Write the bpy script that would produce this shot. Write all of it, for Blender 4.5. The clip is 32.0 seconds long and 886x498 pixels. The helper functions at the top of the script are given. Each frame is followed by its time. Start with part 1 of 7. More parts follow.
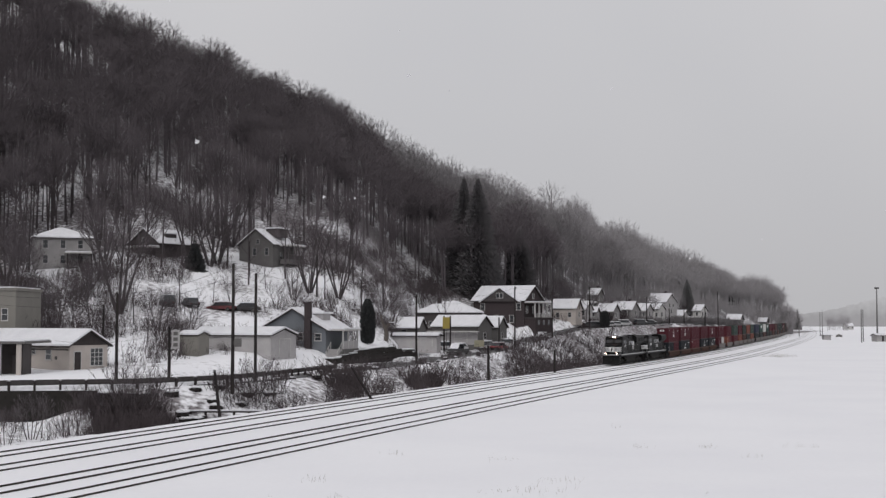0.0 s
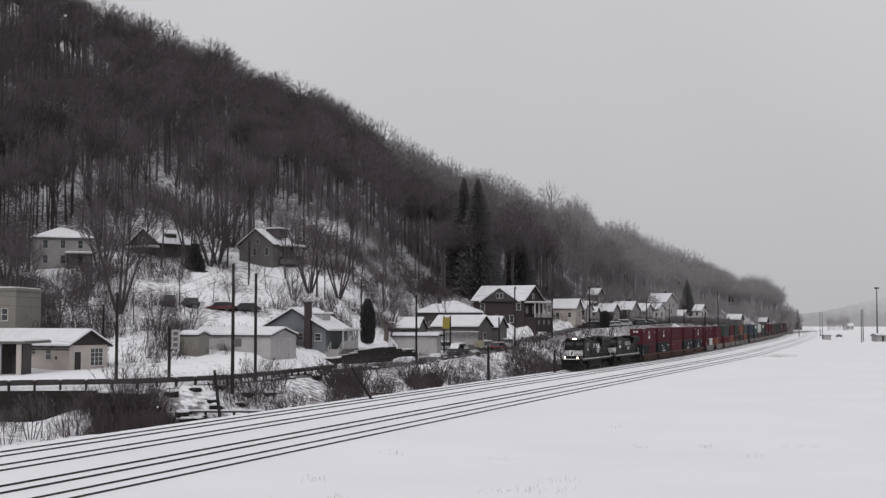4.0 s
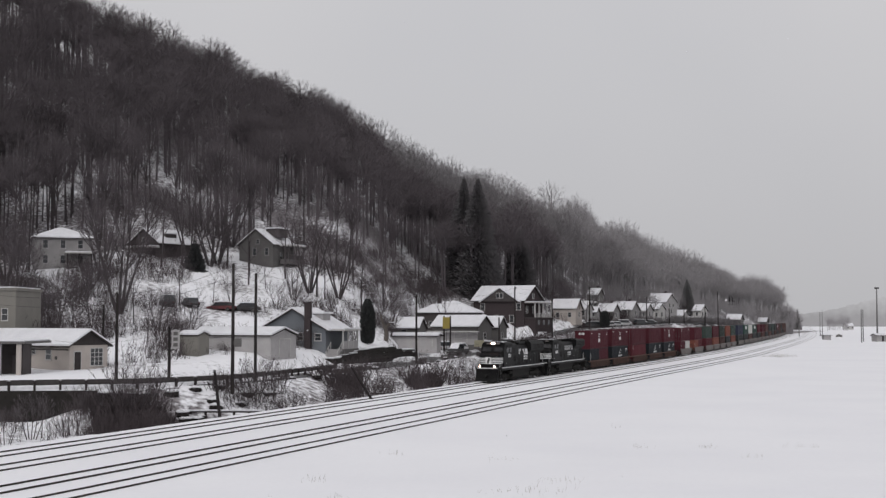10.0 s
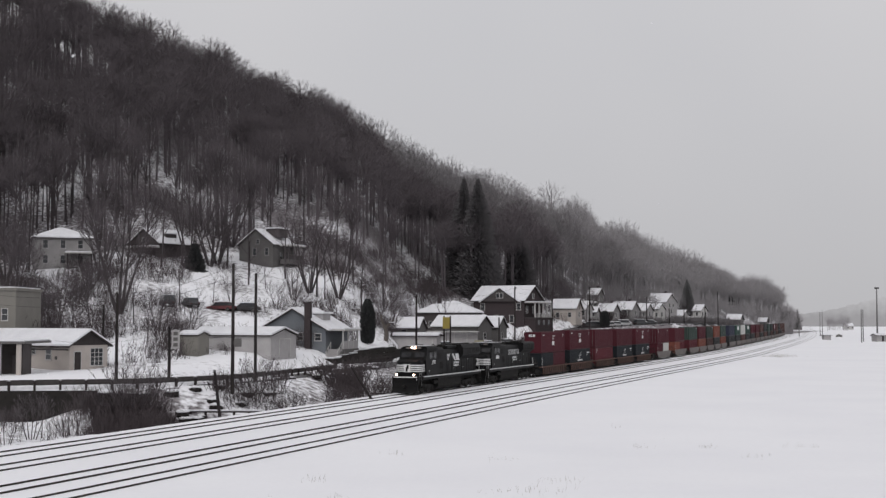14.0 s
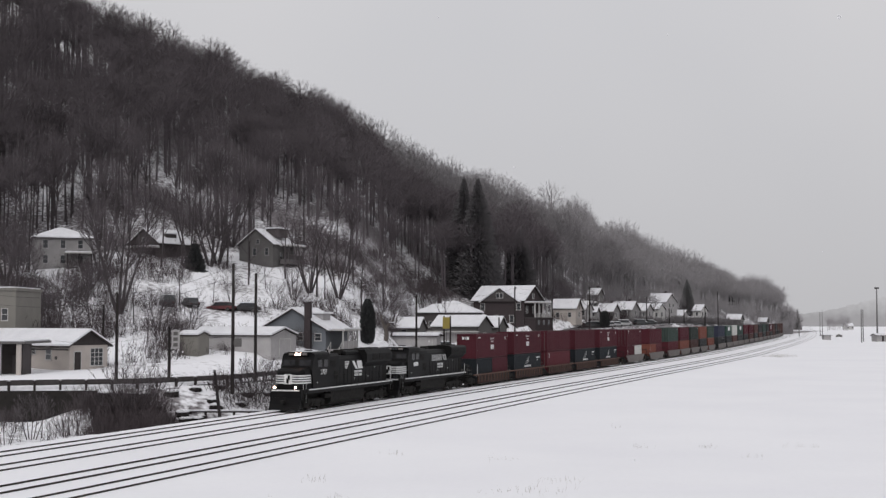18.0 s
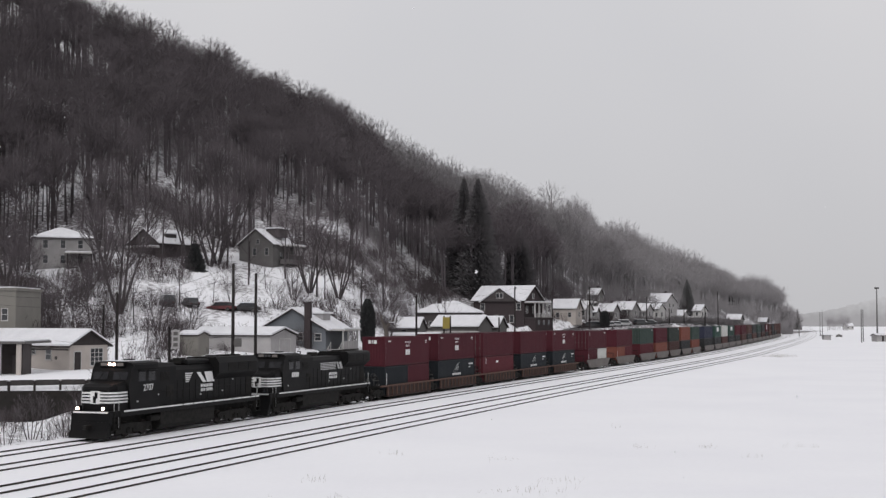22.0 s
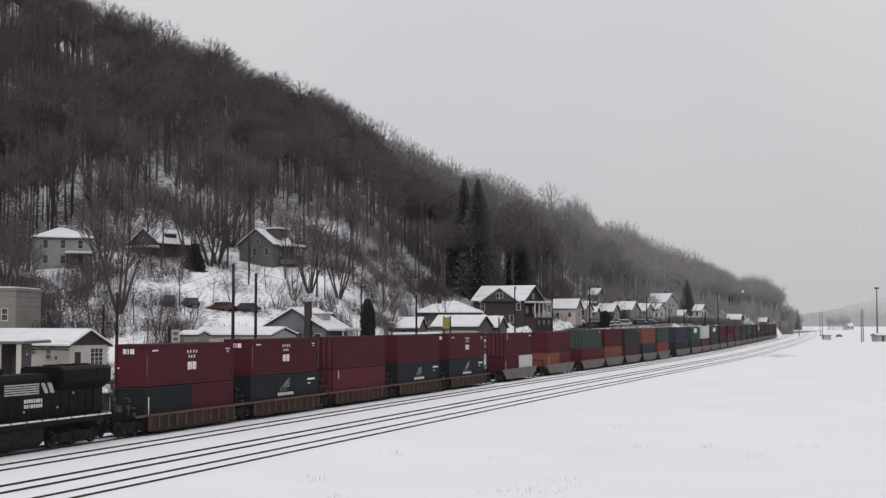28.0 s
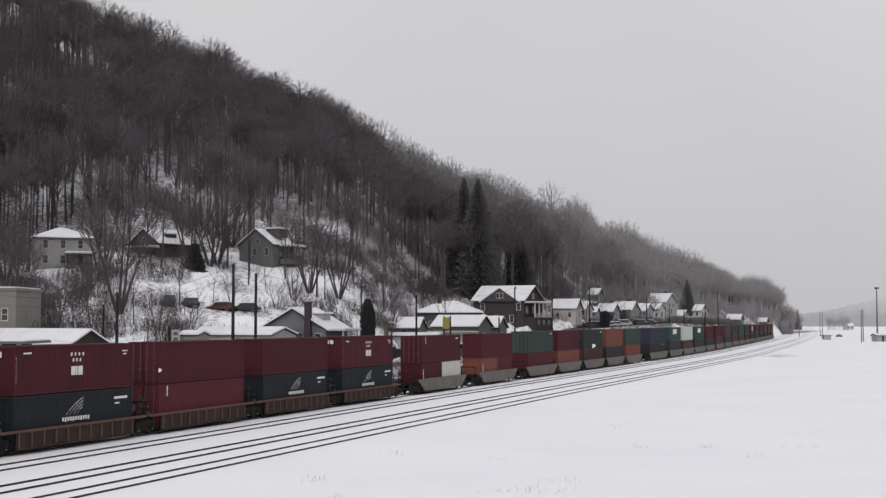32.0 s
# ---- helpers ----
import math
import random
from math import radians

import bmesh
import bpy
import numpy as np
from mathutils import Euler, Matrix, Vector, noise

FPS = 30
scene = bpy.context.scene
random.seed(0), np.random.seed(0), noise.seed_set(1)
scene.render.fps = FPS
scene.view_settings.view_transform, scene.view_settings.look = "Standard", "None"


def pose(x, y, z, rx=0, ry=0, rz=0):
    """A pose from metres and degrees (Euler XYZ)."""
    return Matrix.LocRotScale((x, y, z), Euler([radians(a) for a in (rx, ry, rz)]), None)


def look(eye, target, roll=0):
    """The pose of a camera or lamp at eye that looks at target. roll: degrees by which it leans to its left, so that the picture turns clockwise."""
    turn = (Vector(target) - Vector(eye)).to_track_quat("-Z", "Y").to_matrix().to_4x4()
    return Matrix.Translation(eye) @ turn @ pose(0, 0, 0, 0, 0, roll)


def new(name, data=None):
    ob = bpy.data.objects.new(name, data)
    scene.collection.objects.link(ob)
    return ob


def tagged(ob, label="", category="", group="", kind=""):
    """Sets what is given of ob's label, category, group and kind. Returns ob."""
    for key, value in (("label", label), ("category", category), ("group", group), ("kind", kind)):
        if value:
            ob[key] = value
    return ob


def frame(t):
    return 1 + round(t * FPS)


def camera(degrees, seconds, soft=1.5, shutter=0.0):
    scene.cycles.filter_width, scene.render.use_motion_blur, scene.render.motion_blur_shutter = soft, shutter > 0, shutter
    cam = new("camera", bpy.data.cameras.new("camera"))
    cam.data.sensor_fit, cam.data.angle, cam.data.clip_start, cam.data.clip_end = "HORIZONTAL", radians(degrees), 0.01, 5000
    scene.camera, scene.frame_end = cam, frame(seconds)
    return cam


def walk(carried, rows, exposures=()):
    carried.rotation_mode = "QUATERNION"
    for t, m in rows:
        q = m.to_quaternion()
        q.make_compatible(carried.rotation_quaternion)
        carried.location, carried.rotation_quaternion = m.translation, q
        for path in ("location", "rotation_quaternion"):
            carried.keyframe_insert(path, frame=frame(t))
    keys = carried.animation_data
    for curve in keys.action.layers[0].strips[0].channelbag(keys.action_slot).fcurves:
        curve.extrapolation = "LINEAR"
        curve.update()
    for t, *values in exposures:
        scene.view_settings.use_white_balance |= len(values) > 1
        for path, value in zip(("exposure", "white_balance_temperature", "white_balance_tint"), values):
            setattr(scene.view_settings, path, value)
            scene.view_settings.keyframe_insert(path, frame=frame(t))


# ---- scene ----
cam = camera(36.98, 32.0, soft=1.4)
EYE = pose(0, 0, 7.65, 93.08, 0, 0)
walk(cam, [(0.0, EYE), (32.0, EYE)], exposures=[(0.0, 0.0), (9.0, 0.0), (19.0, 0.1), (23.0, 0.14), (32.0, 0.14)])

# ---- world, sun, exposure: low overcast, light snowfall ----
world = bpy.data.worlds.new("overcast")
scene.world = world
world.use_nodes = True
wn, wl = world.node_tree.nodes, world.node_tree.links
wn.clear()
w_out, w_bg = wn.new("ShaderNodeOutputWorld"), wn.new("ShaderNodeBackground")
sky = wn.new("ShaderNodeTexSky")
sky.sky_type, sky.sun_disc = "NISHITA", False
sky.sun_elevation, sky.sun_rotation, sky.dust_density, sky.air_density = radians(48), radians(150), 4.0, 1.0
hue = wn.new("ShaderNodeHueSaturation")
hue.inputs["Saturation"].default_value = 0.12
cloud = wn.new("ShaderNodeTexNoise")
cloud.inputs["Scale"].default_value, cloud.inputs["Detail"].default_value = 2.2, 3.0
w_tc = wn.new("ShaderNodeTexCoord")
w_ramp = wn.new("ShaderNodeValToRGB")
w_ramp.color_ramp.elements[0].position, w_ramp.color_ramp.elements[0].color = 0.3, (5.5, 5.5, 5.75, 1)
w_ramp.color_ramp.elements[1].position, w_ramp.color_ramp.elements[1].color = 0.75, (6.2, 6.1, 6.25, 1)
w_mix = wn.new("ShaderNodeMix")
w_mix.data_type = "RGBA"
w_mix.inputs[0].default_value = 0.9
wl.new(w_tc.outputs["Generated"], cloud.inputs["Vector"])
wl.new(cloud.outputs["Fac"], w_ramp.inputs["Fac"])
wl.new(sky.outputs["Color"], hue.inputs["Color"])
wl.new(hue.outputs["Color"], w_mix.inputs[6])
wl.new(w_ramp.outputs["Color"], w_mix.inputs[7])
wl.new(w_mix.outputs[2], w_bg.inputs["Color"])
wl.new(w_bg.outputs["Background"], w_out.inputs["Surface"])
w_sep, w_rise = wn.new("ShaderNodeSeparateXYZ"), wn.new("ShaderNodeMapRange")
w_rise.inputs["From Max"].default_value = 0.26
w_rise.inputs["To Min"].default_value, w_rise.inputs["To Max"].default_value = 0.091, 0.105
wl.new(w_tc.outputs["Generated"], w_sep.inputs[0])
wl.new(w_sep.outputs["Z"], w_rise.inputs["Value"])
wl.new(w_rise.outputs["Result"], w_bg.inputs["Strength"])
sun = new("sun", bpy.data.lights.new("sun", "SUN"))
sun.data.energy, sun.data.angle, sun.data.color = 0.9, radians(40), (1.0, 0.98, 0.96)
sun.matrix_world = look((-60, -120, 160), (0, 60, 0))


# ---- materials ----
def material(name, base, rough=0.6, metal=0.0, second=None, scale=2.0, fine=30.0, bump=0.15, amount=0.6, spread=0.0, spec=0.4, stretch=None):
    """Two-scale surface: base colour broken by large stains and fine grain, with relief; spread varies it from piece to piece."""
    m = bpy.data.materials.new(name)
    m.use_nodes = True
    n, l = m.node_tree.nodes, m.node_tree.links
    p = n["Principled BSDF"]
    p.inputs["Roughness"].default_value, p.inputs["Metallic"].default_value = rough, metal
    p.inputs["Specular IOR Level"].default_value = spec
    tc, big, small = n.new("ShaderNodeTexCoord"), n.new("ShaderNodeTexNoise"), n.new("ShaderNodeTexNoise")
    big.inputs["Scale"].default_value, big.inputs["Detail"].default_value = scale, 4.0
    small.inputs["Scale"].default_value, small.inputs["Detail"].default_value = fine, 3.0
    source = tc.outputs["Object"]
    if stretch:
        mp = n.new("ShaderNodeMapping")
        mp.inputs["Scale"].default_value = stretch
        l.new(source, mp.inputs["Vector"])
        source = mp.outputs["Vector"]
    l.new(source, big.inputs["Vector"])
    l.new(source, small.inputs["Vector"])
    second = second or tuple(c * 0.62 for c in base)
    ramp = n.new("ShaderNodeValToRGB")
    ramp.color_ramp.elements[0].position, ramp.color_ramp.elements[1].position = 0.36, 0.68
    l.new(big.outputs["Fac"], ramp.inputs["Fac"])
    f1 = n.new("ShaderNodeMath")
    f1.operation = "MULTIPLY"
    f1.inputs[1].default_value = amount
    l.new(ramp.outputs["Color"], f1.inputs[0])
    mix = n.new("ShaderNodeMix")
    mix.data_type = "RGBA"
    mix.inputs[6].default_value, mix.inputs[7].default_value = (*base, 1), (*second, 1)
    l.new(f1.outputs[0], mix.inputs[0])
    hs = n.new("ShaderNodeHueSaturation")
    mr = n.new("ShaderNodeMapRange")
    mr.inputs["To Min"].default_value, mr.inputs["To Max"].default_value = 0.8, 1.2
    l.new(small.outputs["Fac"], mr.inputs["Value"])
    last = mr.outputs["Result"]
    if spread:
        oi, mr2, mu = n.new("ShaderNodeObjectInfo"), n.new("ShaderNodeMapRange"), n.new("ShaderNodeMath")
        mr2.inputs["To Min"].default_value, mr2.inputs["To Max"].default_value = 1 - spread, 1 + spread
        mu.operation = "MULTIPLY"
        l.new(oi.outputs["Random"], mr2.inputs["Value"])
        l.new(last, mu.inputs[0])
        l.new(mr2.outputs["Result"], mu.inputs[1])
        last = mu.outputs[0]
    l.new(last, hs.inputs["Value"])
    l.new(mix.outputs[2], hs.inputs["Color"])
    l.new(hs.outputs["Color"], p.inputs["Base Color"])
    if bump:
        b = n.new("ShaderNodeBump")
        b.inputs["Strength"].default_value, b.inputs["Distance"].default_value = bump, 0.02
        l.new(small.outputs["Fac"], b.inputs["Height"])
        l.new(b.outputs["Normal"], p.inputs["Normal"])
    return m


def glow(name, color, strength):
    m = bpy.data.materials.new(name)
    m.use_nodes = True
    p = m.node_tree.nodes["Principled BSDF"]
    p.inputs["Base Color"].default_value, p.inputs["Specular IOR Level"].default_value = (0.02, 0.02, 0.02, 1), 0.0
    p.inputs["Emission Color"].default_value, p.inputs["Emission Strength"].default_value = (*color, 1), strength
    return m


SNOW = material("snow", (0.86, 0.86, 0.89), 0.75, second=(0.8, 0.8, 0.84), scale=0.12, fine=3.0, bump=0.25, spec=0.2)
# greyer than open snow: the valley's shade is put into this colour
ROOF_SNOW = material("roof_snow", (0.74, 0.74, 0.77), 0.8, second=(0.62, 0.62, 0.65), scale=0.7, fine=9.0, bump=0.2, spec=0.2)


def snow_over_litter():
    """Snow through which dead leaves, stalks and soil show where the ground is wild; a thin dose stands for shade in
    the yards.
    """
    m = material("snow_ground", (0.86, 0.86, 0.89), 0.75, second=(0.8, 0.8, 0.84), scale=0.07, fine=4.0, bump=0.04, spec=0.2)
    n, l = m.node_tree.nodes, m.node_tree.links
    p = n["Principled BSDF"]
    grain = n["Map Range"]
    grain.inputs["To Min"].default_value, grain.inputs["To Max"].default_value = 0.97, 1.03
    white = p.inputs["Base Color"].links[0].from_socket
    tc, at = n.new("ShaderNodeTexCoord"), n.new("ShaderNodeAttribute")
    at.attribute_name = "litter_shade"
    n1, n2 = n.new("ShaderNodeTexNoise"), n.new("ShaderNodeTexNoise")
    n1.inputs["Scale"].default_value, n1.inputs["Detail"].default_value = 1.3, 6.0
    n2.inputs["Scale"].default_value, n2.inputs["Detail"].default_value = 2.5, 4.0
    add, ramp, tone, mix = n.new("ShaderNodeMath"), n.new("ShaderNodeMapRange"), n.new("ShaderNodeValToRGB"), n.new("ShaderNodeMix")
    for q in (n1, n2):
        l.new(tc.outputs["Object"], q.inputs["Vector"])
    add.operation = "ADD"
    l.new(at.outputs["Fac"], add.inputs[0])
    l.new(n1.outputs["Fac"], add.inputs[1])
    ramp.inputs["From Min"].default_value, ramp.inputs["From Max"].default_value = 0.86, 1.12
    l.new(add.outputs[0], ramp.inputs["Value"])
    tone.color_ramp.elements[0].position, tone.color_ramp.elements[0].color = 0.35, (0.072, 0.063, 0.067, 1)
    tone.color_ramp.elements[1].position, tone.color_ramp.elements[1].color = 0.65, (0.27, 0.25, 0.261, 1)
    l.new(n2.outputs["Fac"], tone.inputs["Fac"])
    mix.data_type = "RGBA"
    l.new(ramp.outputs["Result"], mix.inputs[0])
    l.new(white, mix.inputs[6])
    l.new(tone.outputs["Color"], mix.inputs[7])
    l.new(mix.outputs[2], p.inputs["Base Color"])
    return m


SNOW_GROUND = snow_over_litter()
ROAD = material("wet_asphalt", (0.06, 0.058, 0.06), 0.55, second=(0.13, 0.13, 0.135), scale=0.4, fine=12, bump=0.2, spec=0.12)
RAIL = material("rail_steel", (0.032, 0.027, 0.026), 0.6, 0.2, fine=20, second=(0.055, 0.042, 0.037), spec=0.2)
CONCRETE = material("old_concrete", (0.3, 0.29, 0.28), 0.85, second=(0.12, 0.115, 0.11), scale=0.5, fine=8, bump=0.4)
DARK_WALL = material("stained_stone_wall", (0.021, 0.019, 0.018), 0.9, second=(0.034, 0.031, 0.029), scale=1.2, fine=9, bump=0.5, spec=0.12)
BARK = material("bark", (0.058, 0.05, 0.053), 0.9, second=(0.098, 0.086, 0.091), scale=2, fine=14, bump=0.5, spec=0.12)
TWIG = material("twigs", (0.1, 0.087, 0.094), 0.9, second=(0.135, 0.119, 0.128), scale=0.5, fine=5, bump=0, spec=0.12)
# pale twigs and bark: distance haze is put into these colours
HAZE_TWIG = material("hazed_twigs", (0.165, 0.154, 0.16), 0.9, second=(0.225, 0.214, 0.221), scale=0.05, fine=3, bump=0, spec=0.12)
FAR_HAZE = material("far_hazed_twigs", (0.27, 0.256, 0.264), 0.9, second=(0.35, 0.336, 0.345), scale=0.05, fine=3, bump=0, spec=0.1)
HAZE_BARK = material("hazed_bark", (0.15, 0.14, 0.145), 0.9, second=(0.2, 0.19, 0.195), scale=2, fine=14, bump=0.4)
# needles lightened to carry the haze over the far street
HAZE_NEEDLE = material("hazed_needles", (0.12, 0.12, 0.121), 0.9, second=(0.16, 0.161, 0.162), scale=1.5, fine=12, bump=0)
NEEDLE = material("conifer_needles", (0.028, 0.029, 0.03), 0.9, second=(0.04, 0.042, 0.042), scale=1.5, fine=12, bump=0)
BRUSH = material("brush_stems", (0.082, 0.069, 0.073), 0.9, second=(0.05, 0.0405, 0.043), scale=2, fine=12, bump=0, spec=0.12)
WEED = material("dry_weeds", (0.27, 0.245, 0.21), 0.9, bump=0)
POLE = material("creosoted_pole", (0.026, 0.022, 0.023), 0.85, second=(0.045, 0.039, 0.036), fine=25, stretch=(1, 1, 0.15), spec=0.12)
GUARD = material("dull_guard_rail", (0.05, 0.046, 0.046), 0.75, 0.2, second=(0.08, 0.072, 0.07), spec=0.12)
GALV = material("galvanised_rail", (0.09, 0.086, 0.083), 0.6, 0.4, second=(0.17, 0.163, 0.157))
WOOD = material("weathered_wood", (0.11, 0.095, 0.085), 0.85, fine=20)
BLACK = material("black_enamel", (0.006, 0.006, 0.0065), 0.5, second=(0.013, 0.012, 0.012), scale=0.8, fine=20, bump=0.05, spec=0.08)
UNDER = material("grimy_steel", (0.012, 0.0115, 0.011), 0.85, second=(0.03, 0.028, 0.026), scale=3, fine=25, spec=0.15)
WHITE = material("white_paint", (0.72, 0.72, 0.72), 0.6, second=(0.5, 0.5, 0.5), scale=2, fine=25, bump=0.05)
DULL_WHITE = material("grimy_white_paint", (0.42, 0.42, 0.42), 0.6, second=(0.25, 0.25, 0.25), scale=3, fine=20, bump=0.05)
GLASS = material("window_glass", (0.035, 0.038, 0.042), 0.12, second=(0.06, 0.06, 0.065), scale=0.5, fine=2, bump=0, spec=0.6)
CABLE = material("cable", (0.04, 0.04, 0.04), 0.7, bump=0)
TYRE = material("tyre_rubber", (0.02, 0.02, 0.02), 0.9)
CAB_GLASS = material("cab_glass", (0.012, 0.012, 0.014), 0.25, second=(0.03, 0.03, 0.034), scale=0.8, fine=2, bump=0, spec=0.2)
LAMP = glow("lit_headlight", (1.0, 0.62, 0.5), 14.0)


def paint(name, base, **k):
    return material(name, base, k.pop("rough", 0.5), **{"scale": 0.7, "fine": 14, "bump": 0.06, "amount": 0.5, **k})


# ---- mesh building ----
class Form:
    """Collects vertices and faces for one mesh."""

    def __init__(self):
        self.v, self.f = [], []

    def add(self, verts, faces):
        k = len(self.v)
        self.v += [tuple(p) for p in verts]
        self.f += [tuple(i + k for i in face) for face in faces]
        return self

    def box(self, x0, x1, y0, y1, z0, z1, c=0.0):
        if c <= 0:
            return self.add([(x, y, z) for z in (z0, z1) for x, y in ((x0, y0), (x1, y0), (x1, y1), (x0, y1))],
                            [(3, 2, 1, 0), (4, 5, 6, 7), (0, 1, 5, 4), (1, 2, 6, 5), (2, 3, 7, 6), (3, 0, 4, 7)])
        ring = [(x0 + c, y0), (x1 - c, y0), (x1, y0 + c), (x1, y1 - c), (x1 - c, y1), (x0 + c, y1), (x0, y1 - c), (x0, y0 + c)]
        inner = [(x0 + c, y0 + c), (x1 - c, y0 + c), (x1 - c, y0 + c), (x1 - c, y1 - c), (x1 - c, y1 - c), (x0 + c, y1 - c), (x0 + c, y1 - c), (x0 + c, y0 + c)]
        v = [(*p, z0) for p in inner] + [(*p, z0 + c) for p in ring] + [(*p, z1 - c) for p in ring] + [(*p, z1) for p in inner]
        f = [(6, 5, 3, 1)[::1], tuple(24 + i for i in (0, 2, 4, 6))]
        for k in range(3):
            for i in range(8):
                j = (i + 1) % 8
                f.append((8 * k + i, 8 * k + j, 8 * k + 8 + j, 8 * k + 8 + i))
        return self.add(v, f)

    def prism(self, outline, x0, x1):
        """An outline in (y, z), drawn out along x."""
        n = len(outline)
        v = [(x0, y, z) for y, z in outline] + [(x1, y, z) for y, z in outline]
        f = [tuple(range(n))[::-1], tuple(range(n, 2 * n))] + [(i, (i + 1) % n, n + (i + 1) % n, n + i) for i in range(n)]
        return self.add(v, f)

    def prism_y(self, outline, y0, y1):
        """An outline in (x, z), drawn out along y."""
        n = len(outline)
        v = [(x, y0, z) for x, z in outline] + [(x, y1, z) for x, z in outline]
        f = [tuple(range(n)), tuple(range(n, 2 * n))[::-1]] + [(n + i, n + (i + 1) % n, (i + 1) % n, i) for i in range(n)]
        return self.add(v, f)

    def tube(self, points, radii, sides=6, cap=True):
        k, n = len(self.v), len(points)
        for i, p in enumerate(points):
            p = Vector(p)
            d = (Vector(points[min(i + 1, n - 1)]) - Vector(points[max(i - 1, 0)])).normalized()
            a = d.orthogonal().normalized() if abs(d.z) < 0.99 else Vector((1, 0, 0))
            a = (a - d * a.dot(d)).normalized()
            b = d.cross(a)
            r = radii[i] if hasattr(radii, "__len__") else radii
            for j in range(sides):
                t = 2 * math.pi * j / sides
                self.v.append(tuple(p + (a * math.cos(t) + b * math.sin(t)) * r))
        for i in range(n - 1):
            for j in range(sides):
                m = (j + 1) % sides
                self.f.append((k + i * sides + j, k + i * sides + m, k + (i + 1) * sides + m, k + (i + 1) * sides + j))
        if cap:
            self.f.append(tuple(k + j for j in range(sides))[::-1])
            self.f.append(tuple(k + (n - 1) * sides + j for j in range(sides)))
        return self

    def mesh(self, name, mat, smooth=False):
        me = bpy.data.meshes.new(name)
        me.from_pydata(self.v, [], self.f)
        me.materials.append(mat)
        if smooth:
            me.shade_smooth()
        me.update()
        return me


def part(name, form, mat, parent, label="", at=None, smooth=False):
    """Links a form (or a ready mesh) as one mesh object under a thing or a part."""
    me = form if isinstance(form, bpy.types.Mesh) else form.mesh(name, mat, smooth)
    ob = new(name, me)
    ob.parent = parent
    if at is not None:
        ob.matrix_basis = at
    if label:
        ob["label"] = label
    return ob


def thing(name, m, label, category, group="", kind=""):
    ob = new(name)
    ob.empty_display_size = 0.3
    ob.matrix_basis = m
    return tagged(ob, label, category, group, kind)


def solid(name, form, mat, label="", category="", group="", kind="", m=None, smooth=False):
    ob = new(name, form if isinstance(form, bpy.types.Mesh) else form.mesh(name, mat, smooth))
    if m is not None:
        ob.matrix_basis = m
    return tagged(ob, label, category, group, kind)


# ---- the plan ----
# heading of the railway along its length, degrees from east
HEAD_S = np.array([-260.0, -60, 0, 20, 40, 60, 80, 120, 160, 200, 240, 280, 320, 380, 500, 700, 1000, 2000])
HEAD_A = np.array([60.0, 66, 68.63, 69.72, 70.34, 70.6, 70.62, 70.25, 69.79, 69.62, 69.91, 70.64, 71.59, 72.2, 72.5, 74, 75, 74.5])
LINE_S = np.arange(-260, 2050, 0.5)
LINE_H = np.radians(np.interp(LINE_S, HEAD_S, HEAD_A))
LINE_X, LINE_Y = np.cumsum(np.cos(LINE_H)) * 0.5, np.cumsum(np.sin(LINE_H)) * 0.5
_k = int(np.searchsorted(LINE_S, 0.0))
LINE_X, LINE_Y = LINE_X - LINE_X[_k] - 46.186, LINE_Y - LINE_Y[_k] + 20.144


def rail_point(s, off=0.0):
    """A point of the train's track, off metres to its field side, and the heading there."""
    h = float(np.interp(s, LINE_S, LINE_H))
    return (float(np.interp(s, LINE_S, LINE_X)) + math.sin(h) * off, float(np.interp(s, LINE_S, LINE_Y)) - math.cos(h) * off, h)


def track_offset(k, s):
    u = min(max(s, 0), 450) / 100
    return (0.0, 4.63 - 0.114 * u, 10.3 + 0.22 * u, 14.2 + 0.36 * u)[k]


# sections through the valley, by bearing (east over north): road, yards, terrace and crest, as distance north and height
BEAR = (np.array([-300.0, 0, 250, 450, 600, 690, 740, 900, 1040, 1200, 1330, 1392, 1425, 1500]) - 784) / 2344
ROAD_Y = np.array([104.0, 120, 123, 134, 163, 180, 190, 258, 335, 440, 590, 700, 800, 1000])
ROAD_Z = np.array([1.6, 1.6, 1.6, 1.6, 1.6, 1.6, 1.6, 2.1, 5.5, 6.7, 5.6, 3.0, 1.0, 0.0])
YARD_Y = np.array([150.0, 150, 152, 164, 186, 212, 282, 308, 356, 462, 630, 730, 840, 1040])
YARD_Z = np.array([2.0, 2.0, 2.3, 3.4, 3.5, 3.7, 3.8, 6.3, 7.2, 7.4, 6.4, 5.0, 1.0, 0.0])
TERR_Y = np.array([235.0, 235, 240, 262, 256, 285, 305, 330, 420, 520, 665, 750, 860, 1060])
TERR_Z = np.array([18.0, 16.6, 18.4, 19.6, 16.0, 14.0, 13.0, 11.5, 13.0, 13.0, 9.5, 7.0, 1.5, 0.0])
CREST_Y = np.array([350.0, 350, 362, 395, 420, 439, 450, 500, 540, 620, 720, 780, 900, 1100])
CREST_Z = np.array([118.0, 86.5, 72.0, 65.5, 59.5, 52.8, 49.0, 43.5, 35.5, 24.0, 14.0, 11.0, 0.5, 0.0])


def ease(a, b, v):
    t = min(max((v - a) / (b - a), 0.0), 1.0)
    return t * t * (3 - 2 * t)


_b = np.linspace(-0.5, 0.28, 320)
_y = sum(np.interp(_b + e, BEAR, ROAD_Y) for e in (-0.03, -0.015, 0, 0.015, 0.03)) / 5
ROAD_PTS = np.stack([_b * _y, _y], 1)


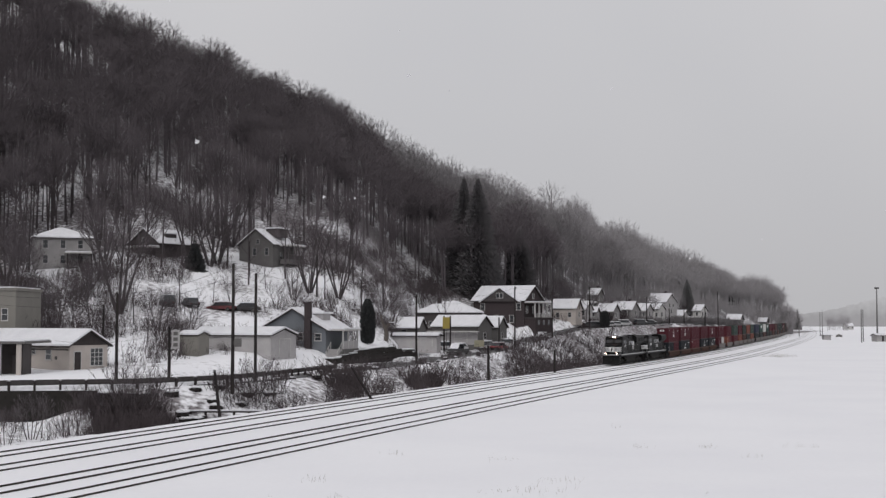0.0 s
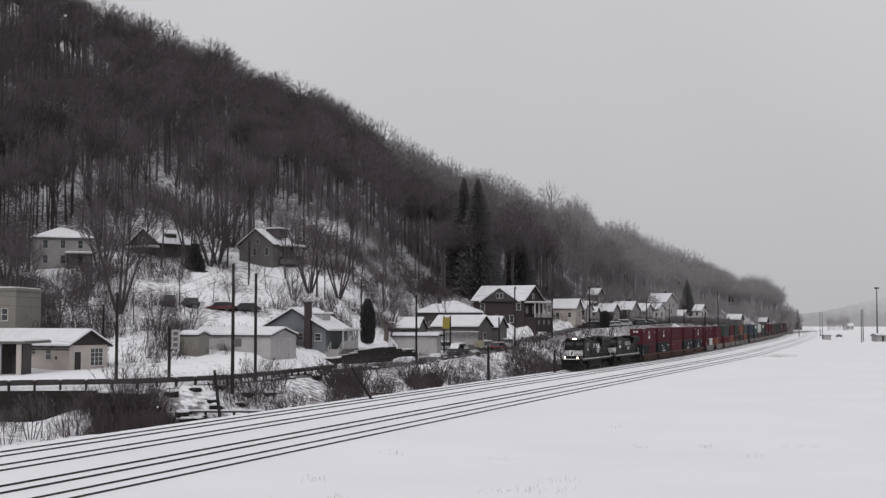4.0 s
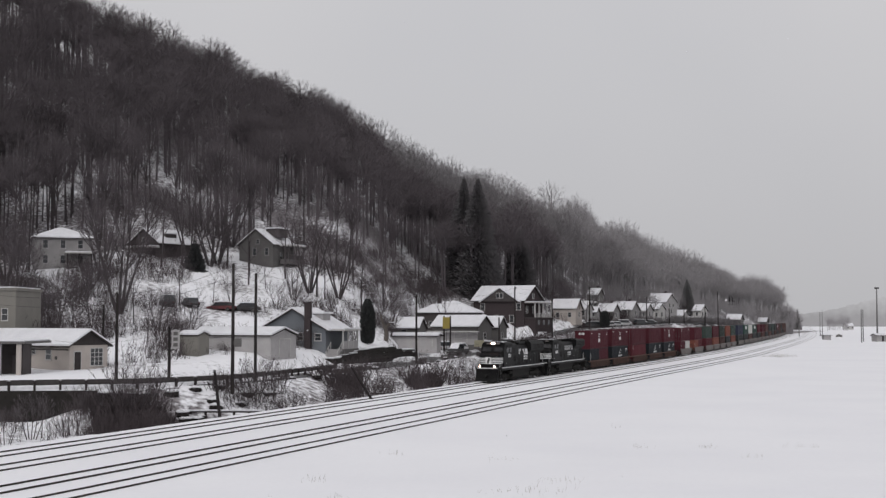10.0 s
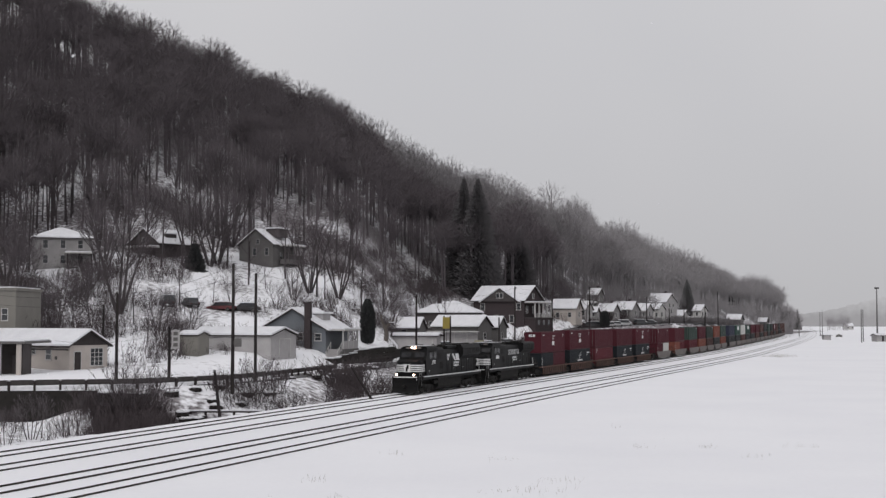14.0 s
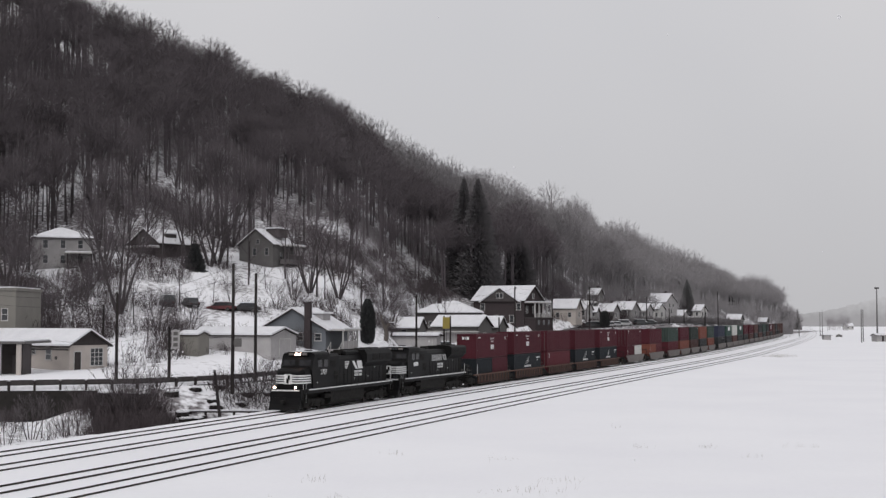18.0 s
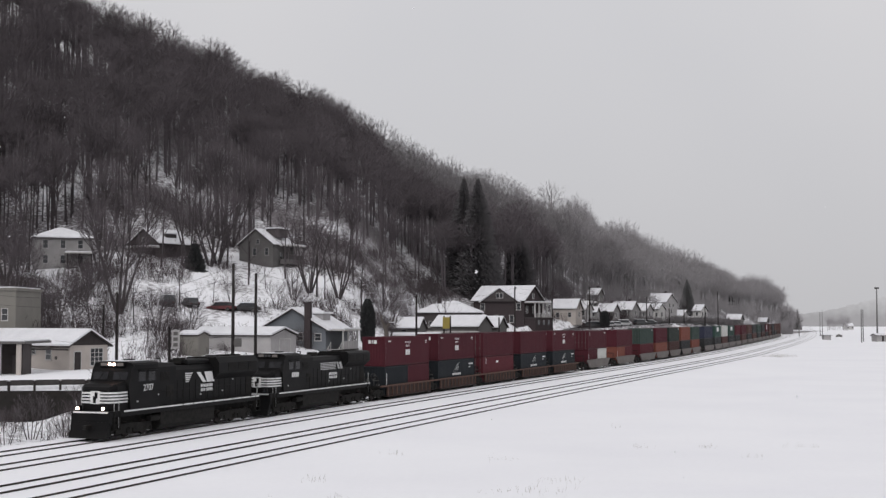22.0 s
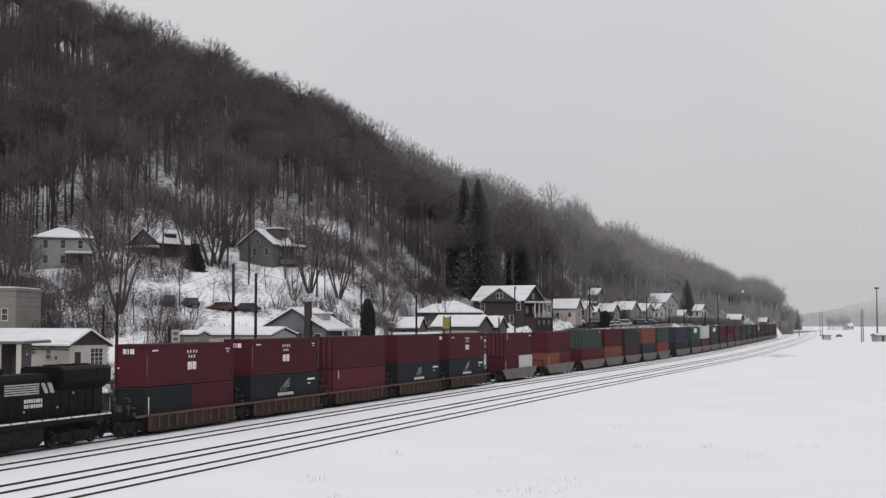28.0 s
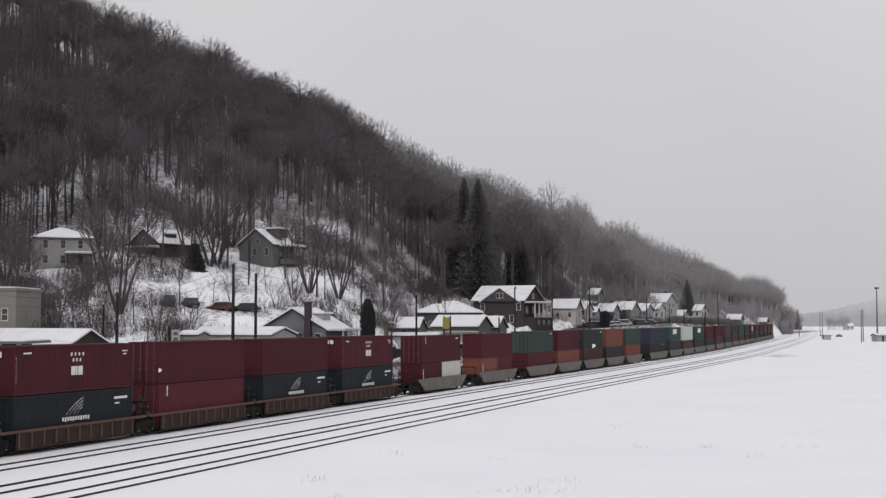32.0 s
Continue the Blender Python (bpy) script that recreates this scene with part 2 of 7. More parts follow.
def ground(x, y):
    """Height of the ground."""
    bump = noise.noise((x * 0.035, y * 0.035, 1.3)) * 0.12
    if y < 24:
        return -0.3 + 6.2 * (1 - ease(4, 34, math.hypot(x, y))) + bump
    a = min(max(x / y, BEAR[0]), BEAR[-1])
    off = x - float(np.interp(y, LINE_Y, LINE_X))
    n = -off * 0.94
    if n < 2.4:
        z = -0.085 if n > -18 else -0.085 - 0.25 * ease(18, 24, -n) + bump * ease(19, 30, -n)
        return z + 6.2 * (1 - ease(4, 34, math.hypot(x, y)))
    ry, rz = float(np.interp(a, BEAR, ROAD_Y)), float(np.interp(a, BEAR, ROAD_Z))
    yy, yz = float(np.interp(a, BEAR, YARD_Y)), float(np.interp(a, BEAR, YARD_Z))
    ty, tz = float(np.interp(a, BEAR, TERR_Y)), float(np.interp(a, BEAR, TERR_Z))
    cy, cz = float(np.interp(a, BEAR, CREST_Y)), float(np.interp(a, BEAR, CREST_Z))
    rough = noise.noise((x * 0.12, y * 0.12, 4.0)) * 0.5 + noise.noise((x * 0.4, y * 0.4, 7.0)) * 0.15
    gap = ROAD_PTS - (x, y)
    gap = math.sqrt(float((gap * gap).sum(1).min())) if abs(y - ry) < 60 else 60.0
    if gap < 4.7 + 1.0 * ease(0.045, 0.07, a):
        return rz - 0.06
    if y < ry:
        t = (gap - 4.2) / 8.5
        deep = -1.6 + rough * 0.6
        if a < -0.262:
            deep, t = -0.65 + rough * 0.4 + 1.3 * ease(-0.315, -0.262, a) * ease(98, 111, y), 0.0 if y > 112.1 + 0.0588 * (x + 50.5) else 1.0
        bank = rz - 0.25 + (deep - rz) * ease(0, 1, t)
        return -0.085 + (bank + 0.085) * ease(2.4, 8.5, n)
    if y < yy:
        reach = max((yy - ry) * (0.42 if a < -0.08 else 0.62 - 0.24 * ease(0.04, 0.07, a)), 9.0)
        reach += (7.4 - reach) * ease(0.04, 0.065, a)
        t = ease(4.7 + 0.7 * ease(0.04, 0.065, a), reach, min(gap, y - ry))
        return rz + (yz - rz) * t + bump * 0.5
    if y < ty:
        t = (y - yy) / (ty - yy)
        return yz + (tz - yz) * (0.65 * t + 0.35 * t * t) + rough * 0.6 * min(1, 4 * t)
    if y < cy:
        t = (y - ty) / (cy - ty)
        return tz + (cz - tz) * (t * 0.8 + 0.2 * ease(0, 1, t)) + rough * 1.6 * min(1, 5 * t)
    return cz - 0.15 * (y - cy) + rough if y < cy + 150 else cz - 22.5


# ---- ground, railway, road ----
def build_ground():
    cols = np.concatenate([[-60, -15, -5, -2.5, -1.5, -1.0, -0.75], np.arange(-0.6, 0.5, 0.0062), [0.6, 0.8, 1.2, 2, 4, 12, 60]])
    rows = np.concatenate([[-3000, -800, -200, -60, -25, -12, -4, 3, 9, 15, 20], np.arange(24, 60, 3.0), np.arange(60, 300, 1.4), np.arange(300, 560, 4.0), np.arange(560, 1100, 20.0), [1300, 1800, 3000, 4600]])
    v, f, wild = [], [], []
    for y in rows:
        for a in cols:
            x = a * max(y, 24.0)
            v.append((x, float(y), ground(x, y)))
            w = 0.0
            if 24 < y < 1000 and abs(x) < 500:
                b = x / y
                off = x - float(np.interp(y, LINE_Y, LINE_X))
                ry, ty = float(np.interp(b, BEAR, ROAD_Y)), float(np.interp(b, BEAR, TERR_Y))
                if off < -4.0 and y < ry - 4:
                    w = 0.58 if b > 0.05 or -0.262 < b < -0.2 else 0.43 if b > -0.25 else 0.34
                elif y > ty + 6 and b < 0.3:
                    w = 0.62
                elif b > 0.09 and y > ry + (70 if b < 0.18 else 22) and b < 0.28:
                    w = 0.6
                elif y > ry + 22 and y > ty - 60 and b < 0.25:
                    w = 0.42 if b < -0.2 or b > -0.115 else 0.3
                elif y > ry + 5 and b < 0.25:
                    # yards speckled darker to imitate the hillside's shade on the snow
                    w = 0.24
                w += 0.35 * noise.noise((x * 0.07, y * 0.07, 2.0)) if w else 0
            wild.append(w)
    n = len(cols)
    for j in range(len(rows) - 1):
        for i in range(n - 1):
            f.append((j * n + i, j * n + i + 1, (j + 1) * n + i + 1, (j + 1) * n + i))
    me = bpy.data.meshes.new("ground")
    me.from_pydata(v, [], f)
    me.materials.append(SNOW_GROUND)
    me.attributes.new("litter_shade", "FLOAT", "POINT").data.foreach_set("value", wild)
    me.shade_smooth()
    me.update()
    solid("ground", me, None, "snow-covered valley floor and brushy hillside", "ground", kind="structure")


build_ground()


def rail_mesh(k, side):
    profile = [(-0.07, -0.19), (0.07, -0.19), (0.07, -0.16), (0.012, -0.13), (0.012, -0.05), (0.038, -0.035), (0.038, -0.004), (0.03, 0.0), (-0.03, 0.0), (-0.038, -0.004), (-0.038, -0.035), (-0.012, -0.05), (-0.012, -0.13), (-0.07, -0.16)]
    n, v, f = len(profile), [], []
    stations = list(np.arange(-60, 460, 6.0)) + list(np.arange(460, 1980, 20.0))
    for s in stations:
        off = track_offset(k, s) + side * (0.82, 0.82, 0.8, 0.77)[k]
        for p, z in profile:
            x, y, h = rail_point(s, off + p)
            v.append((x, y, z + (0.0, 0.0, 0.01, 0.0)[k]))
    for j in range(len(stations) - 1):
        for i in range(n):
            a, b = j * n + i, j * n + (i + 1) % n
            f.append((a, b, b + n, a + n))
    me = bpy.data.meshes.new("rail")
    me.from_pydata(v, [], f)
    me.materials.append(RAIL)
    me.update()
    return me


for k in range(4):
    t = thing("railway_track", pose(0, 0, 0), "dark steel railway track half buried in fresh snow", "railway track", "parallel tracks", "structure")
    for side in (-1, 1):
        part("rail", rail_mesh(k, side), RAIL, t)


def strip(name, line, half, z, mat, label, category, thick=0.06):
    """A road surface along a line of (x, y), laid over the ground."""
    v, f = [], []
    for i, (x, y, zz) in enumerate(line):
        a, b = line[max(i - 1, 0)], line[min(i + 1, len(line) - 1)]
        dx, dy = b[0] - a[0], b[1] - a[1]
        d = math.hypot(dx, dy)
        wide = half + 1.6 * ease(0.045, 0.07, x / y)
        for o in (-wide, wide):
            for dz in (0, -thick - 0.3):
                v.append((x + dy / d * o, y - dx / d * o, zz + z + dz))
    for i in range(len(line) - 1):
        k = 4 * i
        f += [(k, k + 2, k + 6, k + 4), (k, k + 4, k + 5, k + 1), (k + 2, k + 3, k + 7, k + 6)]
    me = bpy.data.meshes.new(name)
    me.from_pydata(v, [], f)
    me.materials.append(mat)
    me.update()
    return solid(name, me, mat, label, category, kind="structure")


def road_line(shift=0.0, lo=-0.5, hi=0.22, n=150):
    out = []
    for i in range(n):
        a = lo + (hi - lo) * i / (n - 1)
        y = sum(float(np.interp(a + e, BEAR, ROAD_Y)) for e in (-0.03, -0.015, 0, 0.015, 0.03)) / 5 + shift
        out.append((a * y, y, float(np.interp(a, BEAR, ROAD_Z))))
    return out


strip("road", road_line(), 3.1, 0.03, ROAD, "wet dark asphalt road edged with slush", "road")


# ---- the train ----
SPEED, GAIN = 7.006, 0.01117


def train_row(t, s0):
    s = s0 - SPEED * (t - 20) - GAIN * (t - 20) ** 2
    ax, ay, _ = rail_point(s - 5)
    bx, by, _ = rail_point(s + 5)
    h = math.atan2(by - ay, bx - ax)
    return pose((ax + bx) / 2, (ay + by) / 2, 0, 0, 0, math.degrees(h) + 180)


MOVING, TURNING = [], []


def run(t):
    """How far the train has gone at t."""
    return SPEED * t + GAIN * ((t - 20) ** 2 - 400)


def on_train(ob, s0, lift=0.0):
    MOVING.append((ob, s0, lift))
    ob.matrix_basis = pose(0, 0, lift) @ train_row(0, s0)


_cache = {}


def cached(key, make):
    if key not in _cache:
        _cache[key] = make()
    return _cache[key]


def corrugated(length, height, doors, mat):
    """Shell of a freight container: corrugated sides and front, cambered roof."""
    fm, w, dep = Form(), 1.19, 0.024
    x0, x1, z0, z1 = -length / 2 + 0.08, length / 2 - 0.08, 0.16, height - 0.1

    def wall(n, place):
        prof, step = [], 1.0 / n
        for i in range(n):
            for u, d in ((0.0, 0), (0.36, 0), (0.5, 1), (0.86, 1)):
                prof.append(((i + u) * step, d * dep))
        prof.append((1.0, 0))
        k = len(fm.v)
        for u, d in prof:
            for z in (z0, z1):
                fm.v.append(place(u, d, z))
        for i in range(len(prof) - 1):
            fm.f.append((k + 2 * i, k + 2 * i + 2, k + 2 * i + 3, k + 2 * i + 1))

    n = int(length / 0.28)
    wall(n, lambda u, d, z: (x0 + (x1 - x0) * u, w - d, z))
    wall(n, lambda u, d, z: (x0 + (x1 - x0) * u, -w + d, z))
    wall(8, lambda u, d, z: (x0 + d, -w + 2 * w * u, z))
    if not doors:
        wall(8, lambda u, d, z: (x1 - d, -w + 2 * w * u, z))
    fm.prism([(-1.2, height - 0.1), (1.2, height - 0.1), (1.2, height - 0.03), (0, height - 0.012), (-1.2, height - 0.03)], -length / 2 + 0.05, length / 2 - 0.05)
    fm.box(-length / 2 + 0.05, length / 2 - 0.05, -1.15, 1.15, 0.08, 0.16)
    return fm.mesh("shell", mat)


def container(s0, lift, length, height, key, mat, label, doors=False, marks=()):
    t = thing("freight_container", pose(0, 0, 0), label, "container", "containers on the train")
    part("shell", cached(("shell", length, height, doors, key), lambda: corrugated(length, height, doors, mat)), mat, t)
    post = cached(("post", height, key), lambda: Form().box(-0.08, 0.08, -0.08, 0.08, 0, height, 0.015).mesh("corner_post", mat))
    rail = cached(("side_rail", length, key), lambda: Form().box(-length / 2 + 0.08, length / 2 - 0.08, -0.05, 0.05, -0.06, 0.06, 0.01).mesh("side_rail", mat))
    head = cached(("end_rail", key), lambda: Form().box(-0.06, 0.06, -1.14, 1.14, -0.07, 0.07, 0.01).mesh("end_rail", mat))
    for sx in (-1, 1):
        for sy in (-1, 1):
            part("corner_post", post, mat, t, at=pose(sx * (length / 2 - 0.08), sy * 1.14, 0))
        for z in (0.09, height - 0.08):
            part("end_rail", head, mat, t, at=pose(sx * (length / 2 - 0.07), 0, z))
    for sy in (-1, 1):
        for z in (0.1, height - 0.07):
            part("side_rail", rail, mat, t, at=pose(0, sy * 1.17, z))
    if doors:
        leaf = cached(("leaf", height, key), lambda: Form().box(-0.03, 0.03, -0.52, 0.52, 0.17, height - 0.16, 0.01).mesh("door", mat))
        rod = cached(("rod", height), lambda: Form().tube([(0, 0, 0.1), (0, 0, height - 0.1)], 0.022, 6).box(-0.03, 0.05, -0.12, 0.03, 1.0, 1.06).mesh("lock_rod", GALV))
        for sy in (-1, 1):
            d = part("door", leaf, mat, t, at=pose(length / 2 - 0.06, sy * 0.54, 0))
            for o in (-0.28, 0.28):
                part("lock_rod", rod, GALV, d, at=pose(0.06, o, 0))
    for kind, x, z, w, h in marks:
        if kind == "end":
            part("marking", cached(("endmark", w), lambda: Form().box(-0.006, 0.006, -0.45, -0.2, -h / 2, h / 2).box(-0.006, 0.006, -0.1, 0.0, -h / 2, h / 2).box(-0.006, 0.006, 0.1, 0.42, -h / 2, h / 2).mesh("marking", WHITE)), WHITE, t, "white painted marking", pose(length / 2 + 0.003, -x, z))
            continue
        shape = {"wing": wing}.get(kind)
        part("marking", cached((kind, w, h), lambda: (shape(w, h) if shape else Form().box(-w / 2, w / 2, -0.006, 0.006, -h / 2, h / 2)).mesh("marking", WHITE)), WHITE, t, "white painted marking", pose(x, 1.205, z))
    on_train(t, s0, lift)
    return t


def wing(w, h):
    """A wing of four curved feathers sweeping up over a line of bars."""
    fm = Form()
    for k in range(4):
        xa, za, xb, zb = w * (0.34 - 0.13 * k), -h * 0.22, w * (-0.3 + 0.015 * k), h * (0.5 - 0.15 * k)
        upper, lower = [], []
        for j in range(7):
            u = j / 6
            x, z = xa + (xb - xa) * u, za + (zb - za) * (0.75 * u + 0.25 * math.sin(u * math.pi / 2)) + 0.05 * h * math.sin(u * math.pi)
            g = 0.055 * h * (1 - u) * (0.35 + u) + 0.008
            upper.append((x - g, z + g))
            lower.append((x + g, z - g))
        fm.prism_y(lower + upper[::-1], -0.006, 0.006)
    for k in range(11):
        x = -w / 2 + w * k / 11
        fm.box(x, x + w / 16, -0.006, 0.006, -h * (0.5 if k % 3 else 0.53), -h * 0.33)
    return fm


def wheelset():
    fm = Form()
    for sy in (-1, 1):
        fm.tube([(0, sy * 0.7, 0), (0, sy * 0.83, 0)], 0.48, 18)
        fm.tube([(0, sy * 0.66, 0), (0, sy * 0.7, 0)], 0.52, 18)
        for j in range(5):
            a = 2 * math.pi * j / 5
            fm.tube([(0.3 * math.cos(a), sy * 0.83, 0.3 * math.sin(a)), (0.3 * math.cos(a), sy * 0.845, 0.3 * math.sin(a))], 0.06, 6)
    fm.tube([(0, -0.95, 0), (0, 0.95, 0)], 0.085, 8)
    return fm.mesh("wheelset", RAIL)


def bogie(parent, x, axles, base, drop=0.0):
    """Side frames, springs, bolster and wheelsets."""
    L = base * (axles - 1) / 2
    fm = Form()
    for sy in (-1, 1):
        fm.prism_y([(-L - 0.5, 0.62), (-L - 0.45, 0.45), (-L + 0.35, 0.3), (L - 0.35, 0.3), (L + 0.45, 0.45), (L + 0.5, 0.62), (L + 0.3, 0.85), (0.3, 0.95), (-0.3, 0.95), (-L - 0.3, 0.85)][::-1], sy * 1.05 - 0.08, sy * 1.05 + 0.08)
        for i in range(axles):
            ax = -L + base * i
            fm.box(ax - 0.17, ax + 0.17, sy * 1.12 - 0.08, sy * 1.12 + 0.08, 0.34, 0.68, 0.03)
            for d in (-0.35, 0.35):
                fm.tube([(ax + d, sy * 1.17, 0.3), (ax + d, sy * 1.17, 0.6)], 0.08, 8)
    fm.box(-0.25, 0.25, -1.0, 1.0, 0.55, 0.95, 0.04)
    b = part("bogie", cached(("bogie", axles, base), lambda: fm.mesh("bogie", UNDER)), UNDER, parent, at=pose(x, 0, -drop))
    for i in range(axles):
        w = part("wheelset", cached("wheelset", wheelset), RAIL, b, at=pose(-L + base * i, 0, 0.52))
        if len(TURNING) < 34:
            TURNING.append((w, 0))
    return b


RUST = paint("rust_brown_steel", (0.05, 0.03, 0.026), rough=0.8, second=(0.025, 0.019, 0.018), amount=0.9, spec=0.2)
SILL = paint("faded_orange_steel", (0.12, 0.068, 0.053), rough=0.8, second=(0.07, 0.047, 0.041), spec=0.2)
GREY_STEEL = paint("dirty_grey_steel", (0.17, 0.155, 0.147), rough=0.8, second=(0.09, 0.08, 0.075), spec=0.2)


def well_car(s0, length, style, last=False):
    name = {"ribbed": "brown ribbed steel well car carrying stacked containers", "smooth": "dirty grey smooth-sided well car carrying stacked containers"}[style]
    t = thing("well_car", pose(0, 0, 0), name, "rail car", "well cars of the train")
    L = length / 2
    mat = RUST if style == "ribbed" else GREY_STEEL
    for sy in (-1, 1):
        if style == "ribbed":
            part("side_wall", cached(("sw", length), lambda: Form().box(-L + 1.6, L - 1.6, -0.03, 0.03, 0.28, 1.25).mesh("side_wall", RUST)), mat, t, at=pose(0, sy * 1.36, 0))
            part("top_sill", cached(("ts", length), lambda: Form().box(-L + 0.1, L - 0.1, -0.09, 0.09, 1.2, 1.36, 0.02).mesh("top_sill", SILL)), SILL, t, at=pose(0, sy * 1.4, 0))
            part("bottom_sill", cached(("bs", length), lambda: Form().box(-L + 1.6, L - 1.6, -0.08, 0.08, 0.22, 0.34, 0.02).mesh("bottom_sill", RUST)), mat, t, at=pose(0, sy * 1.4, 0))
            n = 11
            rib = cached("rib", lambda: Form().box(-0.06, 0.06, -0.05, 0.05, 0.34, 1.2, 0.015).mesh("rib", SILL))
            for i in range(n):
                part("rib", rib, mat, t, at=pose(-L + 1.8 + (length - 3.6) * i / (n - 1), sy * 1.43, 0))
        else:
            def boat():
                fm = Form()
                fm.prism_y([(-L + 2.3, 0.3), (L - 2.3, 0.3), (L - 1.6, 0.75), (L - 0.5, 1.42), (L - 0.5, 1.52), (L - 2.2, 1.5), (-L + 2.2, 1.5), (-L + 0.5, 1.52), (-L + 0.5, 1.42), (-L + 1.6, 0.75)][::-1], -0.06, 0.06)
                fm.box(-L + 2.2, L - 2.2, -0.1, 0.1, 1.42, 1.54, 0.02).box(-L + 2.3, L - 2.3, -0.1, 0.1, 0.26, 0.38, 0.02)
                return fm.mesh("side_wall", GREY_STEEL)
            part("side_wall", cached(("boat", length), boat), mat, t, at=pose(0, sy * 1.4, 0))
    part("well_floor", cached(("floor", length), lambda: Form().box(-L + 1.7, L - 1.7, -1.3, 1.3, 0.26, 0.38).mesh("well_floor", UNDER)), UNDER, t)
    plat = cached(("plat", style), lambda: Form().box(-0.85, 0.85, -0.7, 0.7, 0.95, 1.15, 0.02).box(-0.1, 0.1, -1.3, 1.3, 1.15, 1.28, 0.02).box(0.2, 0.3, -0.9, -0.85, 1.1, 2.2).box(0.2, 0.3, 0.85, 0.9, 1.1, 2.2).box(0.2, 0.3, -0.9, 0.9, 2.1, 2.2).mesh("end_platform", UNDER))
    for sx in (-1, 1):
        part("end_platform", plat, UNDER, t, at=pose(sx * (L - 0.75), 0, 0, 0, 0, 0 if sx > 0 else 180))
        part("coupler", cached("coupler", lambda: Form().box(-0.5, 0.5, -0.12, 0.12, 0.72, 0.95, 0.03).mesh("coupler", UNDER)), UNDER, t, at=pose(sx * (L + 0.1), 0, 0))
    if style == "ribbed":
        gear = cached("gear", lambda: Form().box(0.3, 0.5, -0.55, -0.2, 1.5, 1.95, 0.03).box(0.25, 0.35, 0.1, 0.75, 1.75, 1.87, 0.02).box(0.3, 0.5, 0.55, 0.85, 1.25, 1.5, 0.03).tube([(0.4, 0.3, 1.2), (0.4, 0.3, 2.35)], 0.035, 6).tube([(0.4, -0.7, 1.2), (0.4, -0.7, 2.5)], 0.03, 6).mesh("brake_gear", GALV))
        part("brake_gear", gear, GALV, t, "pale grey brake gear", pose(L - 1.35, 0, 0))
        wheel = cached("brake_wheel", lambda: Form().tube([(0.52, 0.28 * math.cos(k * 0.5236), 2.2 + 0.28 * math.sin(k * 0.5236)) for k in range(13)], 0.025, 5).mesh("brake_wheel", GALV))
        part("brake_wheel", wheel, GALV, t, "round hand-brake wheel", pose(L - 1.3, 0.3, 0))
        bogie(t, L - 0.1, 2, 1.75)
        if last:
            bogie(t, -L + 0.3, 2, 1.75)
    else:
        for sx in (-1, 1):
            bogie(t, sx * (L - 1.0), 2, 1.75)
    on_train(t, s0)
    return t


BURG = paint("burgundy_paint", (0.068, 0.0165, 0.023), second=(0.052, 0.0145, 0.02), rough=0.65, spec=0.1, spread=0.12)
NAVY = paint("slate_blue_paint", (0.019, 0.0225, 0.0265), second=(0.027, 0.029, 0.033), rough=0.65, spec=0.1, spread=0.1)
REDC = paint("faded_red_paint", (0.09, 0.0215, 0.028), second=(0.07, 0.019, 0.024), rough=0.65, spec=0.1, spread=0.12)
# orange, dull green, blue and teal are greyed: distance haze put into the paint
ORNG = paint("orange_paint", (0.17, 0.062, 0.046), second=(0.13, 0.05, 0.041), rough=0.65, spec=0.1, spread=0.1)
GREEN = paint("dull_green_paint", (0.042, 0.06, 0.053), second=(0.036, 0.048, 0.043), rough=0.65, spec=0.1, spread=0.12)
DKGRN = paint("dark_green_paint", (0.027, 0.034, 0.031), second=(0.035, 0.04, 0.036), rough=0.65, spec=0.1, spread=0.1)
BLUEC = paint("blue_paint", (0.033, 0.036, 0.056), second=(0.03, 0.033, 0.05), rough=0.65, spec=0.1, spread=0.1)
LGREY = paint("light_grey_paint", (0.5, 0.5, 0.48), second=(0.38, 0.38, 0.36), spread=0.05)
TEAL = paint("teal_paint", (0.034, 0.064, 0.054), second=(0.033, 0.051, 0.046), rough=0.65, spec=0.1, spread=0.1)
DARK = paint("charcoal_paint", (0.035, 0.036, 0.038), second=(0.05, 0.05, 0.05), rough=0.65, spec=0.1, spread=0.2)
BROWN = paint("brown_paint", (0.075, 0.04, 0.037), second=(0.055, 0.034, 0.032), rough=0.65, spec=0.1, spread=0.2)
COLOURS = {"burgundy": BURG, "slate blue": NAVY, "faded red": REDC, "orange": ORNG, "dull green": GREEN, "dark green": DKGRN, "blue": BLUEC, "light grey": LGREY, "teal green": TEAL, "charcoal": DARK, "brown": BROWN}

CODE = [("bar", u, 2.3, 0.15, 0.2) for u in (-0.6, -0.2, 0.2, 0.6)] + [("bar", u, 1.95, 0.15, 0.2) for u in (-0.3, 0.05, 0.4)] + [("bar", 0.4, 1.3, 0.42, 0.55), ("bar", 0.06, 1.3, 0.16, 0.55), ("bar", -0.33, 1.3, 0.46, 0.55)] + [("end", 0.1, 2.4, 0.95, 0.34)] + [("bar", 5.95, 1.5, 0.06, 1.6), ("bar", 4.9, 2.45, 0.75, 0.1), ("bar", -5.2, 2.4, 0.6, 0.08), ("bar", -5.2, 2.2, 0.35, 0.08)]
WING = [("wing", 0.1, 1.85, 2.9, 1.35), ("bar", -4.8, 2.3, 1.5, 0.16), ("bar", -4.4, 1.95, 0.5, 0.1)]
TAG = [("bar", -4.9, 2.5, 0.9, 0.12), ("bar", 5.0, 2.4, 0.12, 0.7)]

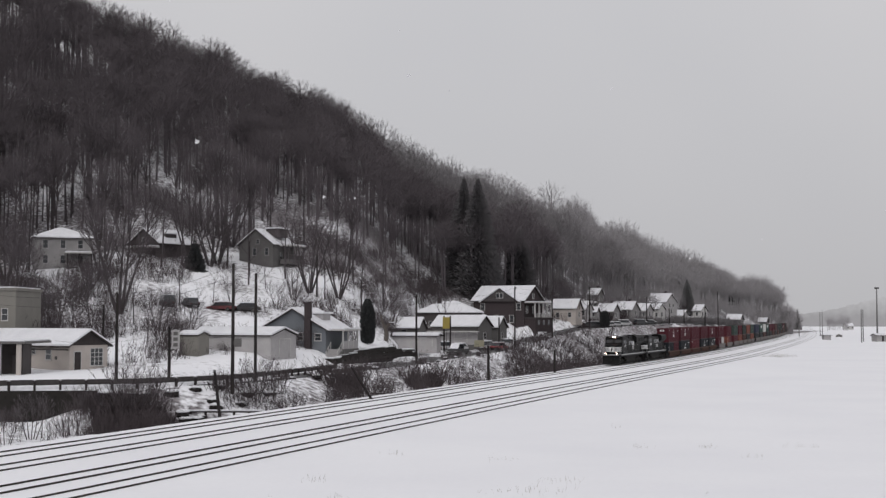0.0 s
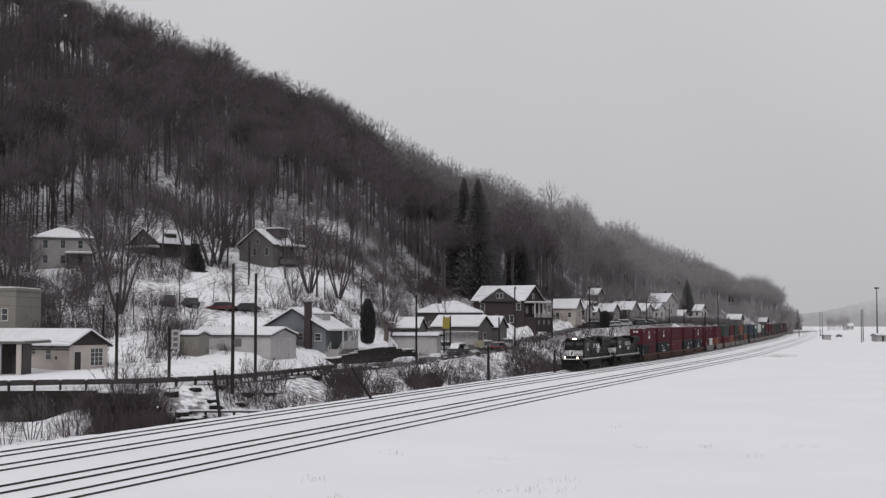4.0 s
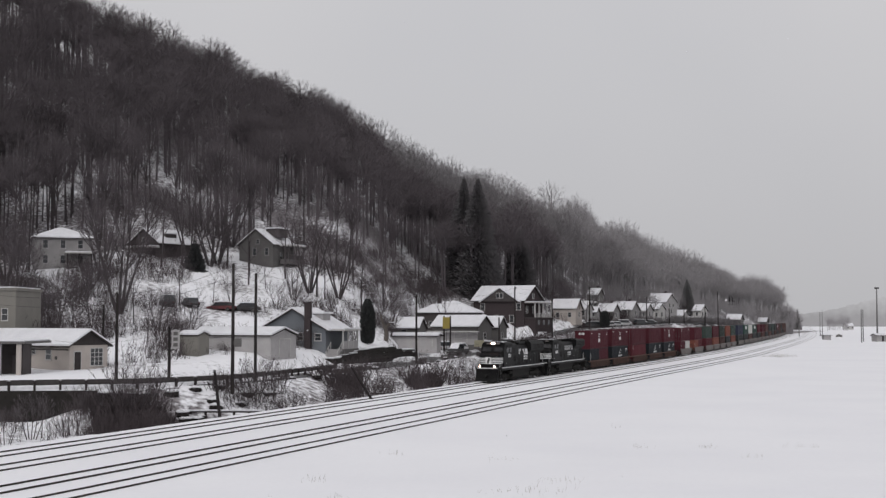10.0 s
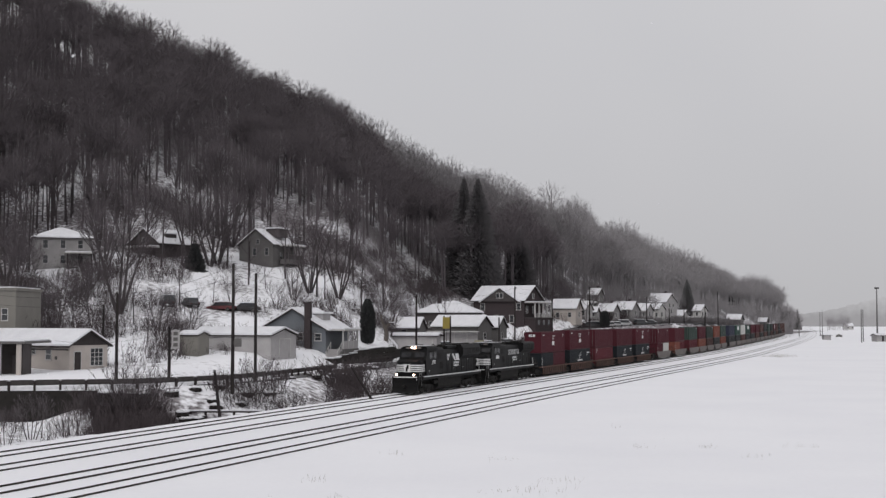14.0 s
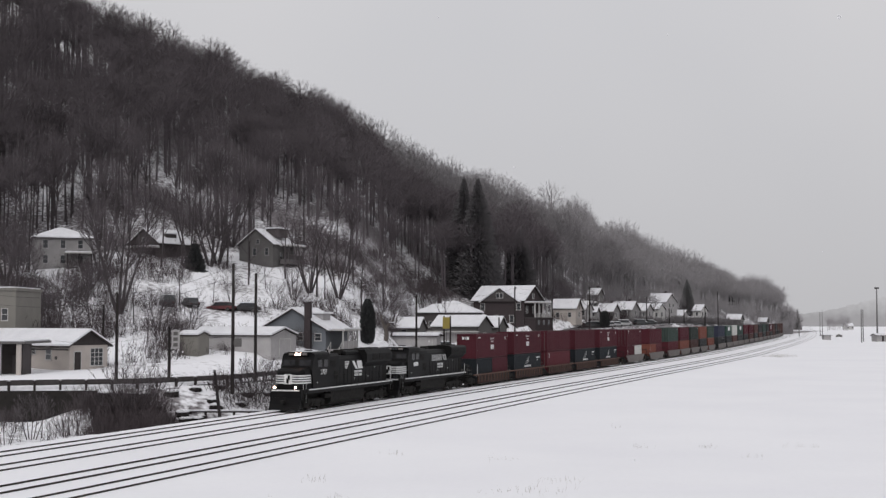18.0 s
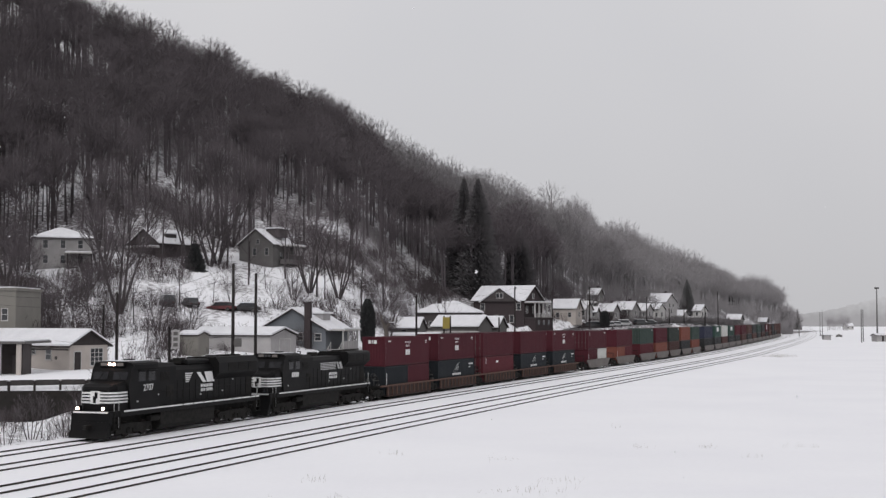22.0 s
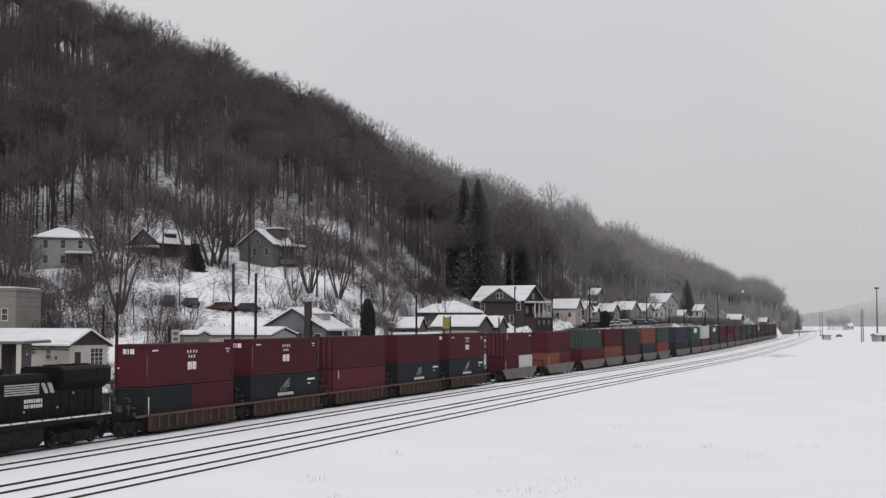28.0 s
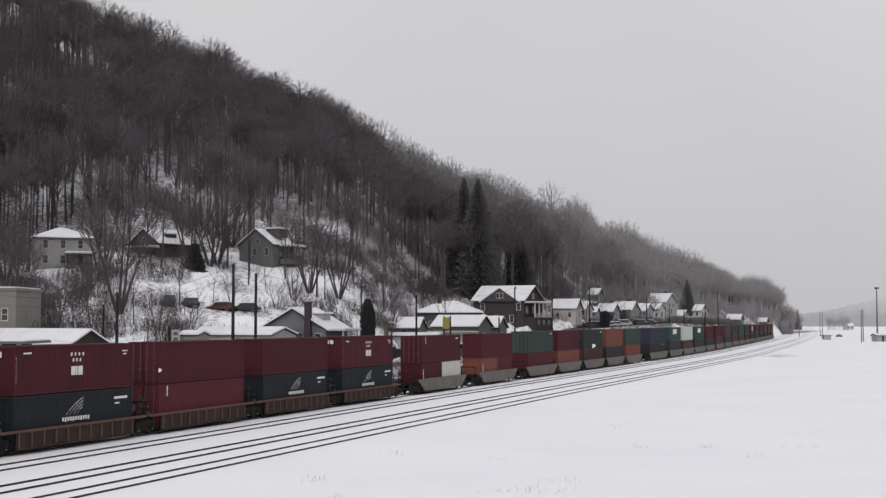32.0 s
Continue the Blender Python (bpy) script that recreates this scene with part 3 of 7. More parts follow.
# unit: front end along the line at 20 s, unit length, car style, upper (colour, marks, doors), lower likewise
UNITS = [
    (130.4, 12.19, "ribbed", ("burgundy", CODE, 0), ("split", "slate blue", "burgundy")),
    (145.5, 12.19, "ribbed", ("burgundy", CODE, 0), ("slate blue", WING, 0)),
    (161.0, 12.19, "ribbed", ("burgundy", (), 1), ("faded red", TAG[1:], 1)),
    (176.4, 12.19, "ribbed", ("burgundy", (), 0), ("slate blue", WING, 0)),
    (191.8, 12.19, "ribbed", ("burgundy", CODE, 0), ("slate blue", WING, 0)),
    (212.2, 12.19, "smooth", ("burgundy", TAG, 1), ("split", "burgundy", "light grey")),
    (232.1, 12.19, "smooth", ("burgundy", (), 0), ("split", "orange", "faded red")),
    (251.5, 12.19, "smooth", ("dull green", TAG[:1], 1), ("faded red", (), 0)),
    (266.3, 12.19, "smooth", ("burgundy", (), 0), ("orange", (), 0)),
    (281.1, 12.19, "smooth", ("dark green", TAG[:1], 0), ("brown", (), 1)),
    (296.0, 12.19, "smooth", ("orange", (), 0), ("charcoal", (), 0)),
    (310.8, 12.19, "smooth", ("dull green", (), 1), ("orange", (), 0)),
    (332.0, 16.15, "smooth", ("blue", (), 0), ("charcoal", TAG[:1], 0)),
    (353.0, 13.7, "smooth", ("teal green", [("bar", 0.5, 2.0, 4.5, 1.0)], 0), ("charcoal", (), 0)),
    (370.0, 13.7, "smooth", ("light grey", (), 0), ("brown", (), 0)),
    (387.0, 16.15, "smooth", ("teal green", [("bar", 0.5, 2.0, 5.0, 1.0)], 0), ("charcoal", (), 0)),
    (407.0, 14.6, "smooth", ("burgundy", (), 0), ("charcoal", (), 0)),
    (427.0, 16.15, "smooth", ("burgundy", (), 0), ("brown", (), 0)),
    (448.0, 16.15, "smooth", ("brown", (), 0), ("charcoal", (), 0)),
    (469.0, 16.15, "smooth", ("charcoal", (), 0), ("brown", (), 0)),
    (490.0, 16.15, "smooth", ("dull green", (), 0), ("charcoal", (), 0)),
    (511.0, 16.15, "smooth", ("charcoal", (), 0), ("brown", (), 0)),
    (532.0, 16.15, "smooth", ("burgundy", [("bar", 2, 1.6, 3.0, 1.6)], 0), ("charcoal", (), 0)),
    (553.0, 16.15, "smooth", ("brown", (), 0), ("brown", (), 0)),
    (574.0, 16.15, "smooth", ("charcoal", (), 0), ("charcoal", (), 0)),
    (595.0, 16.15, "smooth", ("brown", (), 0), ("charcoal", (), 0)),
    (616.0, 16.15, "smooth", ("brown", (), 0), ("brown", (), 0)),
    (637.0, 16.15, "smooth", ("brown", (), 0), ("brown", (), 0)),
]
def text_form(body, size, thick=0.006):
    """A mesh of lettering in the x-z plane."""
    cu = bpy.data.curves.new("lettering", "FONT")
    cu.body, cu.size, cu.extrude, cu.align_x, cu.align_y = body, size, thick, "CENTER", "CENTER"
    ob = bpy.data.objects.new("lettering", cu)
    me = bpy.data.meshes.new_from_object(ob)
    bpy.data.objects.remove(ob)
    return me


def locomotive(s0, label, boxy, lamps):
    t = thing("locomotive", pose(0, 0, 0), label, "locomotive", "locomotives at the head")
    part("underframe", Form().box(-10.6, 9.75, -1.45, 1.45, 1.22, 1.62, 0.02), BLACK, t)
    for sy in (-1, 1):
        for a, b in [(1.1, 8.4)] + [(-10.45 + 1.44 * k, -9.15 + 1.44 * k) for k in range(8)]:
            part("sill_stripe", Form().box(a, b, -0.006, 0.006, 1.5, 1.6), WHITE, t, "white reflective sill stripe", pose(0, sy * 1.46, 0))
        part("intake", Form().box(1.9, 2.8, -0.015, 0.015, 2.2, 2.95, 0.01), UNDER, t, "dark square air intake", pose(0, sy * 1.205, 0))
        part("rear_recess", Form().box(-10.0, -9.1, -0.02, 0.02, 1.7, 3.15, 0.01), UNDER, t, "dark recessed rear door", pose(0, sy * 1.01, 0))
        for k in range(5):
            part("warning_plate", Form().box(-0.09, 0.09, -0.008, 0.008, -0.05, 0.05), DULL_WHITE, t, "small white notice plate", pose((3.9, -2.2, -5.4, -7.0, 6.9)[k], sy * (1.21, 1.008, 1.008, 1.008, 1.508)[k], (2.4, 2.1, 2.2, 3.0, 2.1)[k]))
        part("fuel_tank", Form().prism([(0.15, 0.0), (0.95, 0.0), (1.3, 0.35), (1.3, 1.22), (0.15, 1.22)], -3.7, 3.7), UNDER, t) if sy > 0 else part("fuel_tank", Form().box(-3.7, 3.7, -1.3, 0.14, 0.0, 1.2, 0.05), UNDER, t)
    part("air_reservoir", Form().tube([(3.75, 1.1, 0.85), (4.9, 1.1, 0.85)], 0.22, 10), UNDER, t)
    part("underbody", Form().box(-10.2, 9.7, -0.6, 0.6, 0.25, 1.22), UNDER, t)
    for x in (7.2, -7.2):
        bogie(t, x, 3, 2.1, 0.22)
    # long hood, with its electrical cabinet and the flared radiators
    hood = Form()
    hood.prism([(-0.98, 1.62), (0.98, 1.62), (0.98, 3.95), (0.75, 4.25), (-0.75, 4.25), (-0.98, 3.95)], -10.1, 3.1)
    hood.prism([(-1.2, 1.62), (1.2, 1.62), (1.2, 4.25), (0.95, 4.5), (-0.95, 4.5), (-1.2, 4.25)], 1.6, 4.5)
    part("long_hood", hood, BLACK, t)
    if boxy:
        part("radiator", Form().prism([(-1.0, 3.2), (1.0, 3.2), (1.55, 3.7), (1.55, 4.45), (1.3, 4.62), (-1.3, 4.62), (-1.55, 4.45), (-1.55, 3.7)], -10.2, -5.2), BLACK, t)
    else:
        part("radiator", Form().prism([(-1.0, 3.1), (1.0, 3.1), (1.5, 3.55), (1.5, 4.3), (1.2, 4.72), (-1.2, 4.72), (-1.5, 4.3), (-1.5, 3.55)], -10.2, -4.0), BLACK, t)
        part("roof_fan_housing", Form().box(-3.8, -0.6, -0.8, 0.8, 4.25, 4.62, 0.1), BLACK, t)
    for k in range(3):
        part("roof_fan", cached("fan", lambda: Form().tube([(0, 0, 0), (0, 0, 0.12)], 0.55, 18).mesh("roof_fan", UNDER)), UNDER, t, at=pose(-9.2 + k * 1.5 if boxy else -8.9 + k * 1.6, 0, 4.6 if boxy else 4.7))
    door = cached("hood_door", lambda: Form().box(-0.36, 0.36, -0.012, 0.012, 1.75, 3.3, 0.008).mesh("hood_door", BLACK))
    grille = cached("grille", lambda: [fm for fm in [Form()] if [fm.box(-0.6, 0.6, -0.02, 0.02, 0.09 * k, 0.09 * k + 0.05) for k in range(7)]][0].mesh("grille", UNDER))
    for sy in (-1, 1):
        for k in range(14):
            part("hood_door", door, BLACK, t, at=pose(-9.5 + 0.85 * k, sy * 0.99, 0))
        for k in range(3):
            part("grille", grille, UNDER, t, at=pose(-9.2 + 1.6 * k, sy * (1.56 if boxy else 1.51), 3.68))
        part("grille", grille, UNDER, t, at=pose(3.0, sy * 1.21, 3.3))
        # lettering block on the hood, as plain shapes
        if boxy:
            fm = Form()
            for k in range(5):
                fm.box(-3.6, -0.4, -0.006, 0.006, 3.1 + 0.135 * k, 3.18 + 0.135 * k)
            fm.prism_y([(-4.5, 3.1), (-4.15, 3.1), (-3.75, 3.72), (-4.1, 3.72)][::-1], -0.006, 0.006)
            fm.prism_y([(-5.1, 3.1), (-4.7, 3.1), (-4.35, 3.72), (-4.75, 3.72)][::-1], -0.006, 0.006)
            part("emblem", fm, DULL_WHITE, t, "plain white painted emblem", pose(0, sy * 1.005, 0))
        else:
            fm = Form()
            for k in range(5):
                fm.box(-1.0 + 0.12 * k, -0.0 - 0.02 * k, -0.006, 0.006, 3.62 - 0.14 * k, 3.7 - 0.14 * k)
            fm.prism_y([(-3.0, 2.95), (-2.5, 2.95), (-1.6, 3.7), (-2.1, 3.7)][::-1], -0.006, 0.006)
            fm.prism_y([(-4.2, 2.95), (-3.1, 2.95), (-2.7, 3.7), (-3.8, 3.7)][::-1], -0.006, 0.006)
            part("emblem", fm, WHITE, t, "plain white painted emblem", pose(0, sy * 1.005, 0))
        fm = Form()
        for r in range(2):
            for k in range(8):
                fm.box(-3.9 + 0.22 * k, -3.75 + 0.22 * k, -0.006, 0.006, 2.3 + 0.3 * r, 2.52 + 0.3 * r)
        part("lettering", fm, WHITE, t, "small white painted lettering", pose(0, sy * 1.005, 0))
    # cab and nose
    cab = Form()
    cab.prism_y([(4.4, 1.62), (7.7, 1.62), (7.95, 3.2), (7.62, 4.2), (7.4, 4.5), (4.4, 4.5)][::-1], -1.5, 1.5)
    part("cab", cab, BLACK, t)
    part("cab_roof", Form().prism([(-1.5, 4.45), (1.5, 4.45), (1.38, 4.62), (0.9, 4.72), (-0.9, 4.72), (-1.38, 4.62)], 4.3, 7.45), BLACK, t)
    nose = Form()
    rings = ((7.6, 1.34, 3.5), (9.0, 1.34, 3.3), (9.35, 1.1, 3.12), (9.5, 0.9, 2.98))
    nose.add([(x, sy * hw, z) for x, hw, top in rings for sy, z in ((-1, 1.62), (1, 1.62), (1, top - 0.18), (0.86, top), (-0.86, top), (-1, top - 0.18))],
             [(6 * k + i, 6 * k + 6 + i, 6 * k + 6 + (i + 1) % 6, 6 * k + (i + 1) % 6) for k in range(3) for i in range(6)] + [tuple(range(18, 24))])
    part("nose", nose, BLACK, t)
    for k in range(4):
        z = 2.1 + 0.2 * k
        for sy in (-1, 1):
            stripe = Form()
            line = [(7.85 - 0.1 * k, 1.34), (9.0, 1.34), (9.35, 1.1), (9.5, 0.9), (9.5, 0.36)]
            ring = [(x + 0.003 + 0.012 * o, sy * (y + (0.003 + 0.012 * o) * (y > 0.5)), h) for x, y in line for o, h in ((0, z), (1, z), (1, z + 0.11), (0, z + 0.11))]
            stripe.add(ring, [(4 * j + i, 4 * j + 4 + i, 4 * j + 4 + (i + 1) % 4, 4 * j + (i + 1) % 4) for j in range(4) for i in range(4)] + [(0, 1, 2, 3), (16, 17, 18, 19)])
            part("nose_stripe", stripe, WHITE, t, "white painted nose stripe")
    part("nose_emblem", Form().box(9.503, 9.512, -0.36, 0.36, 2.05, 2.88), WHITE, t, "plain white painted panel")
    part("emblem_figure", Form().box(9.514, 9.52, -0.16, 0.06, 2.12, 2.55).box(9.514, 9.52, -0.04, 0.18, 2.4, 2.8), BLACK, t)
    slope = math.degrees(math.atan2(0.33, 1.0))
    for y in (-0.75, 0.75):
        part("windscreen", Form().box(-0.015, 0.015, -0.55, 0.55, -0.27, 0.27, 0.01), CAB_GLASS, t, "dark glass windscreen", pose(7.78, y, 3.8, 0, -slope, 0))
    for sy in (-1, 1):
        for x in (5.2, 6.4):
            part("side_window", Form().box(-0.42, 0.42, -0.012, 0.012, -0.32, 0.32, 0.01), CAB_GLASS, t, "dark glass cab window", pose(x, sy * 1.505, 3.72))
        part("window_visor", Form().box(4.7, 6.9, -0.12, 0.12, 4.1, 4.14), BLACK, t, at=pose(0, sy * 1.6, 0))
        number = text_form("2707", 0.62) if not boxy else Form().box(-0.62, -0.36, -0.2, 0.2, -0.006, 0.006).box(-0.28, -0.02, -0.2, 0.2, -0.006, 0.006).box(0.06, 0.3, -0.2, 0.2, -0.006, 0.006).box(0.38, 0.62, -0.2, 0.2, -0.006, 0.006).mesh("road_number", WHITE)
        number.materials.clear()
        number.materials.append(WHITE)
        part("road_number", number, WHITE, t, "white painted road number" if not boxy else "worn white painted bar", pose(5.6, sy * 1.508, 2.95, 90, 0, 180 if sy > 0 else 0))
    part("number_board", Form().box(7.3, 7.62, -0.95, 0.95, 4.35, 4.72, 0.03), BLACK, t)
    lens = cached("headlight", lambda: Form().tube([(0, 0, 0), (0.06, 0, 0)], 0.1, 12).mesh("headlight", LAMP))
    dark_lens = cached("dark_headlight", lambda: Form().tube([(0, 0, 0), (0.06, 0, 0)], 0.11, 12).mesh("headlight", GLASS))
    for y in (-0.16, 0.16):
        part("headlight", lens if lamps else dark_lens, LAMP, t, "lit round headlight" if lamps else "", pose(7.62, y, 4.54))
    # pilot, plough, ditch lamps, steps
    part("pilot", Form().box(9.7, 10.0, -1.45, 1.45, 0.75, 1.62, 0.02), BLACK, t)
    part("snow_plough", Form().prism_y([(9.85, -0.08), (10.4, -0.08), (10.15, 0.4), (10.02, 0.95), (9.85, 0.95)][::-1], -1.4, 1.4), BLACK, t)
    part("front_sill_stripe", Form().box(10.002, 10.012, -1.3, 1.3, 1.5, 1.6), WHITE, t, "white reflective sill stripe")
    for sy in (-1, 1):
        part("ditch_lamp_housing", Form().box(9.7, 10.02, -0.16, 0.16, 1.64, 1.98, 0.03), BLACK, t, at=pose(0, sy * 0.95, 0))
        part("ditch_lamp", lens if lamps else dark_lens, LAMP, t, "lit round ditch lamp" if lamps else "", pose(10.02, sy * 0.95, 1.8))
        for x in (9.2, -10.2):
            for k in range(4):
                part("step", cached("loco_step", lambda: Form().box(-0.32, 0.32, -0.12, 0.12, 0.42, 0.45).mesh("step", UNDER)), UNDER, t, at=pose(x, sy * 1.38, 0.3 * k))
            for u in (-0.34, 0.34):
                part("step_side", cached("step_side", lambda: Form().box(-0.02, 0.02, -0.12, 0.12, 0.38, 1.62).mesh("step_side", UNDER)), UNDER, t, at=pose(x + u, sy * 1.38, 0))
        hr = Form()
        hr.tube([(-10.3, 1.4, 2.62), (4.3, 1.4, 2.62)], 0.02, 5)
        for k in range(10):
            hr.tube([(-10.3 + 1.62 * k, 1.4, 1.6), (-10.3 + 1.62 * k, 1.4, 2.62)], 0.018, 5)
        part("handrail", hr, UNDER, t, at=pose(0, 0, 0) if sy > 0 else pose(-6.0, 0, 0, 0, 0, 180))
        gr = Form().tube([(8.95, 1.42, 0.5), (8.95, 1.42, 2.4), (8.85, 1.42, 2.6)], 0.02, 5).tube([(9.5, 1.42, 0.5), (9.5, 1.42, 2.2), (9.6, 1.42, 2.3)], 0.02, 5)
        part("grab_rail", gr, DULL_WHITE, t, at=pose(0, 0 if sy > 0 else -2.84, 0))
    part("exhaust_pipe", Form().box(-1.2, -0.4, -0.35, 0.35, 4.3, 4.75 if not boxy else 4.65, 0.05), UNDER, t)
    part("horn", Form().tube([(2.2, 0.3, 4.5), (2.2, 0.3, 4.75), (2.7, 0.3, 4.8)], 0.06, 6), UNDER, t)
    part("radio_dome", Form().box(5.3, 5.9, -0.3, 0.3, 4.7, 4.85, 0.06), UNDER, t)
    for sy in (-1, 1):
        part("cab_number_board", Form().box(7.625, 7.64, -0.24, 0.24, -0.1, 0.1), GREY_STEEL, t, "pale lit number board with worn bars", pose(0, sy * 0.62, 4.54))
        part("end_grab_rail", Form().tube([(-10.62, 1.2, 0.7), (-10.62, 1.2, 2.5)], 0.03, 6).tube([(-10.62, 1.2, 1.6), (-10.62, 0.5, 1.6)], 0.03, 6), WHITE, t, "white end grab rail", pose(0, 0 if sy > 0 else -2.4, 0))
        part("wiper", Form().box(-0.01, 0.01, -0.015, 0.015, -0.24, 0.2), UNDER, t, at=pose(7.81, sy * 0.7, 3.8, 25 * sy, -slope, 0))
    part("cab_roof_snow", Form().box(4.6, 7.25, -0.85, 0.85, 4.722, 4.76, 0.015), ROOF_SNOW, t, "thin snow on the cab roof")
    for x in (10.3, -10.9):
        part("coupler", Form().box(-0.35, 0.35, -0.12, 0.12, 0.48, 0.76, 0.03), UNDER, t, at=pose(x, 0, 0))
    on_train(t, s0, 0.22)


locomotive(93.2, "black diesel locomotive with white nose stripes, headlights lit", False, True)
locomotive(115.6, "black diesel locomotive with a boxy radiator end, lamps unlit", True, False)


for i, (front, length, style, upper, lower) in enumerate(UNITS):
    mid = front + length / 2
    span = 15.3 if style == "ribbed" else (14.7 if length < 12.5 and 255 < front < 315 else length + 3.9)
    well_car(mid, span, style, last=(i == 4))
    floor = 0.385
    if lower[0] == "split":
        for k in (1, 2):
            container(mid + (-3.06 if k == 1 else 3.06), floor, 6.06, 2.75, lower[k], COLOURS[lower[k]], "short %s corrugated steel container in a rail well" % lower[k], marks=[("bar", 2.6, 1.4, 0.1, 1.4)] if k == 1 else ())
        top = floor + 2.755
    else:
        container(mid, floor, length, 2.89, lower[0], COLOURS[lower[0]], "%s corrugated steel container in a rail well" % lower[0], bool(lower[2]), lower[1])
        top = floor + 2.895
    container(mid, top, length, 2.89, upper[0], COLOURS[upper[0]], "%s corrugated steel container stacked on another" % upper[0], bool(upper[2]), upper[1])


# ---- trees ----
def tree_forms(seed, height, spread, limbs, twigs, forked=False, base=0.38):
    """A bare broadleaf tree: tapered trunk with limbs as one form, fine branches and twigs as another."""
    rnd = random.Random(seed)
    wood, fine = Form(), Form()

    def blade(p, q, w):
        side = (q - p).cross(Vector((rnd.uniform(-1, 1), rnd.uniform(-1, 1), rnd.uniform(-0.3, 0.3)))).normalized() * w
        k = len(fine.v)
        fine.v += [tuple(p - side), tuple(p + side), tuple(q)]
        fine.f.append((k, k + 1, k + 2))

    def stray(d, r, up=0.0):
        return (d + Vector((rnd.uniform(-r, r), rnd.uniform(-r, r), rnd.uniform(-r, r) * 0.6 + up))).normalized()

    wide, tall, mid = height * (0.11 + 0.24 * spread) * (1.6 if forked else 1), height * 0.41, height * 0.61

    def outside(p):
        return (p.x * p.x + p.y * p.y) / wide ** 2 + ((p.z - mid) / tall) ** 2 > 1

    fork = Vector((0, 0, mid - 0.75 * tall))

    def within(p, q):
        """Draws q back towards p until it lies inside the rounded crown."""
        for _ in range(7):
            if not outside(q):
                break
            q = p.lerp(q, 0.78)
        return q

    def branch(p, d, length):
        d = (d + (p - fork).normalized() * 0.8 + Vector((0, 0, 0.25))).normalized()
        q = within(p, p + d * length * 0.55)
        d2 = stray(d, 0.25, 0.15)
        tip = within(q, q + d2 * length * 0.55)
        blade(p, q + d * 0.05, 0.0022 * height)
        blade(q, tip, 0.0016 * height)
        for k in range(twigs):
            c = p.lerp(q, rnd.uniform(0.35, 1)) if rnd.random() < 0.45 else q.lerp(tip, rnd.random())
            w = stray(d, 0.55, 0.2)
            e = within(c, c + w * height * rnd.uniform(0.06, 0.12))
            blade(c, e, 0.0012 * height)
            for _ in range(2):
                m = c.lerp(e, rnd.uniform(0.25, 0.9))
                blade(m, m + stray(w, 0.5, 0.15) * height * rnd.uniform(0.03, 0.06), 0.0009 * height)

    def limb(p, d, length, r):
        pts, q = [p], p
        for i in range(3):
            d = stray(d, 0.14, 0.1)
            q = within(q, q + d * length / 3)
            pts.append(q)
        wood.tube(pts, [r, r * 0.75, r * 0.5, r * 0.22], 4, cap=False)
        for k in range(6):
            f = 3 * (0.2 + 0.8 * (k + rnd.random()) / 6)
            i = min(int(f), 2)
            az = 2.4 * k + rnd.uniform(-0.5, 0.5)
            out = Vector((math.cos(az), math.sin(az), 0.1))
            branch(pts[i].lerp(pts[i + 1], min(f - i, 1)), (d * 0.8 + out * 0.75).normalized(), length * rnd.uniform(0.35, 0.55))

    def stem(p, d, length, r):
        pts, q = [p], p
        for i in range(4):
            d = stray(d, 0.05, 0.04)
            q = q + d * length / 4
            pts.append(q)
        wood.tube(pts, [r, r * 0.85, r * 0.66, r * 0.45, r * 0.16], 6, cap=False)
        for k in range(limbs):
            u = base + (0.98 - base) * (k + rnd.random()) / limbs
            i = min(int(4 * u), 3)
            az = 2.4 * k + rnd.uniform(-0.5, 0.5)
            out = Vector((math.cos(az), math.sin(az), 0))
            t = (u - base) / (1 - base)
            limb(pts[i].lerp(pts[i + 1], 4 * u - i), (d * (0.6 + 0.35 * t) + out * spread * (1.25 - 0.35 * t)).normalized(), height * (0.36 - 0.18 * t) * rnd.uniform(0.85, 1.15), r * (0.5 - 0.25 * t))

    if forked:
        for k in range(5):
            az = 1.26 * k + rnd.uniform(-0.3, 0.3)
            stem(Vector((0.25 * math.cos(az), 0.25 * math.sin(az), -0.3)), Vector((0.36 * math.cos(az), 0.36 * math.sin(az), 1)).normalized(), height * rnd.uniform(0.75, 0.95), height * 0.013)
    else:
        stem(Vector((0, 0, -0.4)), Vector((rnd.uniform(-0.05, 0.05), rnd.uniform(-0.05, 0.05), 1)), height * 0.84, height * 0.0125)
    return wood, fine


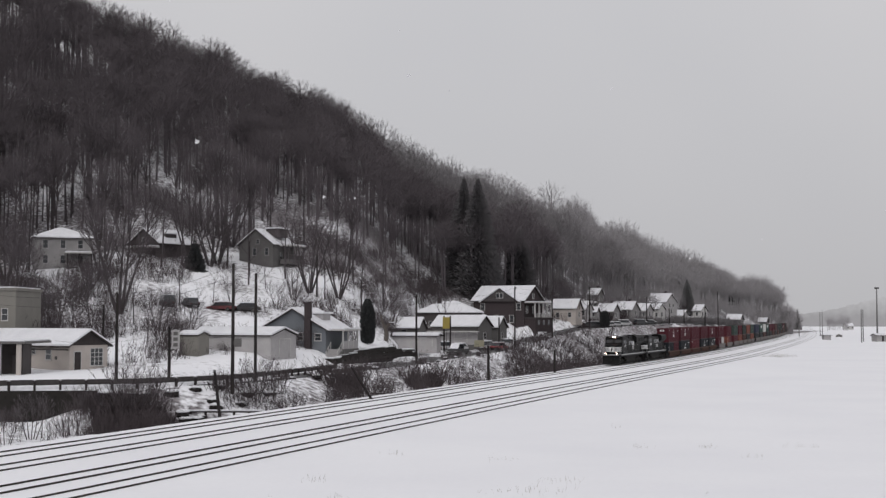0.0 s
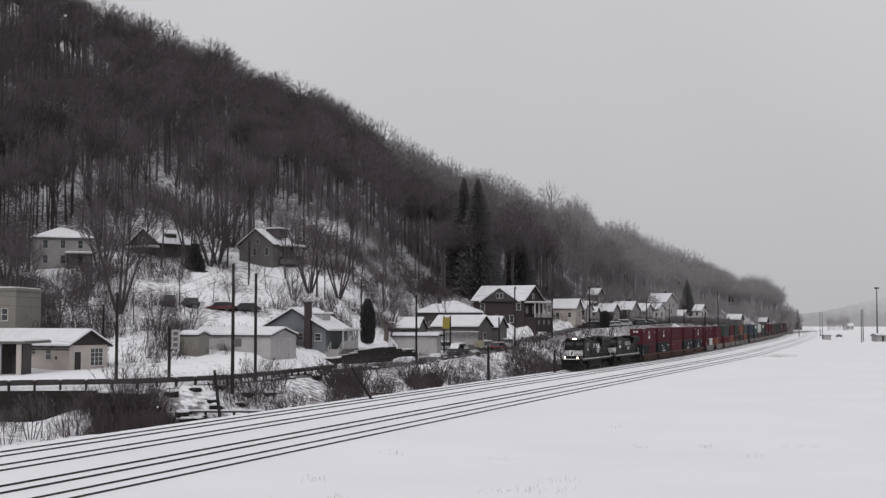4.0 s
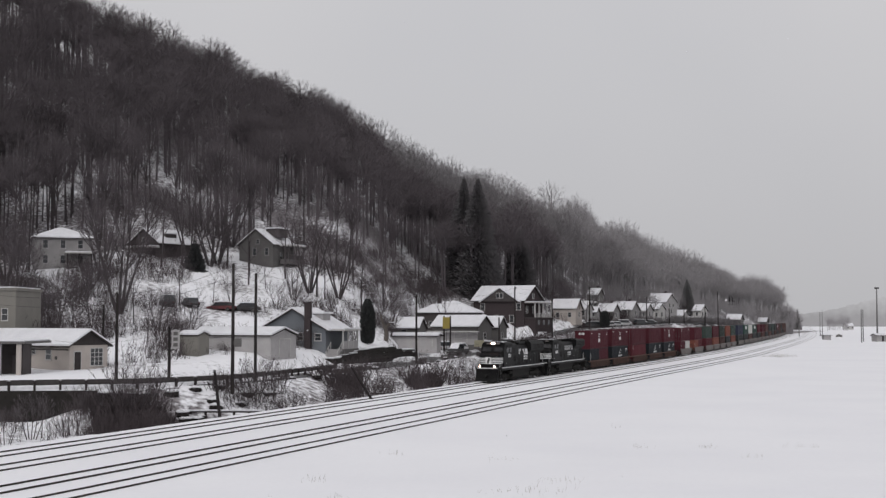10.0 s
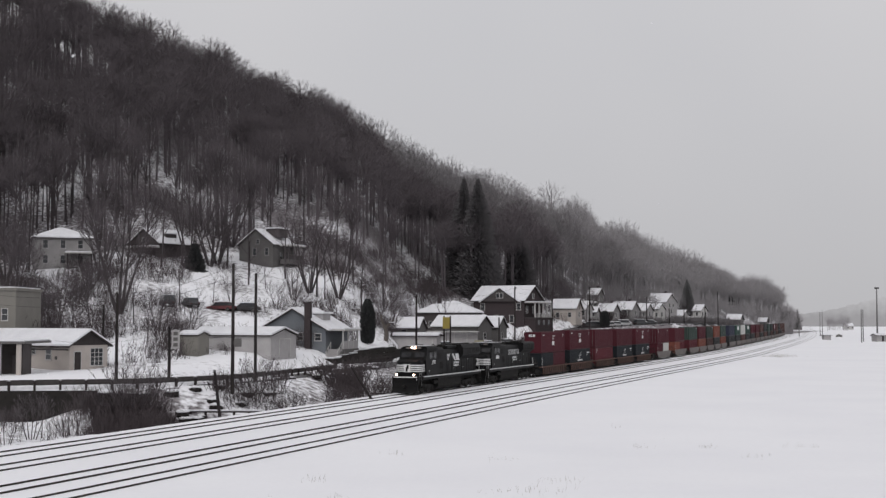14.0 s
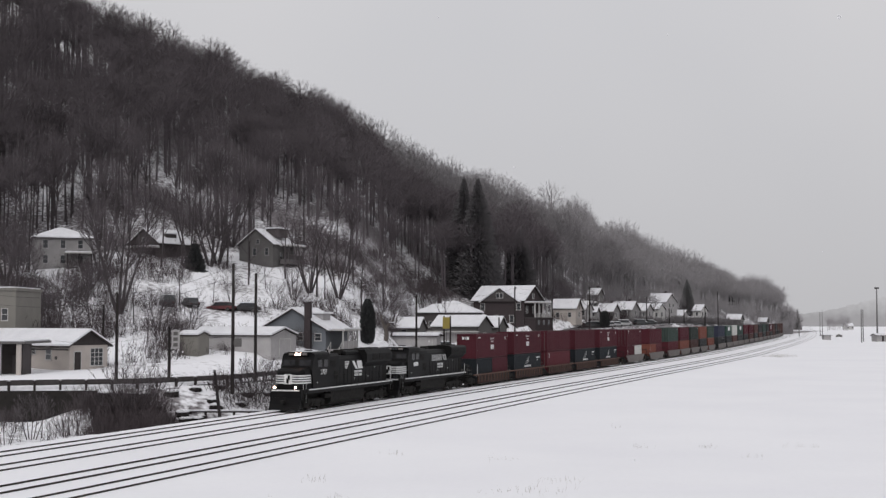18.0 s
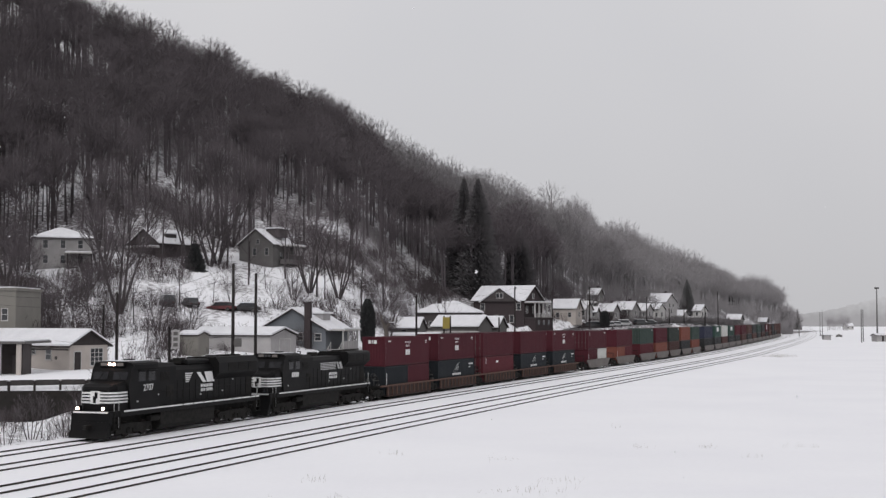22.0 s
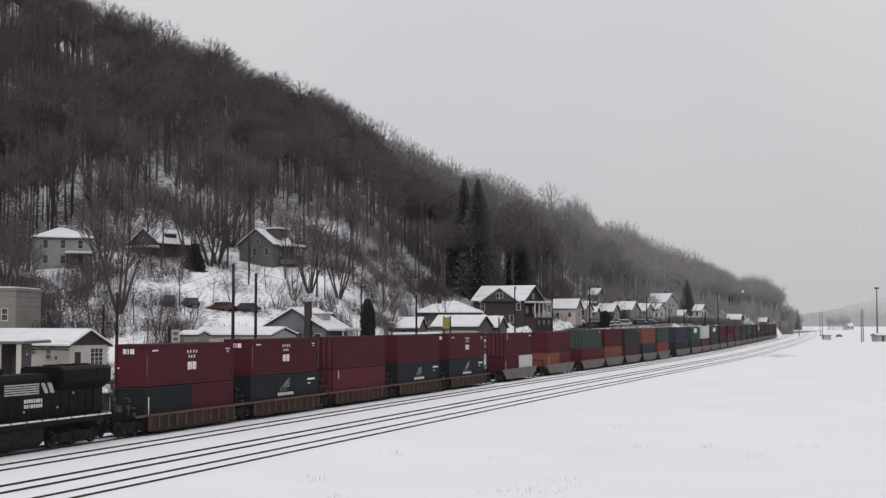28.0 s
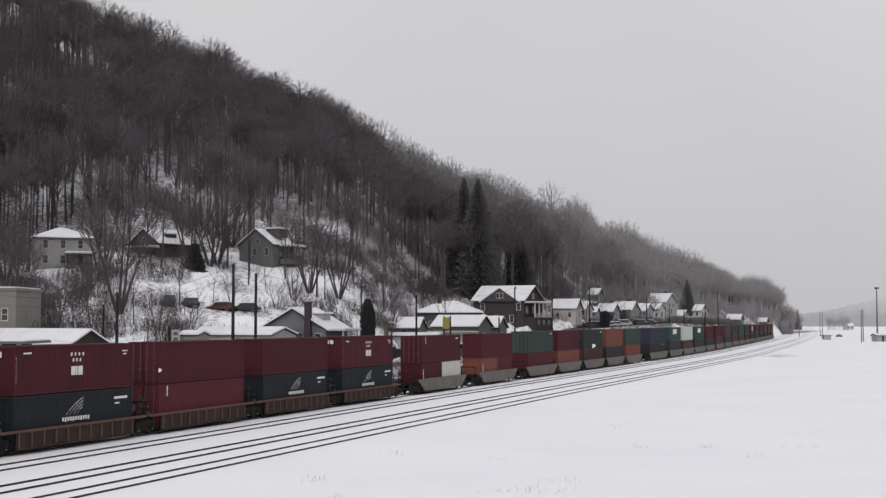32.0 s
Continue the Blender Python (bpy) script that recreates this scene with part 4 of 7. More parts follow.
def wood_tree(seed, height, wide, base, limbs, arms, twigs):
    """A forest tree grown among others: bare stem, limbs fanning up from it into a rounded crown of fine twigs."""
    rnd = random.Random(seed)
    wood, fine = Form(), Form()
    low = height * base
    mid, half, tall = Vector((0, 0, low + (height - low) * 0.5)), wide / 2, (height - low) * 0.5

    def dome(az, el, r):
        return mid + Vector((math.cos(az) * math.cos(el) * half, math.sin(az) * math.cos(el) * half, math.sin(el) * tall)) * r

    def blade(p, q, w):
        side = (q - p).cross(Vector((rnd.uniform(-1, 1), rnd.uniform(-1, 1), rnd.uniform(-0.3, 0.3)))).normalized() * w
        k = len(fine.v)
        fine.v += [tuple(p - side), tuple(p + side), tuple(q)]
        fine.f.append((k, k + 1, k + 2))

    lean = Vector((rnd.uniform(-0.04, 0.04), rnd.uniform(-0.04, 0.04), 1))
    stem = [Vector((0, 0, -0.5)) + lean * height * u + Vector((rnd.uniform(-0.1, 0.1), rnd.uniform(-0.1, 0.1), 0)) for u in (0, 0.3, 0.55, 0.75, 0.93)]
    r = height * 0.0125
    wood.tube(stem, [r, r * 0.85, r * 0.62, r * 0.35, r * 0.1], 5, cap=False)
    for k in range(limbs):
        az, el = 2.4 * k + rnd.uniform(-0.4, 0.4), math.asin(-0.25 + 1.2 * (k + rnd.random()) / limbs)
        goal = dome(az, el, 0.72)
        z = low * 0.85 + (goal.z - low) * rnd.uniform(0.3, 0.55)
        a = lean * z
        b = a.lerp(goal, 0.5) + Vector((0, 0, 0.05 * height))
        wood.tube([a, b, goal], [r * 0.42, r * 0.28, r * 0.12], 3, cap=False)
        for _ in range(arms):
            c = a.lerp(b, rnd.uniform(0.4, 1)) if rnd.random() < 0.45 else b.lerp(goal, rnd.random())
            e = dome(az + rnd.gauss(0, 0.55), min(max(el + rnd.gauss(0, 0.42), -0.5), 1.55), rnd.uniform(0.72, 0.98))
            bow = c.lerp(e, 0.5) + Vector((0, 0, rnd.uniform(0, 0.03) * height))
            blade(c, bow + (e - bow) * 0.05, 0.0022 * height)
            blade(bow, e, 0.0017 * height)
            out = (e - mid).normalized() + Vector((0, 0, 0.45))
            for _ in range(twigs):
                p = bow.lerp(e, rnd.random()) if rnd.random() < 0.75 else c.lerp(bow, rnd.uniform(0.4, 1))
                d = (out + Vector((rnd.uniform(-0.8, 0.8), rnd.uniform(-0.8, 0.8), rnd.uniform(-0.5, 0.6)))).normalized()
                blade(p, p + d * height * rnd.uniform(0.045, 0.085), 0.00135 * height)
    return wood, fine


def arrays(*forms):
    """One vertex array and one triangle array of several forms."""
    vs, ts, k = [], [], 0
    for fm in forms:
        vs.append(np.array(fm.v))
        for f in fm.f:
            for i in range(1, len(f) - 1):
                ts.append((f[0] + k, f[i] + k, f[i + 1] + k))
        k += len(fm.v)
    return np.concatenate(vs), np.array(ts)


def scatter(name, templates, places, mat, label, category):
    """Many plants joined into one object; places: (x, y, z, turn, size, template)."""
    vs, ts, k = [], [], 0
    for x, y, z, turn, size, i in places:
        v, t = templates[i]
        c, s = math.cos(turn) * size, math.sin(turn) * size
        w = np.empty_like(v)
        w[:, 0], w[:, 1], w[:, 2] = v[:, 0] * c - v[:, 1] * s + x, v[:, 0] * s + v[:, 1] * c + y, v[:, 2] * size + z
        vs.append(w)
        ts.append(t + k)
        k += len(v)
    v, t = np.concatenate(vs), np.concatenate(ts)
    me = bpy.data.meshes.new(name)
    me.vertices.add(len(v))
    me.vertices.foreach_set("co", v.astype(np.float32).ravel())
    me.loops.add(3 * len(t))
    me.loops.foreach_set("vertex_index", t.astype(np.int32).ravel())
    me.polygons.add(len(t))
    me.polygons.foreach_set("loop_start", np.arange(0, 3 * len(t), 3, dtype=np.int32))
    me.update()
    me.materials.append(mat)
    return solid(name, me, mat, label, category, kind="stuff")


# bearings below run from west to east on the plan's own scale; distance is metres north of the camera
def spot(b, y):
    return (b - 784) / 2344 * y


WOOD_KINDS = [wood_tree(11 + k, h, w, bs, 11, 8, 5) for k, (h, w, bs) in enumerate(((18.5, 9, 0.58), (20, 8.5, 0.6), (18, 9.5, 0.56), (20.5, 10, 0.57), (17, 8.5, 0.54)))]
WOOD_ARRAYS = [arrays(*w) for w in WOOD_KINDS]
LITE_ARRAYS = [arrays(*wood_tree(31 + k, h, w, 0.32, 9, 7, 5)) for k, (h, w) in enumerate(((17, 10), (18, 11), (16, 10.5), (15, 9)))]


def clearing(b, y):
    """House plots on the slope, kept free of forest."""
    return (40 < b < 175 and y < 246) or (200 < b < 345 and y < 254) or (330 < b < 545 and y < 264) or (b < 560 and y < 236)


def plant_woods():
    rnd = random.Random(5)
    near, far = [], []
    tries = 0
    while tries < 6050:
        tries += 1
        b = rnd.uniform(-110, 1402)
        a = (b - 784) / 2344
        y0, y1 = float(np.interp(a, BEAR, TERR_Y)), float(np.interp(a, BEAR, CREST_Y))
        low = y0 - (38 if 560 < b < 640 else 12 if b < 560 else 34 if b > 985 else 0)
        y = low + (y1 + 20 - low) * rnd.random()
        if clearing(b, y):
            continue
        x = spot(b, y)
        if rnd.random() > (0.62 if y < 300 else 0.5) * (y / 380) * (0.1 if 480 < b < 780 and y < y0 + 42 else 0.3 if 160 < b < 480 and y < y0 + 50 else 0.9 if y < y0 else 1):
            continue
        street = b > 985 and y < y0 + 4
        deep = y > 395
        item = (x, y, ground(x, y) - 0.3, rnd.uniform(0, 6.28), rnd.uniform(0.8, 1.08) * (0.5 if street else 1.05 if b > 850 else 1) * ((1.06 if 330 < b < 720 else 0.97) if y > y1 - 14 else 1) * (1 + (0.42 if b > 950 else 0.26) * noise.noise((b * 0.022, y * 0.02, 3.0))), rnd.randrange(4 if deep else 5))
        (far if deep else near).append(item)
    return near, far


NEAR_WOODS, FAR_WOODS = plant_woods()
NEAR_WOODS.sort(key=lambda p: p[1])
singles, rest = NEAR_WOODS[:150], NEAR_WOODS[150:]
KIND_MESH = [(w.mesh("trunk", BARK), f.mesh("crown", TWIG)) for w, f in WOOD_KINDS]
for x, y, z, turn, size, i in singles:
    ob = thing("bare_tree", Matrix.LocRotScale((x, y, z), Euler((0, 0, turn)), (size,) * 3), "tall leafless forest tree on the snowy slope", "tree", "trees on the hillside")
    part("trunk", KIND_MESH[i][0], BARK, ob)
    part("crown", KIND_MESH[i][1], TWIG, ob)
scatter("hillside_woods", WOOD_ARRAYS, rest, TWIG, "dense leafless woods covering the steep hillside", "woods")
# woods pale in two steps with distance, haze painted into the twigs
scatter("distant_woods", LITE_ARRAYS, [p for p in FAR_WOODS if p[1] < 480], HAZE_TWIG, "leafless woods along the ridge, paled as by haze", "woods")
scatter("ridge_woods", LITE_ARRAYS, [p for p in FAR_WOODS if p[1] >= 480], FAR_HAZE, "leafless woods along the far ridge, paled further as by haze", "woods")


def conifer(b, y, height, width, label, seed, dense=False, mat=None):
    rnd = random.Random(seed)
    x = spot(b, y)
    ob = thing("conifer", pose(x, y, ground(x, y) - 0.1), label, "tree")
    part("trunk", Form().tube([(0, 0, 0), (0, 0, height * 0.95)], [height * 0.018, 0.03], 6), BARK, ob)
    fm = Form()
    whorls = int(height * (4.2 if not dense else 7))
    for i in range(whorls):
        u = (i + rnd.random()) / whorls
        z = height * (0.06 + 0.94 * u)
        r = width / 2 * ((1 - u) ** 0.8 if not dense else math.sqrt(max(0.0, 1 - ((u - 0.38) / 0.63) ** 2)) ** 1.15) * (rnd.uniform(0.75, 1.15) if not dense else rnd.uniform(0.92, 1.06)) + 0.12
        arms = 19 if not dense else 14
        for k in range(arms):
            az = 2 * math.pi * (k + rnd.random()) / arms
            d = Vector((math.cos(az), math.sin(az), 0))
            s = Vector((-d.y, d.x, 0))
            droop = -0.28 * r if not dense else 0.12 * r
            tip = d * r + Vector((0, 0, z + droop))
            for m in range(5):
                c = Vector((0, 0, z)).lerp(tip, (0.25 + 0.17 * m) if not dense else 0.6 + 0.1 * m)
                w = (0.12 + 0.1 * r) * (1.1 - 0.15 * m) if dense else (0.14 + 0.06 * r) * (1.1 - 0.15 * m)
                j = Vector((rnd.uniform(-0.1, 0.1), rnd.uniform(-0.1, 0.1), rnd.uniform(-0.25, 0.1))) * min(max(r, 0.6), 2.0)
                fm.add([c - s * w, c + s * w + Vector((0, 0, -0.06 * r)), c + d * min(0.3 * r, 0.8) + j, c + Vector((0, 0, -0.16 * min(r, 2.5) - 0.1)) + j], [(0, 1, 2), (0, 2, 3), (1, 3, 2)])
    part("crown", fm, mat or NEEDLE, ob)
    return ob


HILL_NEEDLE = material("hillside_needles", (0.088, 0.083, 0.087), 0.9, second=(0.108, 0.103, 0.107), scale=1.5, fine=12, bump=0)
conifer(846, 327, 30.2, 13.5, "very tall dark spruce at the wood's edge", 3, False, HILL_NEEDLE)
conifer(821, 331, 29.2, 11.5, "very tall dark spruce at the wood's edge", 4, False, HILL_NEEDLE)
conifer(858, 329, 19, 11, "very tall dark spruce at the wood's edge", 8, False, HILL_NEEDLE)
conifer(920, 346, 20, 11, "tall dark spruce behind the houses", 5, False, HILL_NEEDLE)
conifer(1216, 515, 14, 6.5, "dark spruce beside the far houses", 6, False, HAZE_NEEDLE)
conifer(651, 204, 7.2, 1.75, "dark columnar evergreen beside a bungalow", 7, True)
conifer(1070, 345, 4.6, 1.9, "small dark evergreen by a drive", 9, True)
conifer(345, 240, 5.6, 3.8, "bushy evergreen dusted with snow on the slope", 12)
conifer(1410, 1060, 17, 7, "haze-pale spruce at the end of the ridge", 13, False, FAR_HAZE)
conifer(1298, 660, 14, 6, "dark conifer on the far ridge", 10)


def lone_tree(b, y, height, spread, seed, forked=False, limbs=6, twigs=4):
    x = spot(b, y)
    w, f = tree_forms(seed, height, spread, limbs, twigs, forked)
    ob = thing("bare_tree", pose(x, y, ground(x, y)), "leafless tree with several spreading stems" if forked else "leafless tree standing alone in the snow", "tree", "trees in the village")
    part("trunk", w, BARK, ob)
    part("crown", f, TWIG, ob)


def crest_tree(b, y, height, wide, seed):
    x = spot(b, y)
    w, f = wood_tree(seed, height, wide, 0.3, 13, 9, 6)
    ob = thing("bare_tree", pose(x, y, ground(x, y)), "broad-crowned leafless tree on the ridge", "tree", "trees along the ridge")
    # bark and twigs turn paler with distance to imitate haze
    part("trunk", w, BARK if y < 400 else HAZE_BARK, ob)
    part("crown", f, TWIG if y < 400 else HAZE_TWIG if y < 480 else FAR_HAZE, ob)


for _k, _b in enumerate((228, 300, 330, 372, 420, 452, 480, 520, 610, 735, 762, 840, 865, 905, 1030, 1075, 1130, 1195)):
    crest_tree(_b, float(np.interp((_b - 784) / 2344, BEAR, CREST_Y)) - 4, 16 + (_k * 7 % 4), 10.5 + _k % 3, 300 + _k)
lone_tree(212, 194, 20, 0.45, 71, True, 7, 5)
for _k, (_b, _y, _h, _w) in enumerate(((974, 505, 24, 14), (643, 432, 21, 12), (676, 438, 21.5, 13), (703, 442, 18, 10), (570, 415, 19, 11), (385, 385, 19, 12), (438, 392, 17, 10), (500, 405, 17, 11), (868, 487, 20, 12), (893, 493, 20, 12), (762, 462, 20, 11), (799, 467, 20, 11), (1044, 540, 17, 12), (1150, 590, 20, 13), (1205, 610, 18, 12), (1248, 640, 17, 11), (1370, 730, 15, 10), (1388, 740, 12, 10), (1310, 665, 15, 11), (1338, 690, 15, 11), (1380, 715, 7, 8), (1371, 700, 7, 8), (1360, 690, 7, 8))):
    crest_tree(_b, _y, _h, _w, 330 + _k)
for _k, (_b, _y, _h) in enumerate(((178, 229, 12), (262, 246, 15), (322, 243, 14), (372, 247, 16), (402, 250, 16), (395, 262, 18), (410, 268, 19))):
    lone_tree(_b, _y, _h, 0.62, 120 + _k, _k % 3 == 0)
for _k in range(16):
    lone_tree(1018 + 15 * _k + (_k * 37 % 11), 352 + 9.6 * _k + (_k * 53 % 13), 6 + (_k * 29 % 5), 0.8, 150 + _k, _k % 4 == 0)
lone_tree(318, 205, 8.5, 0.6, 72)
lone_tree(285, 238, 15, 0.6, 103)
lone_tree(335, 242, 16, 0.6, 104, True)
lone_tree(30, 232, 14, 0.7, 105)
lone_tree(10, 226, 12, 0.7, 106, True)
lone_tree(600, 236, 14, 0.6, 108, True)
lone_tree(640, 240, 13, 0.6, 109)
lone_tree(548, 236, 17, 0.5, 73, True)
lone_tree(385, 250, 15, 0.5, 74, True)
lone_tree(680, 252, 15, 0.5, 75)
lone_tree(792, 268, 12, 0.5, 76)
lone_tree(130, 178, 8, 0.7, 77)
lone_tree(60, 172, 9, 0.7, 78)
lone_tree(330, 168, 6.5, 0.7, 79, True)
for _k, (_b, _y, _h) in enumerate(((262, 170, 5), (282, 178, 6), (350, 200, 5), (378, 208, 6), (410, 214, 5), (455, 222, 7), (470, 232, 6), (520, 226, 8), (545, 232, 9), (575, 232, 10), (490, 214, 5), (238, 185, 8), (160, 182, 7), (98, 184, 8), (585, 214, 6), (660, 228, 8), (690, 226, 7))):
    lone_tree(_b, _y, _h, 0.75, 400 + _k, _k % 3 == 1)
for _k, (_b, _y, _h) in enumerate(((200, 108, 4.6), (222, 106, 5.6), (243, 107.5, 6.6), (266, 110, 5.6), (60, 96, 3.6), (78, 97, 3.2), (14, 92, 3.0), (145, 104, 2.8), (455, 124, 4.6), (485, 126, 4.0))):
    lone_tree(_b, _y, _h, 0.7, 450 + _k, _k % 2 == 0, 6, 6)
for _k, (_b, _y, _h) in enumerate(((10, 222, 11), (32, 220, 9), (44, 214, 8), (66, 190, 5), (84, 188, 4.5), (150, 205, 7), (172, 208, 6), (132, 198, 6))):
    lone_tree(_b, _y, _h, 0.9, 470 + _k, True, 8, 6)
lone_tree(20, 185, 9, 0.7, 80)
lone_tree(440, 234, 13, 0.5, 81)
lone_tree(505, 246, 14, 0.5, 82)


snag = thing("dead_tree", pose(spot(683, 216), 216, ground(spot(683, 216), 216)), "broken dead tree trunk with two stubs", "tree")
part("trunk", Form().tube([(0, 0, -0.4), (0.1, 0, 1.2), (-0.1, 0, 2.2)], [0.42, 0.36, 0.34], 8).tube([(-0.1, 0, 2.0), (-0.6, 0, 3.2), (-0.8, 0, 4.2)], [0.28, 0.22, 0.12], 7).tube([(-0.1, 0, 2.0), (0.6, 0, 2.8), (1.3, 0.1, 3.4)], [0.26, 0.2, 0.14], 7), WOOD, snag)
part("snow_cap", Form().box(0.5, 1.35, -0.12, 0.14, 2.98, 3.1, 0.04), ROOF_SNOW, snag, "snow on the stub", pose(0, 0, 0))

# ---- brush on the creek bank ----
def brush_form(seed, h, n=38, thick=1.0):
    rnd = random.Random(seed)
    fm = Form()
    for _ in range(n):
        az, lean = rnd.uniform(0, 6.28), rnd.uniform(0.05, 0.7)
        p = Vector((rnd.uniform(-0.35, 0.35), rnd.uniform(-0.35, 0.35), -0.1)) * h
        p.z = -0.1
        d = Vector((math.cos(az) * lean, math.sin(az) * lean, 1)).normalized()
        L = h * rnd.uniform(0.55, 1.1)
        mid, tip = p + d * L * 0.55, p + d * L + Vector((rnd.uniform(-0.15, 0.15) * h, rnd.uniform(-0.15, 0.15) * h, 0))
        fm.tube([p, mid, tip], [0.011 * h * thick, 0.007 * h * thick, 0.002 * h * thick], 3, cap=False)
        for _ in range(6):
            c = p.lerp(mid, rnd.uniform(0.3, 1)) if rnd.random() < 0.4 else mid.lerp(tip, rnd.random())
            q = c + (d + Vector((rnd.uniform(-1, 1), rnd.uniform(-1, 1), rnd.uniform(-0.1, 0.6)))).normalized() * h * rnd.uniform(0.12, 0.32)
            s = (q - c).cross(Vector((rnd.uniform(-1, 1), rnd.uniform(-1, 1), 0.2))).normalized() * 0.0045 * h * thick
            k = len(fm.v)
            fm.v += [tuple(c - s), tuple(c + s), tuple(q)]
            fm.f.append((k, k + 1, k + 2))
    return fm


BRUSH_MESH = [brush_form(90 + k, 1.0).mesh("bush", BRUSH) for k in range(5)]


def bush(b, y, h, wide=1.0, k=0, seed=0):
    x = spot(b, y)
    ob = solid("bush", BRUSH_MESH[k % 5], BRUSH, "tangled leafless bush on the snowy bank", "bush", "bushes on the bank")
    ob.matrix_basis = Matrix.LocRotScale((x, y, ground(x, y)), Euler((0, 0, seed * 1.7)), (h * wide, h * wide, h))


rnd = random.Random(21)
for k in range(60):
    b = rnd.choice([rnd.uniform(-30, 1040), rnd.uniform(150, 300), rnd.uniform(540, 1000)])
    a = (b - 784) / 2344
    ry = float(np.interp(a, BEAR, ROAD_Y))
    i = np.argmin(np.abs(LINE_X / np.maximum(LINE_Y, 20) - a) + (LINE_Y < 40) * 9)
    ta = float(LINE_Y[i])
    y = ta + 9 + (ry - 7 - ta - 9) * rnd.random()
    size = rnd.uniform(1.3, 2.6), rnd.uniform(0.8, 1.2)
    if not (275 < b < 480 and y < 121):
        bush(b, y, *size, k, k)
for b, y, h, w in ((215, 110, 5.0, 0.9), (235, 108, 6.0, 0.9), (262, 111, 5.4, 0.8), (248, 110, 5.8, 0.8), (185, 112, 3.6, 1.0), (575, 142, 2.9, 1.3), (610, 146, 3.1, 1.3), (640, 148, 2.8, 1.2), (720, 164, 3.0, 1.5), (760, 168, 3.2, 1.5), (790, 174, 3.0, 1.4), (480, 128, 3.6, 0.9), (925, 226, 4.4, 1.4), (990, 232, 5.0, 1.3), (150, 172, 4.2, 1.2), (300, 166, 4, 1.0), (55, 165, 4.5, 1.2)):
    bush(b, y, h, w, int(b), b)

for _k in range(44):
    _b = 900 + 4.1 * _k + (_k * 31 % 13)
    _i = int(np.argmin(np.abs(LINE_X / np.maximum(LINE_Y, 20) - (_b - 784) / 2344) + (LINE_Y < 40) * 9))
    _ta, _ry = float(LINE_Y[_i]), float(np.interp((_b - 784) / 2344, BEAR, ROAD_Y))
    bush(_b, _ta + (_ry - _ta) * (0.3 + 0.06 * (_k * 7 % 9)), 2.0 + 0.3 * (_k * 11 % 7), 1.35, _k, _k)

# the last three meshes carry painted haze for shrubs farther along
SHRUB_MESH = [brush_form(190 + k, 1.0, 80, 2.8).mesh("shrub", BRUSH if k < 3 else HAZE_TWIG) for k in range(6)]
for _k, (_b, _y, _h) in enumerate(((188, 105, 2.2), (203, 107, 2.8), (218, 104, 2.4), (230, 108, 3.4), (244, 105, 2.6), (256, 109, 3.2), (270, 107, 2.4), (283, 111, 2.6), (212, 110, 3.0), (296, 112, 2.0), (600, 140, 2.4), (625, 143, 2.6), (735, 162, 2.6), (765, 168, 2.8))):
    _o = solid("bush", SHRUB_MESH[_k % 3], BRUSH, "dense dark thicket of leafless stems on the bank", "bush", "bushes on the bank")
    _o.matrix_basis = Matrix.LocRotScale((spot(_b, _y), _y, ground(spot(_b, _y), _y)), Euler((0, 0, _k * 2.3)), (_h * 1.1, _h * 1.1, _h))
for _k in range(60):
    _b = 1030 + 4.6 * _k + (_k * 23 % 9)
    _y = 350 + (_b - 1040) * 0.656 + (_k * 41 % 12)
    _h = (1.5 + (_k * 17 % 10) * 0.17) * (1.15 if _k > 46 else 1.0)
    _o = solid("shrub", SHRUB_MESH[_k % 3 + (3 if _k > 16 else 0)], BRUSH, "dense leafless garden shrub by the street", "shrub", "shrubs along the street")
    _o.matrix_basis = Matrix.LocRotScale((spot(_b, _y), _y, ground(spot(_b, _y), _y)), Euler((0, 0, _k * 1.7)), (_h * 1.4, _h * 1.4, _h))


def thin_brush(seed):
    """One light shrub, a metre tall, of bent stems and twigs."""
    rnd = random.Random(seed)
    fm = Form()

    def blade(p, q, w):
        s = (q - p).cross(Vector((rnd.uniform(-1, 1), rnd.uniform(-1, 1), 0.2))).normalized() * w
        k = len(fm.v)
        fm.v += [tuple(p - s), tuple(p + s), tuple(q)]
        fm.f.append((k, k + 1, k + 2))

    for _ in range(20):
        az, lean = rnd.uniform(0, 6.28), rnd.uniform(0.05, 0.8)
        p = Vector((rnd.uniform(-0.4, 0.4), rnd.uniform(-0.4, 0.4), -0.05))
        d = Vector((math.cos(az) * lean, math.sin(az) * lean, 1)).normalized()
        m = p + d * rnd.uniform(0.35, 0.6)
        q = m + (d + Vector((rnd.uniform(-0.4, 0.4), rnd.uniform(-0.4, 0.4), 0.2))).normalized() * rnd.uniform(0.3, 0.5)
        blade(p, m + d * 0.03, 0.011)
        blade(m, q, 0.008)
        for _ in range(6):
            c = p.lerp(m, rnd.uniform(0.4, 1)) if rnd.random() < 0.4 else m.lerp(q, rnd.random())
            blade(c, c + (d + Vector((rnd.uniform(-1, 1), rnd.uniform(-1, 1), rnd.uniform(-0.1, 0.6)))).normalized() * rnd.uniform(0.12, 0.32), 0.006)
    return fm


